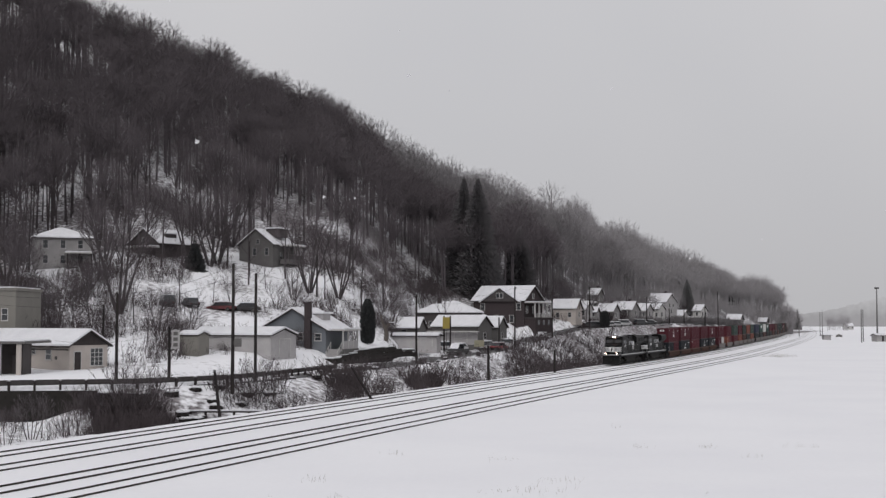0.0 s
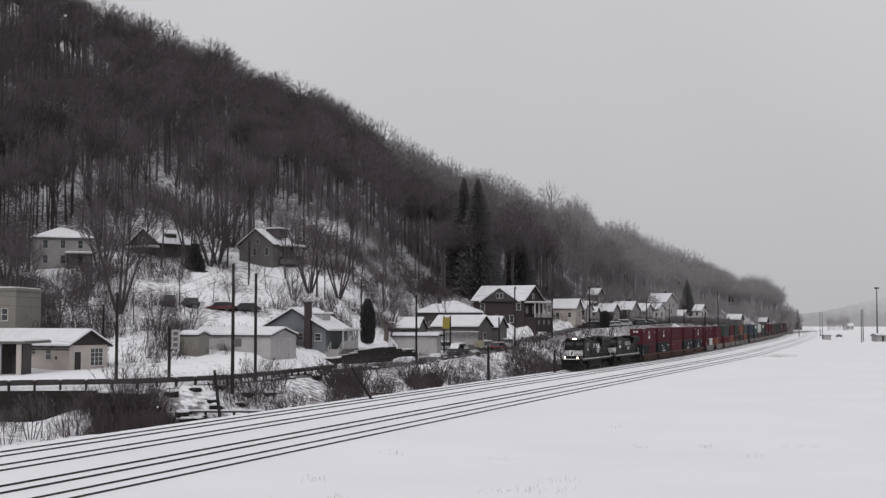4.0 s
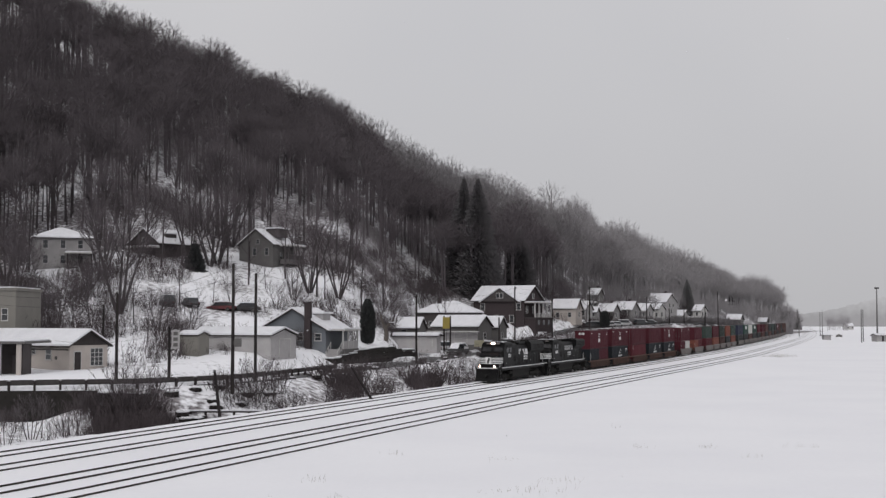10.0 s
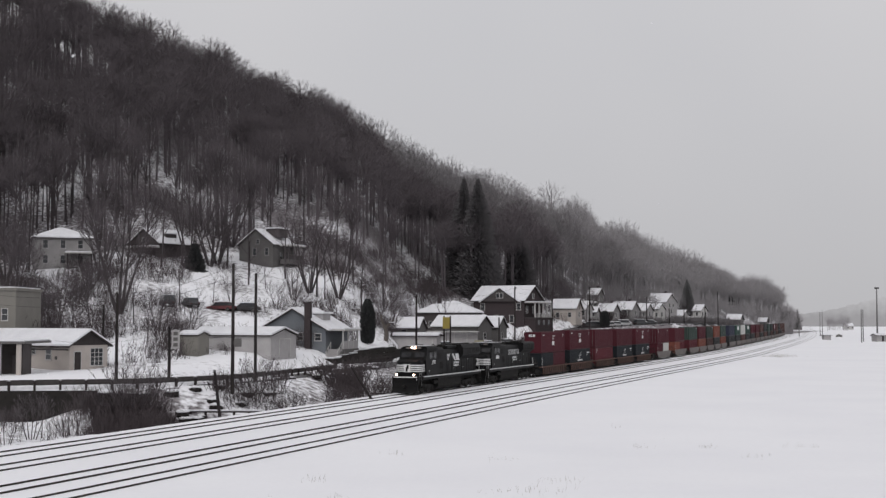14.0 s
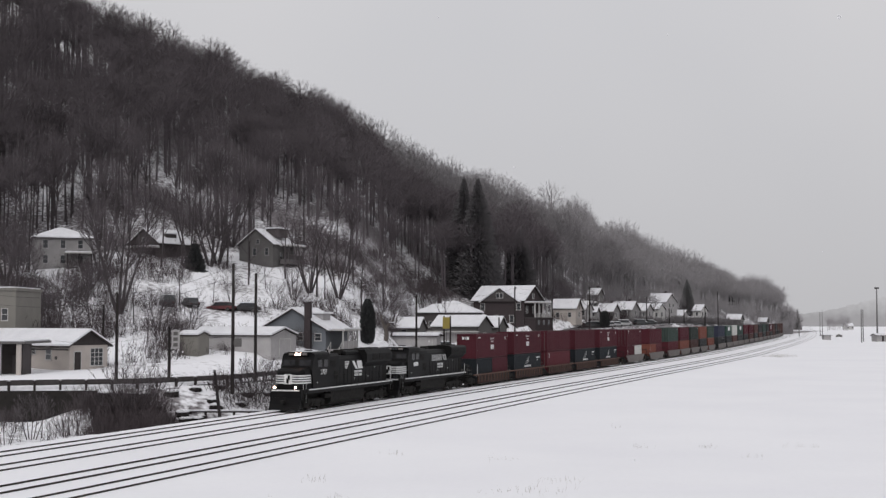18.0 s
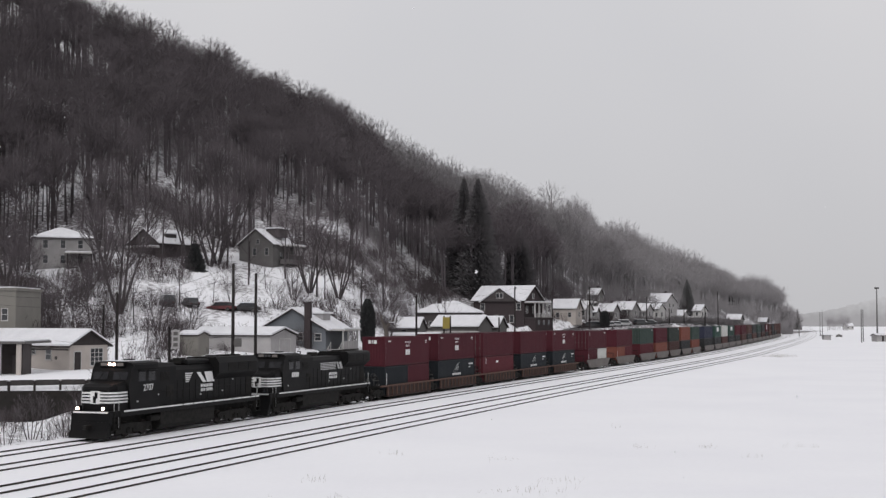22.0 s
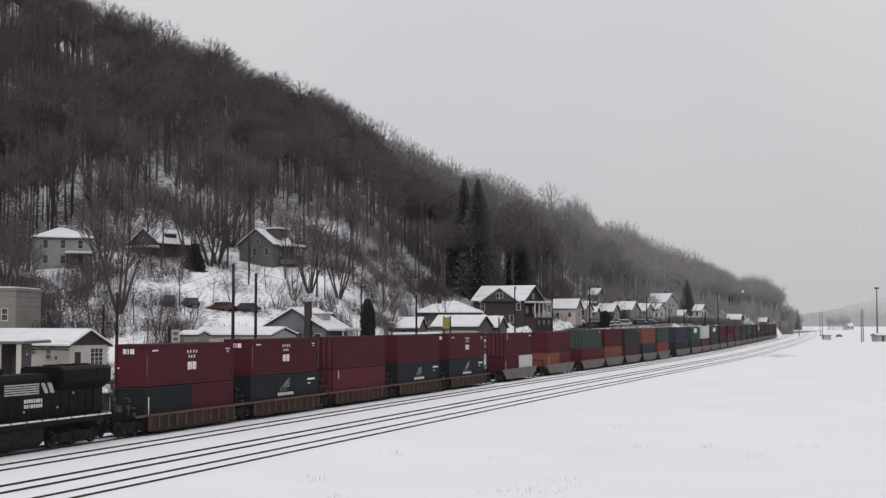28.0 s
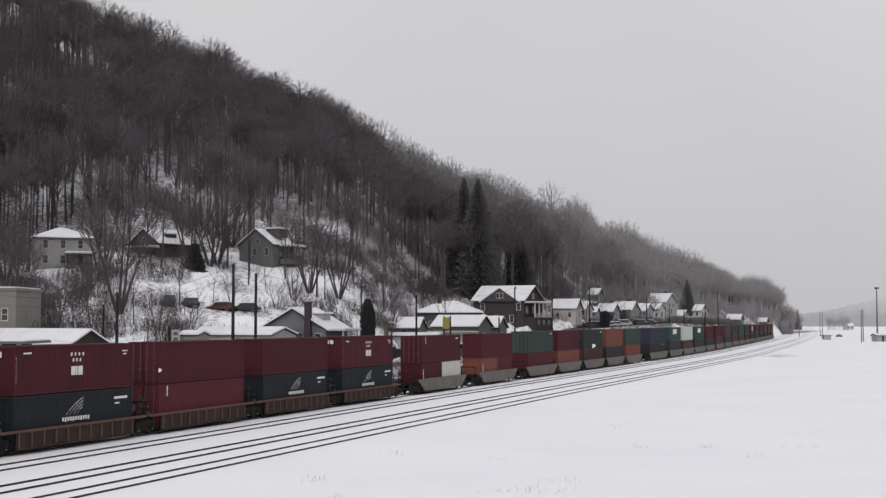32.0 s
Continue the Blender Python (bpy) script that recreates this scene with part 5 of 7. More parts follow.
def hillside_brush():
    """Undergrowth on the slopes and along the creek."""
    rnd = random.Random(33)
    kinds = [arrays(thin_brush(60 + k)) for k in range(6)]
    out = []
    tries = 0
    while len(out) < 2600 and tries < 60000:
        tries += 1
        b = rnd.uniform(-60, 1000)
        a = (b - 784) / 2344
        yy, ty = float(np.interp(a, BEAR, YARD_Y)), float(np.interp(a, BEAR, TERR_Y))
        y = rnd.uniform(yy + 2, ty + 40)
        x = spot(b, y)
        thick = noise.noise((x * 0.06, y * 0.06, 9.0)) + (0.5 if b < 190 else 0.3 if b < 340 else -0.02 if b < 500 and y < 262 else 0.24 if 560 < b < 770 else 0.35)
        if 165 < b < 420 and y > 222:
            thick += 0.35
        if b < 560 and y > yy + 0.62 * (ty - yy) and y < ty + 4:
            thick -= 0.22
        if thick < 0.12 or rnd.random() > 0.35 + thick:
            continue
        out.append((x, y, ground(x, y), rnd.uniform(0, 6.28), rnd.uniform(1.0, 3.4) * (0.6 if 330 < b < 520 else 1), rnd.randrange(6)))
    scatter("hillside_brush", kinds, out, BRUSH, "tangled leafless undergrowth on the snowy hillside", "undergrowth")
    out = []
    for _ in range(800):
        b = rnd.uniform(-40, 1060)
        a = (b - 784) / 2344
        ry = float(np.interp(a, BEAR, ROAD_Y))
        i = int(np.argmin(np.abs(LINE_X / np.maximum(LINE_Y, 20) - a) + (LINE_Y < 40) * 9))
        ta = float(LINE_Y[i])
        y = ta + 9 + (ry - 6 - ta - 9) * rnd.random()
        x = spot(b, y)
        if noise.noise((x * 0.1, y * 0.1, 5.0)) < (-0.12 if b > 480 else 0.02) or (b < 175 and rnd.random() < 0.85) or (280 < b < 475 and y < 120):
            continue
        out.append((x, y, ground(x, y), rnd.uniform(0, 6.28), rnd.uniform(0.7, 2.2), rnd.randrange(5)))
    far = []
    for _ in range(30):
        b, y = rnd.uniform(1462, 1500), rnd.uniform(980, 1200)
        far.append((spot(b, y), y, -0.6, rnd.uniform(0, 6.28), rnd.uniform(0.45, 0.8), rnd.randrange(4)))
    for k in range(70):
        u = k / 69
        y = 800 + 1050 * u ** 1.7 + rnd.uniform(-15, 15)
        far.append((spot(1378 + 46 * u + rnd.uniform(-7, 3), y), y, -0.6, rnd.uniform(0, 6.28), rnd.uniform(0.75, 1.05) * (1 - 0.2 * u), rnd.randrange(4)))
    # haze painted in here too, through the palest twig colour
    scatter("far_trees", LITE_ARRAYS, far, FAR_HAZE, "leafless trees far down the valley, paled as by haze", "woods")
    scatter("creek_brush", kinds, out, BRUSH, "thin leafless brush along the snowy creek bank", "undergrowth")


hillside_brush()


# ---- buildings ----
CREAM = material("cream_siding", (0.45, 0.405, 0.375), 0.8, second=(0.37, 0.335, 0.31), scale=0.8, fine=20)
TAN = material("tan_stucco", (0.2, 0.19, 0.172), 0.9, second=(0.16, 0.152, 0.138), scale=0.6, fine=14)
BLUE = material("slate_blue_siding", (0.15, 0.16, 0.175), 0.8, second=(0.122, 0.132, 0.147), scale=0.8, fine=18)
PALE = material("pale_siding", (0.37, 0.357, 0.358), 0.8, second=(0.29, 0.28, 0.281), scale=0.8, fine=18)
WEATHERED = material("weathered_siding", (0.26, 0.25, 0.25), 0.85, second=(0.2, 0.192, 0.193), scale=0.8, fine=18)
GREYS = material("grey_siding", (0.12, 0.114, 0.112), 0.85, second=(0.09, 0.085, 0.084), scale=0.8, fine=18)
BROWNS = material("brown_shingle", (0.08, 0.071, 0.072), 0.85, second=(0.06, 0.054, 0.055), scale=1.2, fine=18, spec=0.12)
BRICK = material("dark_brick", (0.058, 0.047, 0.049), 0.9, second=(0.042, 0.035, 0.037), scale=2.5, fine=25, spec=0.12)
TRIM = material("white_trim", (0.52, 0.51, 0.5), 0.7, bump=0.05)
DARKWOOD = material("dark_trim", (0.052, 0.045, 0.045), 0.8, spec=0.12)
YELLOW = paint("yellow_sign_paint", (0.3, 0.235, 0.05))


def gable_house(name, x, y, z, yaw, w, d, h, rise, wall, label, category="house", windows=(), doors=(), chimney=None, over=0.4, snow=0.22, trim=None, gable=None, hip=False):
    """w along the ridge, d across it; windows and doors: (side, along, sill, width, height), side in +x -x +y -y."""
    z = ground(x, y) if z is None else z
    t = thing(name, pose(x, y, z, 0, 0, yaw), label, category)
    trim = trim or TRIM
    body = Form()
    if hip:
        body.box(-w / 2, w / 2, -d / 2, d / 2, -1.2, h)
    else:
        body.prism([(-d / 2, -1.2), (d / 2, -1.2), (d / 2, h), (0, h + rise), (-d / 2, h)], -w / 2, w / 2)
    part("wall", body, wall, t)
    if gable:
        for sx in (-1, 1):
            part("gable_cladding", Form().prism([(-d / 2, h), (d / 2, h), (0, h + rise)], sx * w / 2 - 0.04, sx * w / 2 + 0.04), gable, t)
    k = rise / (d / 2)
    e = h - over * k
    if hip:
        W, D = w / 2 + over, d / 2 + over
        r = max(W - D, 0.3)
        for nm, lo, hi, mat in (("roof", 0.0, 0.14, DARKWOOD), ("roof_snow", 0.145, 0.145 + snow, ROOF_SNOW)):
            fm = Form().add([(-W, -D, h + lo), (W, -D, h + lo), (W, D, h + lo), (-W, D, h + lo), (-W, -D, h + hi), (W, -D, h + hi), (W, D, h + hi), (-W, D, h + hi), (-r, 0, h + hi + rise), (r, 0, h + hi + rise)],
                            [(3, 2, 1, 0), (0, 1, 5, 4), (1, 2, 6, 5), (2, 3, 7, 6), (3, 0, 4, 7), (4, 5, 9, 8), (5, 6, 9), (6, 7, 8, 9), (7, 4, 8)])
            part(nm, fm, mat, t, "fresh snow on the roof" if nm == "roof_snow" else "")
    else:
        for sy in (-1, 1):
            def slab(lo, hi, inset):
                o = d / 2 + over - inset
                ez = h + rise - o * k
                pts = [(0, h + rise + lo), (sy * o, ez + lo), (sy * o, ez + hi), (0, h + rise + hi)]
                return Form().prism(pts if sy < 0 else pts[::-1], -w / 2 - over + inset, w / 2 + over - inset)
            part("roof", slab(0.02, 0.16, 0), DARKWOOD, t)
            part("roof_snow", slab(0.164, 0.164 + snow, 0.05), ROOF_SNOW, t, "fresh snow on the roof")
    ax = {"+x": (w / 2, 0, 90), "-x": (-w / 2, 0, -90), "+y": (0, d / 2, 180), "-y": (0, -d / 2, 0)}

    def opening(kind, side, u, sill, ww, hh):
        px, py, turn = ax[side]
        if side in ("+x", "-x"):
            py = u
        else:
            px = u
        m = pose(px, py, sill, 0, 0, turn)
        fr = Form()
        b = 0.09
        fr.box(-ww / 2 - b, -ww / 2, -0.06, 0.03, -b, hh + b).box(ww / 2, ww / 2 + b, -0.06, 0.03, -b, hh + b)
        fr.box(-ww / 2, ww / 2, -0.06, 0.03, hh, hh + b)
        if kind == "window":
            fr.box(-ww / 2 - b - 0.04, ww / 2 + b + 0.04, -0.12, 0.03, -b - 0.03, 0.0)
            fr.box(-ww / 2, ww / 2, -0.04, 0.02, hh * 0.5 - 0.025, hh * 0.5 + 0.025)
            if hh > 1.6:
                for i in (0.25, 0.75):
                    fr.box(-ww / 2, ww / 2, -0.045, 0.02, hh * i - 0.025, hh * i + 0.025)
            if ww > 1.4:
                for i in range(1, int(ww / 0.8) + 1):
                    u2 = -ww / 2 + ww * i / (int(ww / 0.8) + 1)
                    fr.box(u2 - 0.03, u2 + 0.03, -0.045, 0.02, 0, hh)
            wd = part("window", fr, trim, t, at=m)
            part("pane", Form().box(-ww / 2, ww / 2, -0.025, 0.0, 0, hh), GLASS, wd)
        else:
            dr = part("door", fr, trim, t, at=m)
            part("leaf", Form().box(-ww / 2, ww / 2, -0.03, 0.0, 0, hh).box(-ww / 2 + 0.12, ww / 2 - 0.12, -0.045, -0.03, hh * 0.12, hh * 0.42).box(-ww / 2 + 0.12, ww / 2 - 0.12, -0.045, -0.03, hh * 0.5, hh * 0.9), PALE if kind == "garage" else DARKWOOD, dr)

    for o in windows:
        opening("window", *o)
    for o in doors:
        opening("garage" if o[3] > 2 else "door", *o)
    if chimney:
        cx, cy, cz, cw = chimney
        part("chimney", Form().box(cx - cw / 2, cx + cw / 2, cy - cw / 2, cy + cw / 2, cz, h + rise + 1.0, 0.03).box(cx - cw / 2 - 0.06, cx + cw / 2 + 0.06, cy - cw / 2 - 0.06, cy + cw / 2 + 0.06, h + rise + 0.85, h + rise + 1.05), BRICK, t)
    return t


def porch(t, x0, x1, y0, y1, z0, z1, posts, mat, snow=True, solid_rail=None):
    """A roofed porch in the house's own axes."""
    part("porch_floor", Form().box(x0, x1, y0, y1, z0 - 0.9, z0), GREYS, t)
    part("porch_roof", Form().box(x0 - 0.25, x1 + 0.25, y0 - 0.25, y1 + 0.25, z1, z1 + 0.22, 0.03), TRIM, t)
    if snow:
        part("porch_snow", Form().box(x0 - 0.2, x1 + 0.2, y0 - 0.2, y1 + 0.2, z1 + 0.224, z1 + 0.42, 0.06), ROOF_SNOW, t, "fresh snow on the porch roof")
    for px, py in posts:
        part("porch_post", Form().box(px - 0.09, px + 0.09, py - 0.09, py + 0.09, z0, z1, 0.015), mat, t)
    if solid_rail:
        for a, b, c, e in solid_rail:
            part("porch_rail", Form().box(min(a, b) - 0.03, max(a, b) + 0.03, min(c, e) - 0.03, max(c, e) + 0.03, z0, z0 + 0.9), mat, t)


# roadside office with its porch, and the stucco block behind it
office = gable_house("roadside_office", -46.6, 154.8, 1.95, -35, 16.0, 5.4, 2.9, 1.5, CREAM, "long cream roadside building with dark gable and open bay", gable=DARKWOOD, over=0.45,
                     windows=[("-y", 4.4, 1.3, 0.9, 1.15), ("-y", 1.8, 1.9, 0.6, 0.6), ("+x", 1.1, 0.6, 1.7, 1.9)], doors=[("+x", -1.6, 0.05, 0.9, 2.1)])
# no recess is cut: a flat dark panel paints the bay's shade
part("open_bay", Form().box(-7.8, -0.3, -2.75, -2.704, -0.6, 2.65), DARKWOOD, office, "flat dark panel standing for the shaded open bay")
for u in (-7.6, -5.2, -2.8, -0.4):
    part("bay_post", Form().box(u - 0.09, u + 0.09, -2.95, -2.755, -0.8, 2.65, 0.01), PALE if u == -5.2 else BROWNS, office)
part("gutter", Form().box(-8.4, 8.4, -3.34, -3.2, 2.35, 2.47, 0.03), DARKWOOD, office)
part("meter_box", Form().box(5.6, 5.9, -2.85, -2.705, 1.3, 1.65, 0.02), GREYS, office)
bay = thing("porch_bay", pose(-43.5, 137.2, 1.75), "deep open porch bay with dark doors under a snowy roof", "porch")
part("floor", Form().box(-18, 0.2, -0.2, 9.0, -0.6, 0.12), CONCRETE, bay)
part("back_wall", Form().box(-18, 0.0, 3.0, 3.25, 0.12, 3.45), DARKWOOD, bay)
part("side_wall", Form().box(-0.2, 0.0, 0.5, 2.996, 0.12, 3.45), BROWNS, bay)
part("roof", Form().box(-18.2, 0.4, -0.3, 9.0, 3.45, 3.68, 0.03), GREYS, bay)
part("roof_snow", Form().box(-18.1, 0.3, -0.2, 8.9, 3.684, 3.85, 0.06), ROOF_SNOW, bay, "fresh snow on the roof")
for u, q in ((-0.35, 0.24), (-2.3, 0.14), (-6.0, 0.14), (-10.0, 0.14)):
    part("post", Form().box(u - q, u + q, 0.0, 0.3, 0.12, 3.446, 0.02), CREAM if q > 0.2 else PALE, bay)
for u in (-1.4, -4.2):
    part("door", Form().box(u - 0.5, u + 0.5, 2.94, 2.996, 0.14, 2.2, 0.01), BROWNS, bay)
block = thing("stucco_block", pose(-58.8, 163.5, 2.0), "two-storey tan stucco block with a flat parapet roof", "building")
part("wall", Form().box(-9, 7.4, -4, 6, -1, 9.2), TAN, block)
part("parapet", Form().box(-9.15, 7.55, -4.15, 6.15, 9.2, 9.55, 0.04), TAN, block)
part("roof_snow", Form().box(-8.9, 7.3, -3.9, 5.9, 9.554, 9.7, 0.05), ROOF_SNOW, block)
for wx in (6.1,):
    win = part("window", Form().box(wx - 0.42, wx + 0.42, -4.14, -3.98, 5.55, 5.66).box(wx - 0.4, wx - 0.33, -4.06, -3.98, 5.6, 7.1).box(wx + 0.33, wx + 0.4, -4.06, -3.98, 5.6, 7.1).box(wx - 0.4, wx + 0.4, -4.06, -3.98, 7.03, 7.1).box(wx - 0.33, wx + 0.33, -4.05, -3.98, 6.32, 6.38), TRIM, block)
    part("pane", Form().box(wx - 0.33, wx + 0.33, -4.03, -4.0, 5.66, 7.03), GLASS, win)

gable_house("tan_shack", spot(345, 163), 163, None, -20, 2.6, 2.6, 2.3, 0.35, TAN, "small tan shack beside the garage", "shed", over=0.15)
garage = gable_house("garage", -25.6, 170.3, 3.1, -20, 11.5, 7.0, 2.6, 0.8, PALE, "long pale garage with a snow-covered roof", "garage", doors=[("+x", 0.3, 0.05, 3.0, 2.1)], windows=[], over=0.3)

bung = gable_house("bungalow", -19.4, 186.6, 3.5, 256, 9.5, 9.4, 2.9, 2.7, BLUE, "slate-blue bungalow with a snowy roof and outside chimney", over=0.6,
                   windows=[("+x", -1.2, 1.7, 1.0, 0.5), ("+x", 1.0, 1.5, 0.8, 0.9), ("+x", 3.6, 1.4, 0.8, 0.9)], chimney=(5.15, 2.3, -1.0, 0.85))
porch(bung, -3.4, 3.4, 4.7, 6.9, 0.2, 2.7, [(-3.2, 6.7), (-1.1, 6.7), (1.1, 6.7), (3.2, 6.7)], TRIM, True)
part("porch_wall", Form().box(-3.3, 3.3, 6.6, 6.75, 0.1, 1.3), PALE, bung)
for k in range(6):
    part("step", Form().box(3.4, 4.7, 5.0 + 0.0 * k, 6.6, 0.02 - 0.2 * k, 0.2 - 0.2 * k, 0.01), PALE, bung, at=pose(0.28 * k, 0, 0))
for u in (5.0, 6.6):
    part("stair_rail", Form().tube([(3.4, u, 1.15), (5.4, u, -0.1)], 0.04, 6), TRIM, bung)
    for k in (0, 1, 2):
        part("stair_post", Form().box(3.45 + k - 0.04, 3.45 + k + 0.04, u - 0.04, u + 0.04, -0.9 - 0.2 * k, 1.12 - 0.62 * k), TRIM, bung)
part("dormer", Form().box(-1.6, 1.6, 0.6, 3.2, 4.0, 5.05), PALE, bung)
part("dormer_snow", Form().box(-1.9, 1.9, 0.3, 3.6, 5.05, 5.3, 0.06), ROOF_SNOW, bung)

# houses on the terrace above
up1 = gable_house("two_storey_house", spot(96, 236), 240, 16.9, 20, 10.0, 9.0, 5.3, 1.9, WEATHERED, "pale two-storey house with a hipped snowy roof", hip=True, trim=PALE, windows=[("-y", u, s, 0.8, 1.4) for u in (-3, 0, 3) for s in (0.9, 3.6)] + [("+x", u, s, 0.8, 1.4) for u in (-2, 2) for s in (0.9, 3.6)])
porch(up1, 0.5, 5.0, -6.4, -4.5, 0.2, 2.6, [(0.7, -6.2), (2.8, -6.2), (4.8, -6.2)], DARKWOOD)
up2 = gable_house("hillside_house", spot(268, 243), 251, 18.4, 238, 9.0, 7.5, 3.6, 2.6, BROWNS, "brown hillside house with a snowy gabled roof", windows=[("+x", -1.4, 1.0, 1.0, 1.3), ("+x", 1.4, 1.0, 1.0, 1.3), ("+x", 0, 3.6, 0.9, 1.0), ("-y", 0, 1.0, 1.2, 1.3)])
porch(up2, 4.5, 6.2, -3.6, 3.6, 0.2, 2.7, [(6.0, -3.4), (6.0, 0.0), (6.0, 3.4)], BROWNS, True, [(6.0, 6.0, -3.4, 3.4)])
part("dormer", Form().box(-1.4, 1.4, 0.6, 2.6, 3.9, 5.5), BROWNS, up2)
part("dormer_snow", Form().box(-1.7, 1.7, 0.3, 3.0, 5.5, 5.72, 0.05), ROOF_SNOW, up2, "fresh snow on the dormer")
up3 = gable_house("hillside_bungalow", spot(466, 256), 261, 18.6, 248, 8.6, 7.4, 3.8, 2.8, GREYS, "grey-brown bungalow perched on the snowy slope", trim=WEATHERED, windows=[("+x", 2.4, 1.7, 0.7, 1.3), ("+x", -0.3, 1.7, 0.7, 1.3), ("+x", 0.4, 3.9, 0.6, 0.8), ("+x", -2.2, -0.2, 0.6, 0.6), ("+y", 1.0, 1.0, 1.0, 1.2)])
porch(up3, -4.4, 2.0, 4.1, 6.0, 0.9, 3.5, [(-4.2, 5.8), (-1.5, 5.8), (1.8, 5.8)], BROWNS, True, [(-4.2, 1.8, 5.8, 5.8)])
part("dormer", Form().box(-2.2, 1.2, 0.5, 3.4, 5.3, 7.0), BROWNS, up3)
part("dormer_snow", Form().box(-2.5, 1.5, 0.2, 3.8, 7.0, 7.22, 0.05), ROOF_SNOW, up3)

# shop group by the forecourt
gable_house("low_house", spot(722, 238), 238, 4.5, -15, 5.2, 5.0, 1.8, 1.6, GREYS, "low grey house half hidden behind sheds", windows=[("-y", 0, 1.0, 1.0, 1.0)])
shed = gable_house("long_shed", spot(736, 230), 230, 3.2, -8, 8.0, 5.0, 1.7, 0.3, PALE, "long pale shed with a flat snowy roof", "shed", doors=[("-y", 2.0, 0.05, 2.4, 2.0)])
gable_house("hipped_house", spot(796, 275), 284, 5.2, -12, 12.6, 9.0, 3.9, 2.3, BROWNS, "brown hip-roofed house behind the shop", hip=True, windows=[("-y", -3, 1, 1, 1.2), ("-y", 2, 1, 1, 1.2)], chimney=(-2.0, -0.8, 3, 0.8))
shop = gable_house("shop", spot(818, 258), 260, 2.95, -24, 9.6, 7.0, 3.5, 1.9, GREYS, "grey roadside shop with shuttered doors under a snowy roof", "shop", windows=[("+x", 0, 1.0, 1.2, 1.2)], doors=[("-y", -2.5, 0.05, 2.6, 2.2), ("-y", 1.2, 0.05, 2.6, 2.2)])
part("front_cladding", Form().box(-4.75, 4.75, -3.52, -3.502, 0.0, 2.44), PALE, shop)
part("canopy", Form().box(-5.3, 5.2, -5.2, -3.75, 2.45, 2.62, 0.03), TRIM, shop)
gable_house("shop_annex", spot(870, 262), 268, 3.1, -24, 5.0, 5.0, 3.2, 1.9, GREYS, "small grey annex beside the shop", "shop", windows=[("+x", 0, 1.0, 0.9, 1.1)])

big = gable_house("brick_house", spot(899, 318), 318, 6.2, -28, 13.2, 10.5, 6.2, 3.2, BRICK, "large dark brick house with snowy cross-gabled roof", over=0.6, windows=[("-y", u, 1.0, 1.0, 1.6) for u in (-4.2, -0.6, 3.4)] + [("-y", u, 3.9, 1.0, 1.5) for u in (-4.2, 5.2)] + [("+x", u, s, 0.9, 1.5) for u in (-3.6, 0, 3.6) for s in (0.2, 3.2)] + [("+x", 0, 6.7, 0.9, 1.0)], chimney=(-4.5, 1.0, 7.0, 0.8))
part("porch_base", Form().box(6.62, 9.3, -4.95, 4.95, -2.2, 1.9), BRICK, big)
part("porch_floor", Form().box(6.62, 9.45, -5.1, 5.1, 1.904, 2.1, 0.03), BROWNS, big)
part("porch_rail", Form().box(9.14, 9.22, -4.9, 4.9, 2.95, 3.04), TRIM, big)
for k in range(24):
    part("baluster", cached("baluster", lambda: Form().box(-0.03, 0.03, -0.03, 0.03, 2.1, 2.95).mesh("baluster", TRIM)), TRIM, big, at=pose(9.18, -4.6 + 0.4 * k, 0))
for u in (-2.9, 0.0, 2.9):
    part("basement_window", Form().box(9.302, 9.34, u - 0.5, u + 0.5, 0.4, 1.5), GLASS, big)
for u in (-4.7, -2.4, 0.0, 2.4, 4.7):
    part("upper_post", Form().box(9.05, 9.3, u - 0.12, u + 0.12, 2.102, 5.5, 0.015), TRIM, big)
part("porch_roof", Form().box(6.62, 9.6, -5.2, 5.2, 5.5, 5.7, 0.03), TRIM, big)
part("porch_snow", Form().box(6.64, 9.55, -5.15, 5.15, 5.704, 5.9, 0.05), ROOF_SNOW, big, "fresh snow on the porch roof")
part("cross_gable", Form().prism_y([(-4.2, 5.9), (5.4, 5.9), (0.6, 9.0)][::-1], -5.9, 0), BROWNS, big)
gw = part("gable_window", Form().box(-0.3, 1.5, -5.98, -5.902, 6.6, 7.9), TRIM, big)
for u in (0.15, 1.05):
    part("pane", Form().box(u - 0.36, u + 0.36, -6.0, -5.982, 6.72, 7.78), GLASS, gw)
for sx in (-1, 1):
    o = 0.6 + sx * 5.3
    pts = [(0.6, 9.05), (o, 5.65), (o, 5.9), (0.6, 9.3)]
    part("cross_roof_snow", Form().prism_y(pts if sx > 0 else pts[::-1], -6.3, 0), ROOF_SNOW, big, "fresh snow on the gable roof")

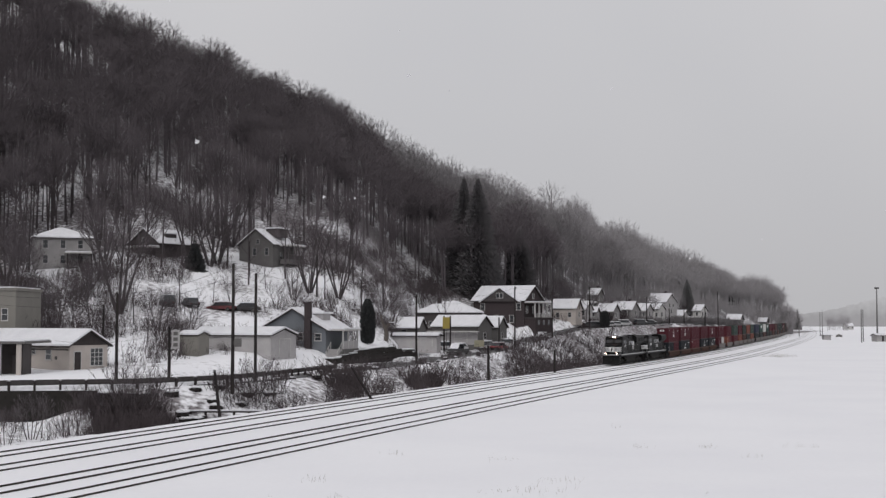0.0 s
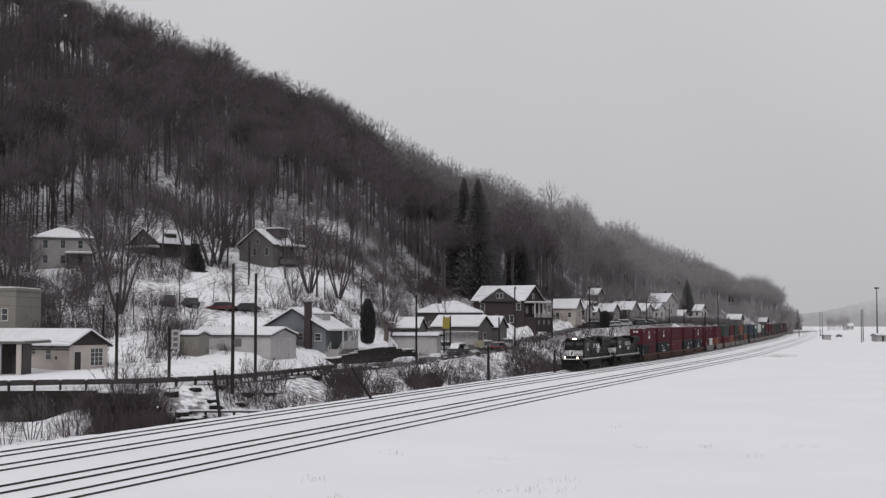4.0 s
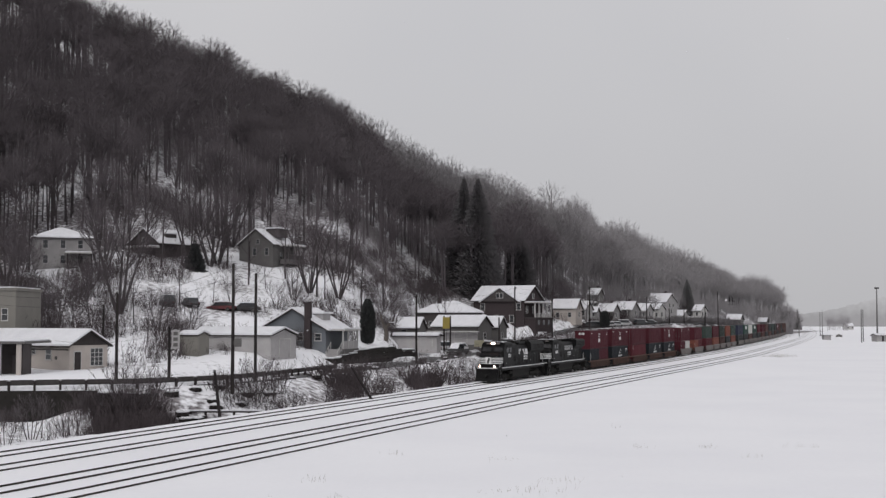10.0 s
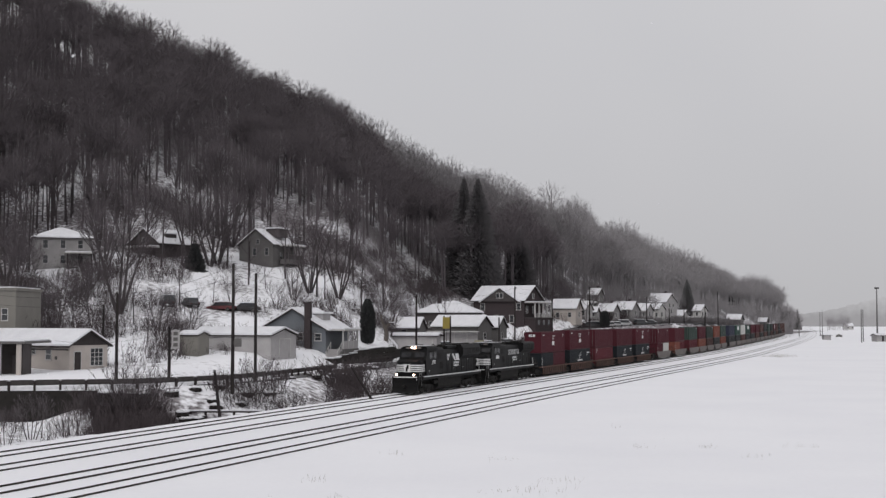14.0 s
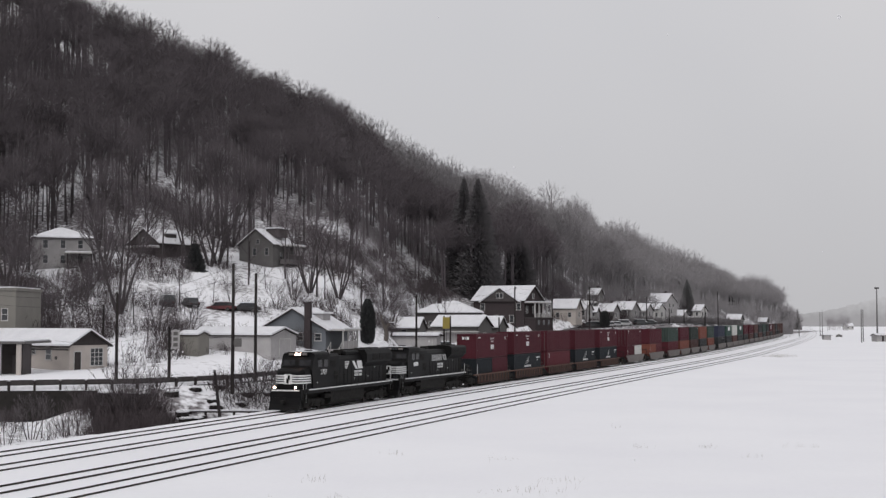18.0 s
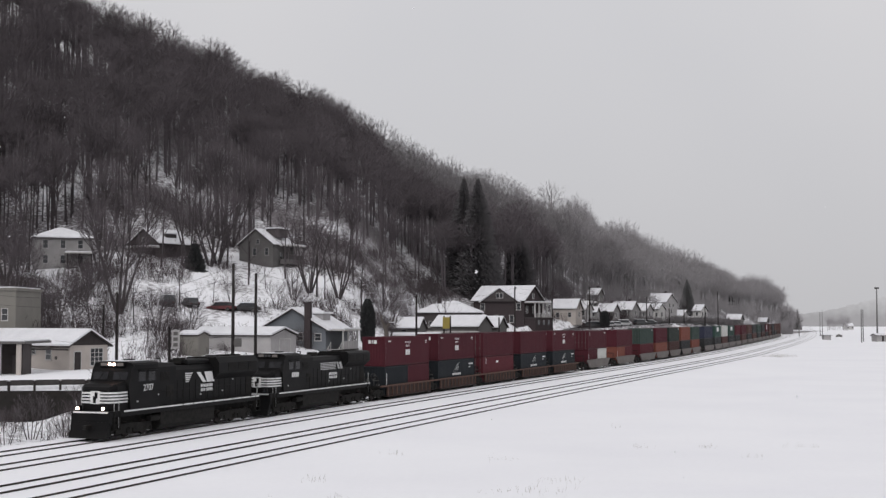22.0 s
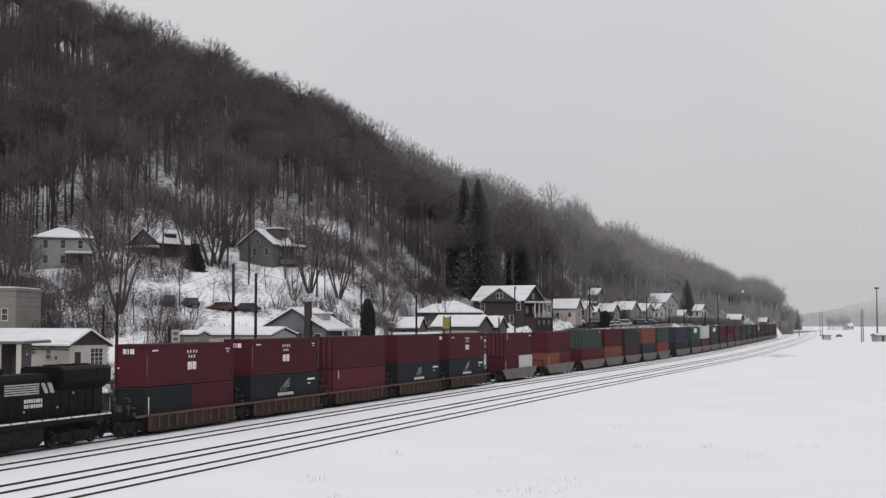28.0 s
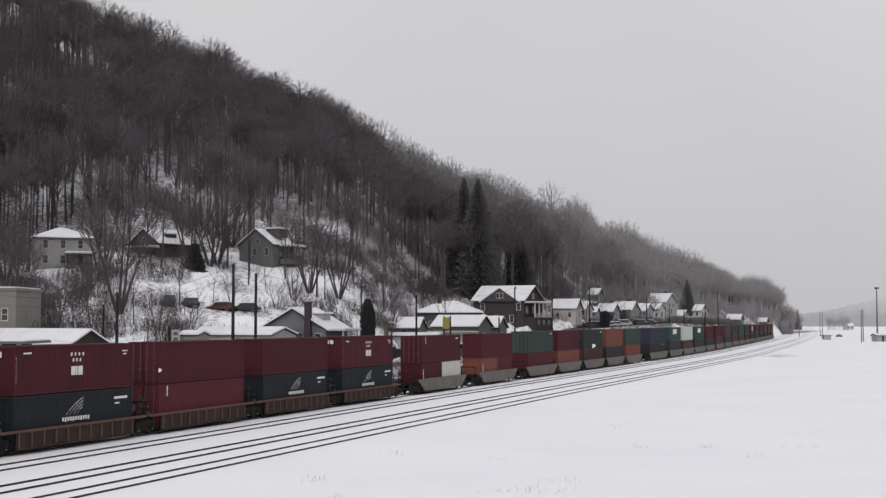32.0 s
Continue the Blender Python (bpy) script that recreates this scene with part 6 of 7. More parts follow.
# the street beyond
FAR = [("frame_house", 1003, 352, -22, 6.6, 6.0, 3.2, 2.2, CREAM, "cream house with snowy gabled roof", 0, 0),
       ("frame_house", 1054, 408, -35, 3.4, 4.0, 4.8, 1.7, GREYS, "tall narrow house above the street", 1, 1),
       ("frame_house", 1032, 366, -35, 3.6, 4, 2.6, 1.9, PALE, "pale cottage with snowy roof", 1, 0),
       ("frame_house", 1047, 372, -20, 3.4, 4, 2.0, 1.3, WEATHERED, "small grey cottage by the street", 0, 0),
       ("frame_house", 1076, 386, -30, 5, 5, 2.6, 2.0, WEATHERED, "grey frame house with snowy roof", 1, 1),
       ("frame_house", 1106, 416, -32, 7, 6, 2.4, 2.4, WEATHERED, "weathered frame house with snowy roof", 1, 1),
       ("frame_house", 1138, 434, -35, 4.6, 4.6, 2.8, 1.9, PALE, "pale house with snowy roof", 1, 0),
       ("frame_house", 1170, 466, -40, 8, 7.4, 4.8, 2.8, PALE, "large pale house with snowy gabled roof", 1, 1),
       ("frame_house", 1163, 446, -42, 3.4, 3.8, 3.4, 1.6, TRIM, "small white house in the street", 0, 0),
       ("frame_house", 1204, 470, -35, 4, 4.4, 2.8, 1.6, PALE, "pale house with snowy roof", 1, 0),
       ("frame_house", 1238, 496, -42, 3.6, 4.2, 5.0, 1.9, TRIM, "narrow white house far along the street", 1, 0),
       ("frame_house", 1350, 668, -30, 4, 4, 2.2, 1.8, GREYS, "far house with a white roof among trees", 0, 0),
       ("frame_house", 1300, 575, -30, 6, 5, 2.2, 2.0, GREYS, "grey house among far trees", 0, 0)]
for nm, b, y, yaw, w, d, h, rise, mat, lab, veranda, stack in FAR:
    t = gable_house(nm, spot(b, y), y, None, yaw, w, d, h, rise, mat, lab, windows=[("-y", -w / 4, 0.9, 0.8, 1.2), ("-y", w / 4, 0.9, 0.8, 1.2), ("+x", 0, 0.9, 0.9, 1.3)] + ([("+x", -1.2, 3.1, 0.8, 1.2), ("+x", 1.2, 3.1, 0.8, 1.2), ("-y", 0, 3.1, 0.8, 1.2)] if h > 4 else []), chimney=(w * 0.2, 0.3, h, 0.6) if stack else None)
    if veranda:
        porch(t, -w * 0.4, w * 0.45, -d / 2 - 1.9, -d / 2, 0.3, 2.3, [(w * q, -d / 2 - 1.75) for q in (-0.36, 0.02, 0.4)], PALE)


# ---- poles, rails, walls along the road ----
# far poles and masts coloured paler than timber, standing for haze
FAR_POLE = material("hazed_pole", (0.11, 0.107, 0.107), 0.9, second=(0.16, 0.158, 0.158), fine=25)


def utility_pole(b, y, height, base=None, arms=1, r=0.16, lean=(0, 0), mat=None):
    x = spot(b, y)
    z = ground(x, y) if base is None else base
    t = thing("utility_pole", pose(x, y, z - 0.3, lean[0], lean[1], 0), "weathered dark wooden utility pole", "pole", "poles along the road")
    part("shaft", Form().tube([(0, 0, 0), (0, 0, height + 0.3)], [r, r * 0.72], 10), mat or POLE, t)
    for k in range(arms):
        z1 = height - 0.1 - 0.9 * k
        part("crossarm", Form().box(-0.06, 0.06, -1.1, 1.1, z1, z1 + 0.12, 0.01), POLE, t, at=pose(0.2, 0, 0))
        for u in (-0.95, -0.4, 0.4, 0.95):
            part("insulator", cached("insulator", lambda: Form().tube([(0, 0, 0), (0, 0, 0.06), (0, 0, 0.14)], [0.03, 0.055, 0.03], 8).mesh("insulator", GREYS)), GREYS, t, at=pose(0.2, u, z1 + 0.12))
    return t


POLES = [(413, 118, 11.3, 1.4, 0), (453, 131, 10.3, 2.0, 0), (208, 126, 8.6, 1.7, 0), (301, 132, 4.8, 2.2, 0), (737, 187, 9.6, 1.6, 0), (911, 254, 12.2, 1.9, 1), (977, 288, 9.2, 2.9, 0), (1043, 335, 13.2, 2.9, 1), (1144, 405, 11, 3.8, 1), (1127, 440, 8, 4, 0), (1210, 450, 8.5, 4, 0), (1247, 470, 9, 4, 0), (1270, 480, 14, 4, 0), (1184, 430, 7.5, 4, 0), (184, 170, 6, 3.6, 0), (51, 232, 10, 15.0, 0), (786, 232, 6.2, 2.2, 0), (797, 225, 6.4, 2.0, 0), (883, 262, 6.0, 2.2, 0), (441, 240, 6, 16, 0), (561, 232, 7, 12, 0)]
for b, y, h, z, arms in POLES:
    utility_pole(b, y, h, z, arms, 0.17 if y < 300 else 0.2)
box = thing("meter_cabinet", pose(spot(413, 118) + 0.32, 117.9, 5.3), "small dark metal cabinet fixed to a pole", "cabinet")
part("case", Form().box(-0.16, 0.45, -0.2, 0.2, 0, 0.75, 0.03), GREYS, box)
part("bracket", Form().box(-0.32, -0.16, -0.05, 0.05, 0.2, 0.5), GUARD, box)
utility_pole(395, 107, 4.9, -1.2, 0, 0.15, (0, -7))
utility_pole(667, 131, 4.4, -0.6, 0, 0.15, (0, -32))
utility_pole(864, 171, 4.6, -0.2, 0, 0.2)
utility_pole(981, 198, 3.4, -0.2, 0, 0.2)


def guard_rail():
    line = [p for p in road_line(-4.0) if -0.42 < p[0] / p[1] < -0.075]
    t = thing("guard_rail", pose(0, 0, 0), "grey corrugated steel guard rail with wooden posts", "guard rail", kind="structure")
    post = Form().box(-0.1, 0.1, -0.1, 0.1, -0.8, 0.75, 0.01).mesh("post", POLE)
    cap = Form().box(-0.1, 0.1, -0.12, 0.12, 0.752, 0.82, 0.02).mesh("snow_cap", ROOF_SNOW)
    prev, gone = None, 0.0
    for i in range(len(line) - 1):
        (x0, y0, z0), (x1, y1, z1) = line[i], line[i + 1]
        L, h = math.hypot(x1 - x0, y1 - y0), math.degrees(math.atan2(y1 - y0, x1 - x0))
        fm = Form().prism([(-0.02, 0.36), (0.06, 0.4), (0.06, 0.52), (0.0, 0.59), (0.06, 0.66), (0.06, 0.79), (-0.02, 0.84), (-0.05, 0.6)][::-1], 0, L)
        part("beam", fm, GUARD, t, at=pose(x0, y0, z0, 0, 0, h))
        gone += L
        if gone > 1.85:
            gone = 0
            p = part("post", post, WOOD, t, at=pose(x0, y0 - 0.12, z0, 0, 0, h))
            part("snow_cap", cap, ROOF_SNOW, p)


guard_rail()


def snow_berm(shift, lo, hi, high):
    """A ridge of ploughed snow along the road's edge."""
    line = road_line(shift, lo, hi, 220)
    v, f = [], []
    for i, (x, y, z) in enumerate(line):
        a, b = line[max(i - 1, 0)], line[min(i + 1, len(line) - 1)]
        d = math.hypot(b[0] - a[0], b[1] - a[1])
        nx, ny = (b[1] - a[1]) / d, -(b[0] - a[0]) / d
        g = high * (0.8 + 0.5 * noise.noise((x * 0.35, y * 0.35, 2.0))) * ease(0, 8, min(i, len(line) - 1 - i))
        for o, h in ((-0.8, -0.3), (-0.55, 0.45 * g), (-0.15, 0.95 * g), (0.15, g), (0.5, 0.6 * g), (0.85, -0.3)):
            v.append((x + nx * o, y + ny * o, z + h))
    for i in range(len(line) - 1):
        for j in range(5):
            f.append((6 * i + j, 6 * i + j + 1, 6 * i + j + 7, 6 * i + j + 6))
    me = bpy.data.meshes.new("snow_berm")
    me.from_pydata(v, [], f)
    me.materials.append(SNOW)
    me.shade_smooth()
    me.update()
    solid("snow_berm", me, SNOW, "ridge of ploughed snow along the road edge", "snow bank", kind="structure")


snow_berm(-3.0, -0.5, -0.12, 0.42)
snow_berm(3.4, -0.5, -0.05, 0.3)

wall_t = thing("retaining_wall", pose(0, 0, 0), "dark stained retaining wall below the road", "wall", kind="structure")
rnd = random.Random(8)
part("backing", Form().box(0, 21.2, 0.12, 0.5, -1.2, 1.72), DARK_WALL, wall_t, at=pose(-51, 110.55, 0, 0, 0, 3.4))
stone = [Form().box(-0.512, 0.512, -0.2, 0.2, -0.216, 0.216, 0.004).mesh("stone", DARK_WALL) for _ in range(1)][0]
for r in range(6):
    for k in range(23):
        u = k + (0.5 if r % 2 else 0) + rnd.uniform(-0.01, 0.01)
        if u > 21.6 - 0.15 * r:
            continue
        part("stone", stone, DARK_WALL, wall_t, at=pose(-50.5 + 1.02 * u, 110.6 + 0.1 * u * 0.6 + rnd.uniform(-0.015, 0.015), -0.62 + 0.43 * r, 0, 0, 3.4))

for k in range(20):
    u = k / 19
    y = 113.4 + 5.4 * u
    x = spot(172 + 156 * u, y)
    q = 0.5 + 0.12 * math.sin(k * 2.1)
    if k in (8, 9) or k > 11:
        continue
    part("stone", Form().box(-q, q, -0.3, 0.3, -0.45, 0.3, 0.05), DARK_WALL, wall_t, at=pose(x, y, 1.16 - 0.42 * u + rnd.uniform(-0.12, 0.06), rnd.uniform(-6, 6), rnd.uniform(-6, 6), 33 + rnd.uniform(-12, 12)))
    if k % 4 != 1:
        part("snow_cap", Form().box(-q * 0.95, q * 0.95, -0.3, 0.9, 0.3, 0.44, 0.06), ROOF_SNOW, wall_t, at=pose(x, y, 1.14 - 0.42 * u, 0, 0, 33))

terrace = thing("terrace_wall", pose(0, 0, 0), "dark dry-stone terrace wall topped with snow", "wall", kind="structure")
rocks = [Form().box(-0.45 * q, 0.45 * q, -0.35, 0.35, -0.26 * q, 0.24, 0.09).mesh("stone", DARK_WALL) for q in (0.7, 1.0, 1.35)]
slope_a, slope_b = Vector((spot(596, 177), 177, 1.7)), Vector((spot(736, 207), 207, 2.3))
run_ab = (slope_b - slope_a).length
turn_ab = math.degrees(math.atan2(slope_b.y - slope_a.y, slope_b.x - slope_a.x))
face = [Form().box(-0.48 * q, 0.48 * q, -0.16, 0.16, -0.2, 0.2, 0.04).mesh("stone", DARK_WALL) for q in (0.8, 1.0, 1.2)]
for r in range(5):
    for k in range(int(run_ab / 0.9)):
        u = (k + 0.5 * (r % 2) + 0.3) * 0.9 / run_ab
        top = 0.8 + 0.8 * ease(0, 0.5, u) - 1.2 * ease(0.6, 1, u)
        if 0.38 * r + 0.1 > top:
            continue
        p = slope_a.lerp(slope_b, u)
        part("stone", rnd.choice(face), DARK_WALL, terrace, at=pose(p.x - 0.14 * r, p.y + 0.22 * r, p.z + 0.2 + 0.38 * r + rnd.uniform(-0.03, 0.03), -22 + rnd.uniform(-4, 4), rnd.uniform(-4, 4), turn_ab + rnd.uniform(-4, 4)))
for k in range(14):
    u = (k + 0.5) / 14
    p = slope_a.lerp(slope_b, u)
    top = 0.8 + 0.8 * ease(0, 0.5, u) - 1.2 * ease(0.6, 1, u)
    q = run_ab / 28 + 0.1
    part("backing", Form().prism([(0, -0.6), (1.6, -0.6), (1.6, top), (0.45 * top, top)], -q, q), DARK_WALL, terrace, at=pose(p.x, p.y, p.z, 0, 0, turn_ab))
    part("coping_snow", Form().box(-q, q, 0.45 * top, 2.6, top, top + 0.16, 0.06), ROOF_SNOW, terrace, at=pose(p.x, p.y, p.z, 0, 0, turn_ab))

for k in range(40):
    u, r = rnd.random(), rnd.uniform(0.1, 1.2)
    p = slope_a.lerp(slope_b, u)
    if r < 0.75 + 0.8 * ease(0, 0.5, u) - 1.2 * ease(0.6, 1, u):
        q = rnd.uniform(0.08, 0.22)
        part("snow_patch", Form().box(-q * 1.6, q * 1.6, -0.13, 0.13, -0.05, 0.06, 0.04), ROOF_SNOW, terrace, at=pose(p.x - 0.37 * r, p.y + 0.58 * r - 0.14, p.z + r, 20, 0, turn_ab))

fence = thing("timber_railing", pose(-24.6, 117.2, -1.56, 0, 0, 0.5), "low snow-topped timber railing beside the track", "railing")
for u in (0.2, 1.2, 2.4, 3.7, 4.9, 6.2, 7.5, 8.7):
    part("post", Form().box(u - 0.1, u + 0.1, -0.1, 0.1, -0.6, 1.1, 0.01), POLE, fence)
part("rail", Form().box(0, 8.9, -0.1, 0.1, 1.1, 1.22, 0.02), POLE, fence)
part("rail_snow", Form().box(0, 8.9, -0.11, 0.09, 1.224, 1.36, 0.04), ROOF_SNOW, fence)
part("rail", Form().box(0.3, 5.2, -0.06, 0.06, 0.2, 0.32, 0.02), POLE, fence)


# ---- vehicles ----
def car(b, y, yaw, kind, mat, label, z=None):
    x = spot(b, y)
    t = thing("parked_car" if kind != "truck" else "pickup_truck", pose(x, y, ground(x, y) if z is None else z, 0, 0, yaw), label, "car" if kind != "truck" else "truck", "vehicles by the road")
    L = {"car": 4.4, "suv": 4.6, "truck": 5.4}[kind] / 2
    top = {"car": 1.42, "suv": 1.75, "truck": 1.85}[kind]
    belt = {"car": 0.9, "suv": 1.05, "truck": 1.1}[kind]
    body = Form().prism_y([(-L, 0.4), (L - 0.1, 0.4), (L, 0.65), (L - 0.15, belt - 0.12), (L - 1.1, belt), (-L + 0.1, belt), (-L, belt - 0.2)][::-1], -0.88, 0.88)
    part("body", body, mat, t)
    c0, c1 = {"car": (-1.5, 0.9), "suv": (-2.1, 1.0), "truck": (-0.5, 1.3)}[kind]
    part("cabin", Form().prism_y([(c0 - 0.3, belt), (c1 + 0.45, belt), (c1 - 0.15, top), (c0 + 0.15, top)][::-1], -0.78, 0.78), GLASS, t)
    part("roof", Form().box(c0 + 0.1, c1 - 0.1, -0.76, 0.76, top, top + 0.05, 0.02), mat, t)
    part("roof_snow", Form().box(c0 + 0.12, c1 - 0.12, -0.72, 0.72, top + 0.054, top + 0.2, 0.06), ROOF_SNOW, t, "snow on the roof")
    part("bonnet_snow", Form().box(c1 + 0.5, L - 0.2, -0.78, 0.78, belt + 0.004, belt + 0.13, 0.05), ROOF_SNOW, t, "snow on the bonnet")
    if c0 + L > 0.9:
        part("rear_snow", Form().box(-L + 0.1, c0 - 0.32, -0.78, 0.78, belt + 0.004, belt + 0.13, 0.05), ROOF_SNOW, t, "snow on the boot")
    part("windscreen_snow", Form().prism_y([(c1 + 0.46, belt + 0.02), (c1 + 0.6, belt + 0.14), (c1 - 0.08, top + 0.1), (c1 - 0.14, top + 0.01)], -0.74, 0.74), ROOF_SNOW, t, "snow on the windscreen")
    tyre = cached("tyre", lambda: Form().tube([(0, -0.1, 0), (0, 0.1, 0)], 0.33, 14).mesh("tyre", TYRE))
    hub = cached("hub", lambda: Form().tube([(0, -0.115, 0), (0, 0.115, 0)], 0.19, 10).mesh("rim", GALV))
    for sx in (-1, 1):
        for sy in (-1, 1):
            w = part("wheel", tyre, TYRE, t, at=pose(sx * (L - 0.85), sy * 0.8, 0.33))
            part("rim", hub, GALV, w)
        part("lamp", Form().box(-0.03, 0.03, -0.16, 0.16, -0.07, 0.07, 0.01), DULL_WHITE if sx > 0 else REDC, t, at=pose(sx * (L - 0.02), 0.6, 0.68))
        part("lamp", Form().box(-0.03, 0.03, -0.16, 0.16, -0.07, 0.07, 0.01), DULL_WHITE if sx > 0 else REDC, t, at=pose(sx * (L - 0.02), -0.6, 0.68))
        part("bumper", Form().box(-0.08, 0.08, -0.86, 0.86, 0.42, 0.56, 0.02), UNDER, t, at=pose(sx * L, 0, 0))
    return t


SILVER = paint("silver_car_paint", (0.45, 0.45, 0.46), rough=0.35)
DKCAR = paint("dark_car_paint", (0.05, 0.052, 0.055), rough=0.35)
RED = paint("red_car_paint", (0.22, 0.045, 0.05), rough=0.4)
OLDRED = paint("dull_red_paint", (0.13, 0.035, 0.04), rough=0.7)
car(811, 224, 246, "truck", DKCAR, "dark pickup truck with snow on its bonnet")
car(883, 250, 62, "car", RED, "red car parked on the forecourt")
car(861, 252, 66, "suv", SILVER, "silver wagon parked on the forecourt")
car(897, 262, 68, "truck", SILVER, "light pickup truck parked on the forecourt")
car(787, 250, 60, "suv", SILVER, "silver wagon under snow by the shop")
car(815, 250, 70, "car", SILVER, "snow-covered car by the shop")
car(959, 296, 252, "car", SILVER, "silver car parked beside the road")
car(722, 212, 60, "car", SILVER, "snow-covered car beside the road")
for b, y, yaw, kind, mat, lab in ((392, 205.8, 170, "car", OLDRED, "old red car half buried in snow"), (436, 207, 175, "car", DKCAR, "old dark car half buried in snow"),
                                  (296, 204, 112, "suv", DKCAR, "dark van under snow on the slope"), (337, 205.3, 120, "car", DKCAR, "dark wagon under snow on the slope")):
    car(b, y, yaw, kind, mat, lab, ground(spot(b, y), y) - 0.25)
for b, y, yaw, kind, mat, lab in ((1052, 346, 30, "suv", DKCAR, "dark wagon parked by the street"), (1063, 352, 32, "car", DKCAR, "dark car parked by the street"), (1078, 362, 35, "car", SILVER, "car under thick snow by the street"),
                                  (1090, 368, 40, "car", SILVER, "car under thick snow by the street"), (1105, 378, 40, "suv", SILVER, "snow-covered wagon by the street"), (1133, 398, 35, "suv", DKCAR, "dark wagon parked by the street"),
                                  (1150, 412, 35, "car", DKCAR, "dark car under snow far along the street")):
    car(b, y, yaw, kind, mat, lab)

sign = thing("shop_sign", pose(spot(790, 231), 231, 2.2), "faded yellow shop sign on a tall post", "sign")
part("board", Form().box(-0.65, 0.65, -0.06, 0.06, 4.0, 6.0, 0.03), YELLOW, sign)
part("post", Form().box(-0.06, 0.06, -0.05, 0.05, -0.4, 4.0), GALV, sign)
sign = thing("sign_board", pose(spot(848, 244), 244, 2.1), "faded low sign board on two posts", "sign")
part("board", Form().box(-0.9, 0.9, -0.05, 0.05, 0.7, 1.9, 0.02), paint("faded_sign_paint", (0.3, 0.28, 0.2)), sign)
for u in (-0.8, 0.8):
    part("post", Form().box(u - 0.05, u + 0.05, -0.05, 0.05, -0.4, 0.7), WOOD, sign)
sign = thing("hanging_sign", pose(spot(312, 131.6), 131.6, 2.2), "tall white roadside sign with faded letters", "sign")
part("board", Form().box(-0.4, 0.4, -0.05, 0.05, 2.6, 4.5, 0.03), PALE, sign)
for k in range(3):
    part("lettering", Form().box(-0.22, 0.22, -0.058, -0.051, 2.85 + 0.55 * k, 3.2 + 0.55 * k), GREYS, sign)

# ---- far end of the valley ----
rnd = random.Random(3)
v, f = [], []
N = 160
for i in range(N + 1):
    b = 1330 + 420 * i / N
    x = spot(b, 1700)
    top = 7.65 + (float(np.interp(b, [1330, 1420, 1470, 1568, 1750], [560, 556, 549, 524, 500])) - 567) * -1700 / 2344 + 3.0 * noise.noise((i * 0.22, 0, 0)) + 2.2 * noise.noise((i * 0.9, 3, 0))
    v += [(x, 1700, -8), (x, 1700, top), (x * 1.02, 1760, -8)]
for i in range(N):
    k = 3 * i
    f += [(k, k + 3, k + 4, k + 1), (k + 1, k + 4, k + 5, k + 2)]
me = bpy.data.meshes.new("backdrop")
me.from_pydata(v, [], f)
me.update()
# the far hill glows by itself; mist is painted as an upward-paling gradient
MIST_GLOW = glow("hill_mist_glow", (0.46, 0.455, 0.47), 1.0)
_n, _l = MIST_GLOW.node_tree.nodes, MIST_GLOW.node_tree.links
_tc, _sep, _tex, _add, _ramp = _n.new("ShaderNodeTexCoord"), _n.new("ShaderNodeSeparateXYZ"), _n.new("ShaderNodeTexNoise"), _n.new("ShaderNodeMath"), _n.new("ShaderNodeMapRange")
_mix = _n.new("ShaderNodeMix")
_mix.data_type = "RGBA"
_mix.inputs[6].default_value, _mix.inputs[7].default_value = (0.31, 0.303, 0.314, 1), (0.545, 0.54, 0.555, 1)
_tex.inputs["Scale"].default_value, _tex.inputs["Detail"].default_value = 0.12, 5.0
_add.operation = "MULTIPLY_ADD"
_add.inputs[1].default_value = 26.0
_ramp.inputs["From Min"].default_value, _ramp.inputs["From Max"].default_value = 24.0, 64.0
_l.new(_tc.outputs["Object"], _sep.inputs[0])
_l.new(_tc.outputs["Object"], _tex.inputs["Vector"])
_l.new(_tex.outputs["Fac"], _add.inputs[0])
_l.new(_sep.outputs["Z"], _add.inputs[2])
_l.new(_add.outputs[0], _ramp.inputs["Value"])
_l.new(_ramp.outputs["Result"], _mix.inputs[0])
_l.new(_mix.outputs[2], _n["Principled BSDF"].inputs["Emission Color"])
me.materials.append(MIST_GLOW)
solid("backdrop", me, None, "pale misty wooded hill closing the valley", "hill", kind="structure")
for b, y, h in ((1523, 470, 12), (1450, 640, 12), (1454, 660, 13), (1526, 500, 12)):
    utility_pole(b, y, h, -0.4, 0, 0.2, mat=FAR_POLE)
tower = thing("lamp_tower", pose(spot(1551, 520), 520, -0.4), "tall slim yard lighting mast", "lamp mast")
part("mast", Form().tube([(0, 0, 0), (0, 0, 21)], [0.38, 0.2], 8), FAR_POLE, tower)
part("lamp_bar", Form().box(-0.9, 0.9, -0.15, 0.15, 20.3, 20.5, 0.03), FAR_POLE, tower)
for u in (-0.7, -0.25, 0.25, 0.7):
    part("floodlight", Form().box(u - 0.18, u + 0.18, -0.25, 0.2, 20.5, 21.0, 0.04), FAR_POLE, tower)
hut = gable_house("equipment_hut", spot(1556, 500), 500, -0.3, 10, 5, 4, 2.2, 0.5, PALE, "pale trackside equipment hut", "hut", doors=[("-y", 0, 0.05, 0.9, 2.0)])
gable_house("far_house", spot(1500, 1150), 1150, -0.3, 15, 7, 6, 3.0, 2.4, TRIM, "pale far house with a white roof in the mist", windows=[("-y", -2, 1, 1, 1.3), ("-y", 2, 1, 1, 1.3)])
hut2 = gable_house("equipment_cabinet", spot(1461, 540), 540, -0.3, 10, 3.0, 2, 1.8, 0.3, PALE, "pale trackside equipment cabinet", "cabinet")


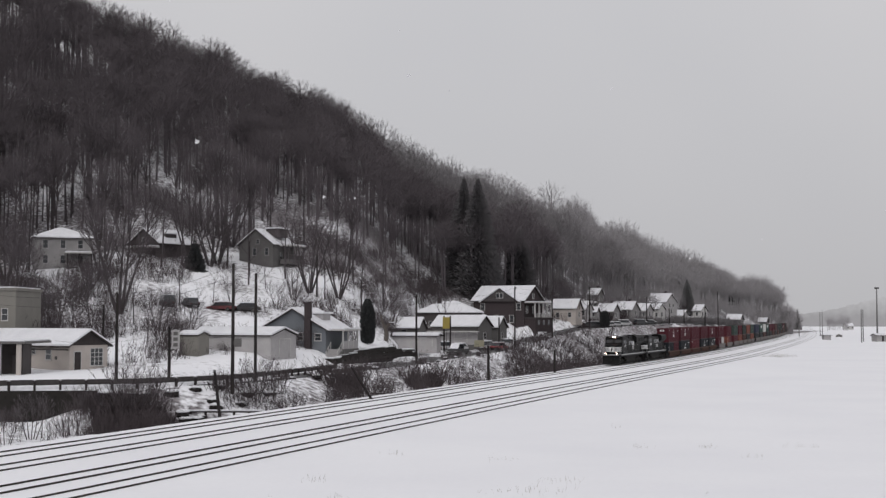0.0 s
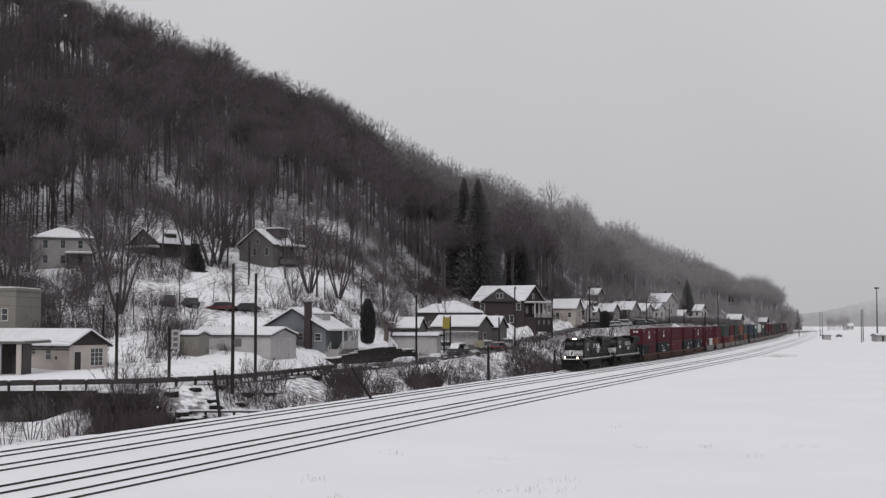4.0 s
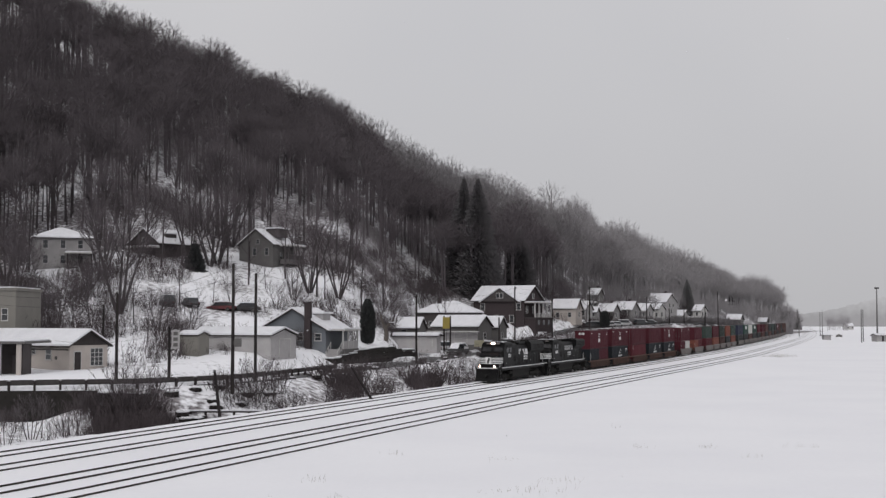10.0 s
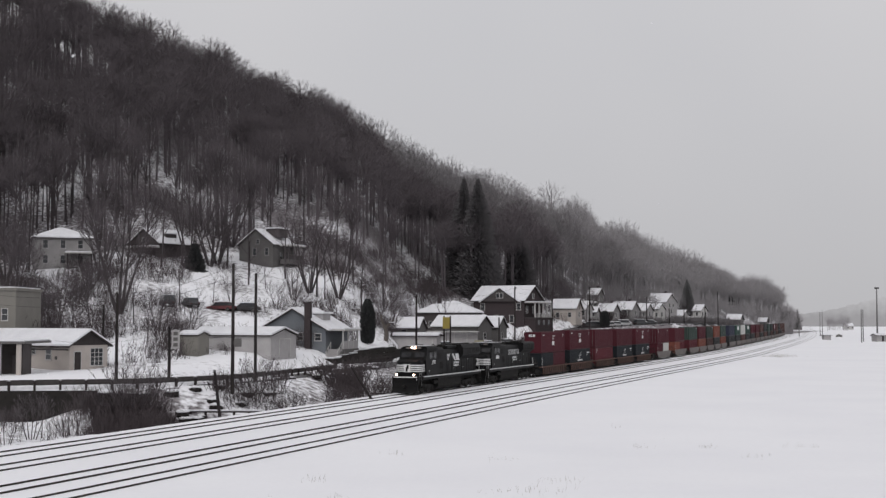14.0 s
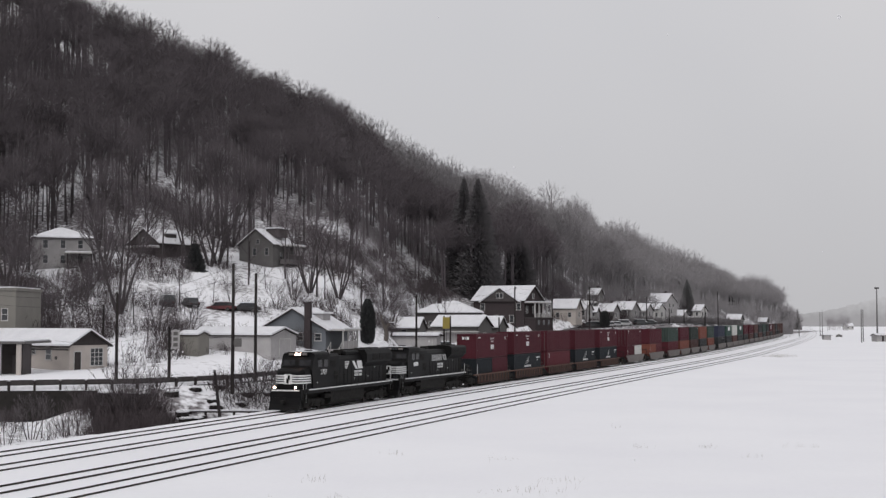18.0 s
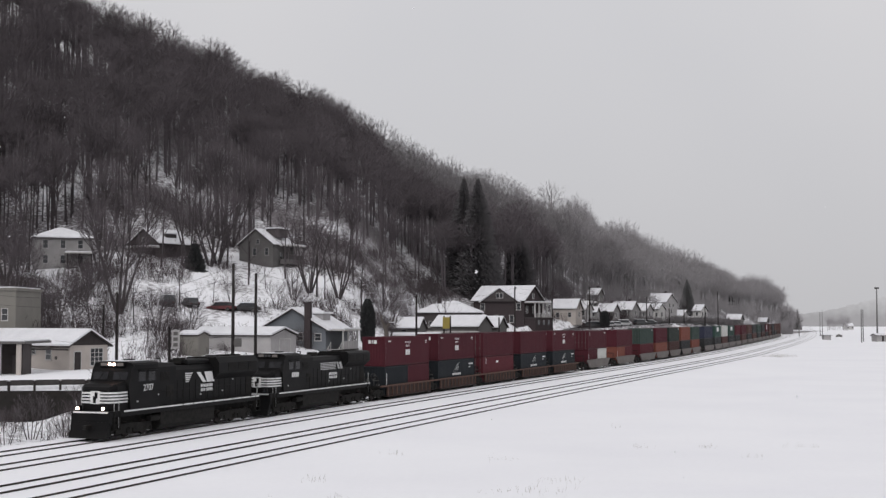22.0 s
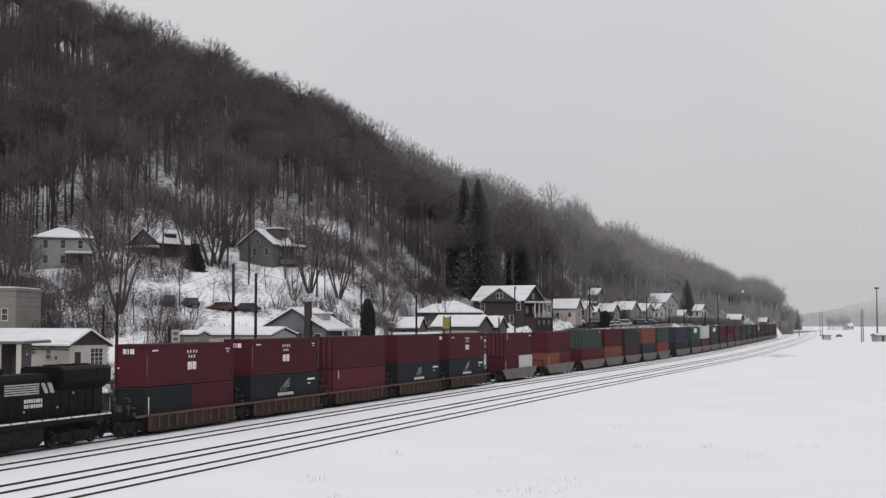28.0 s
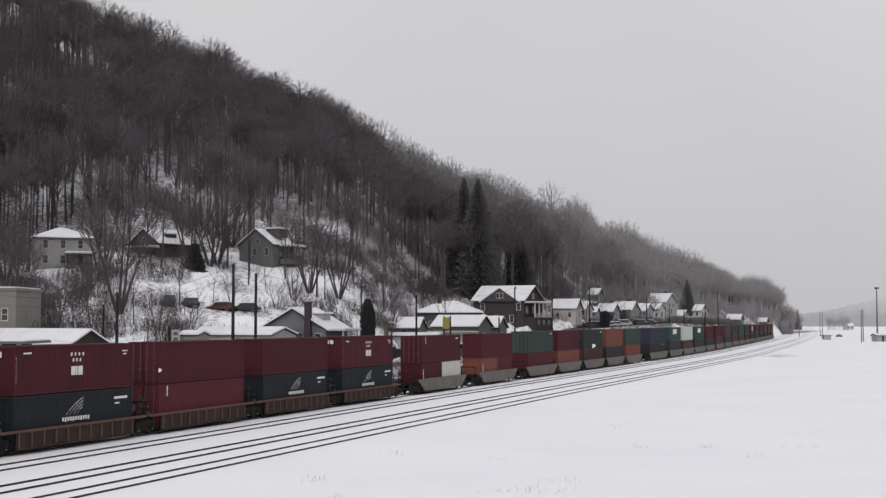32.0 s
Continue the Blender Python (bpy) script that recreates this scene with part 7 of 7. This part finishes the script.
# ---- weeds in the field ----
def weeds():
    rnd = random.Random(14)
    fm = Form()
    spots = [(940, 62, 14, 26), (1000, 66, 8, 14), (1415, 84, 5, 12), (1130, 84, 5, 10), (1330, 78, 4, 8), (560, 66, 6, 8), (700, 78, 4, 8), (880, 76, 4, 8), (1370, 283, 12, 26), (1388, 296, 10, 24), (1378, 288, 8, 30), (1250, 84, 6, 8), (1090, 100, 3, 6), (600, 60, 5, 6), (470, 58, 4, 6)]
    for b, y, n, w in spots:
        for _ in range(n * 3):
            x, yy = spot(b, y) + rnd.gauss(0, w * 0.05), y + rnd.gauss(0, 0.6)
            z = ground(x, yy)
            h = rnd.uniform(0.1, 0.34) * (1 if y < 200 else 1.9)
            dx, dy = rnd.uniform(-0.12, 0.12), rnd.uniform(-0.12, 0.12)
            w2 = 0.006 if y < 200 else 0.03
            fm.add([(x - w2, yy, z - 0.02), (x + w2, yy, z - 0.02), (x + dx, yy + dy, z + h)], [(0, 1, 2)])
    solid("dry_weeds", fm, WEED, "dry weed stalks poking through the snow", "weeds", kind="stuff")


weeds()


# ---- overhead lines ----
def power_line(a, b, sag=0.6):
    """A cable from pole to pole; ends as (bearing, distance, height)."""
    pa, pb = Vector((spot(a[0], a[1]), a[1], a[2])), Vector((spot(b[0], b[1]), b[1], b[2]))
    pts = [tuple(pa.lerp(pb, k / 10) - Vector((0, 0, 4 * sag * (k / 10) * (1 - k / 10)))) for k in range(11)]
    solid("power_line", Form().tube(pts, 0.016, 4), CABLE, "thin black overhead cable slung between poles", "cable", "overhead lines")


for z in (-0.15, -1.0):
    power_line((-80, 118, 10.6 + z), (208, 126, 10.3 + z))
    power_line((208, 126, 10.3 + z), (413, 118, 12.7 + z))
    power_line((413, 118, 12.7 + z), (737, 187, 11.2 + z), 1.0)
    power_line((737, 187, 11.2 + z), (911, 254, 14.0 + z), 0.9)
    power_line((911, 254, 14.0 + z), (1043, 335, 16.0 + z), 0.9)
power_line((301, 132, 6.9), (453, 131, 11.0))
power_line((301, 132, 6.5), (100, 140, 5.5))

# ---- snow-capped stones on the creek bank ----
rnd = random.Random(44)


def blob(seed, a, b, c):
    """An uneven rounded lump."""
    bm = bmesh.new()
    bmesh.ops.create_icosphere(bm, subdivisions=2, radius=1)
    fm = Form()
    for q in bm.verts:
        g = 1 + 0.35 * noise.noise(q.co * 1.6 + Vector((seed * 3.1, 0, 0)))
        fm.v.append((q.co.x * a * g, q.co.y * b * g, q.co.z * c * g))
    fm.f = [tuple(q.index for q in face.verts) for face in bm.faces]
    bm.free()
    return fm


for k in range(34):
    b = rnd.uniform(290, 520) if k < 24 else rnd.uniform(520, 1000)
    a = (b - 784) / 2344
    ry = float(np.interp(a, BEAR, ROAD_Y))
    y = ry - rnd.uniform(6, 15)
    x = spot(b, y)
    q = rnd.uniform(0.3, 0.8)
    st = thing("boulder", pose(x, y, ground(x, y) + 0.05, 0, 0, rnd.uniform(0, 360)), "dark snow-capped boulder on the creek bank", "boulder", "stones on the bank")
    part("rock", blob(k, q, q * 0.75, q * 0.6), DARK_WALL, st)
    part("snow_cap", blob(k + 50, q * 0.95, q * 0.72, q * 0.22), ROOF_SNOW, st, at=pose(0, 0, q * 0.42), smooth=True)

# ---- falling snow ----
FLAKE = material("snowflake", (0.9, 0.9, 0.92), 0.9, bump=0)
rnd = random.Random(71)
flake_mesh = Form()
for k in range(7):
    c = Vector((rnd.uniform(-1, 1), rnd.uniform(-1, 1), rnd.uniform(-1, 1))) * 0.006
    r = rnd.uniform(0.004, 0.0068)
    flake_mesh.add([c + Vector(d) * r for d in ((1, 0, 0), (-1, 0, 0), (0, 1, 0), (0, -1, 0), (0, 0, 1), (0, 0, -1))], [(0, 2, 4), (2, 1, 4), (1, 3, 4), (3, 0, 4), (2, 0, 5), (1, 2, 5), (3, 1, 5), (0, 3, 5)])
flake_mesh = flake_mesh.mesh("snowflake", FLAKE)
FLAKES = []
for k in range(130):
    y = rnd.uniform(6, 22)
    x0, z0 = rnd.uniform(-0.5, 0.42) * y, rnd.uniform(5.5, 52)
    ob = solid("snowflake", flake_mesh, FLAKE, "small clumped snowflake drifting down", "snowflake", "falling snowflakes")
    FLAKES.append((ob, x0, y, z0, rnd.uniform(1.1, 1.5), rnd.uniform(-0.12, 0.12), rnd.uniform(0, 6.28)))


# ---- snow heaps and street walls ----
for b, y, a in ((713, 192, 1.5), (728, 199, 1.1), (604, 172, 0.9), (928, 258, 1.2), (842, 236, 1.0), (770, 214, 1.0)):
    x = spot(b, y)
    solid("snow_heap", blob(int(b), a, a * 0.8, a * 0.62), ROOF_SNOW, "shovelled heap of snow beside the road", "snow heap", "heaps of snow", m=pose(x, y, ground(x, y)), smooth=True)
bank = thing("garden_wall", pose(0, 0, 0), "low dark stone garden wall above the street", "wall", kind="structure")
for r in range(2):
    for k in range(36):
        u = (k + 0.5 * r) / 36
        y = 296 + 55 * u
        x = spot(925 + 105 * u, y)
        part("stone", rnd.choice(rocks), DARK_WALL, bank, at=pose(x, y, ground(x, y) + 0.25 + 0.4 * r, rnd.uniform(-9, 9), rnd.uniform(-9, 9), 60 + rnd.uniform(-20, 20)))
fence_row = thing("street_wall", pose(0, 0, 0), "dark low stone wall below the street houses", "wall", kind="structure")
for r in range(2):
    for k in range(64):
        u = (k + 0.5 * r) / 64
        b = 1034 + 165 * u
        y = 355 + 0.656 * (b - 1040) + 1.5 * math.sin(k * 0.7)
        x = spot(b, y)
        if (k * 7) % 16 > 2:
            part("stone", rocks[(k + r) % 3], DARK_WALL, fence_row, at=pose(x, y, ground(x, y) + 0.25 + 0.42 * r, 5 * math.sin(k), 0, 66 + 12 * math.sin(k * 2.3)))
heap = solid("spoil_heap", blob(9, 1.5, 1.2, 1.3), GREYS, "dark heap of scrap in the yard", "heap", m=pose(spot(1483, 640), 640, -0.3))
signal = thing("railway_signal", pose(spot(1413, 640), 640, -0.2), "slim trackside signal mast with dark heads", "signal")
part("mast", Form().tube([(0, 0, 0), (0, 0, 9)], [0.2, 0.14], 8), FAR_POLE, signal)
for u in (7.2, 8.8):
    part("signal_head", Form().box(-0.5, 0.5, -0.25, 0.25, u - 0.9, u, 0.05), GREYS, signal)


def motions():
    """The train runs in past the village, the wheels of its head turning; snow drifts down."""
    for ob, s0, lift in MOVING:
        walk(ob, [(float(k), pose(0, 0, lift) @ train_row(k, s0)) for k in range(0, 33)])
    for ob, dist in TURNING:
        base = ob.matrix_basis.copy()
        rows = 324
        walk(ob, [(32.0 * k / rows, base @ pose(0, 0, 0, 0, math.degrees(run(32.0 * k / rows) / 0.52), 0)) for k in range(rows + 1)])
    for ob, x, y, z, fall, drift, phase in FLAKES:
        rows = []
        for k in range(17):
            t = 2.0 * k
            px, py, pz = x + drift * (t - 16) + 0.1 * math.sin(t * 0.9 + phase), y, z - fall * t
            rows.append((t, pose(px, py, max(pz, ground(px, py)), 0, 0, 20 * math.sin(t + phase))))
        walk(ob, rows)


motions()
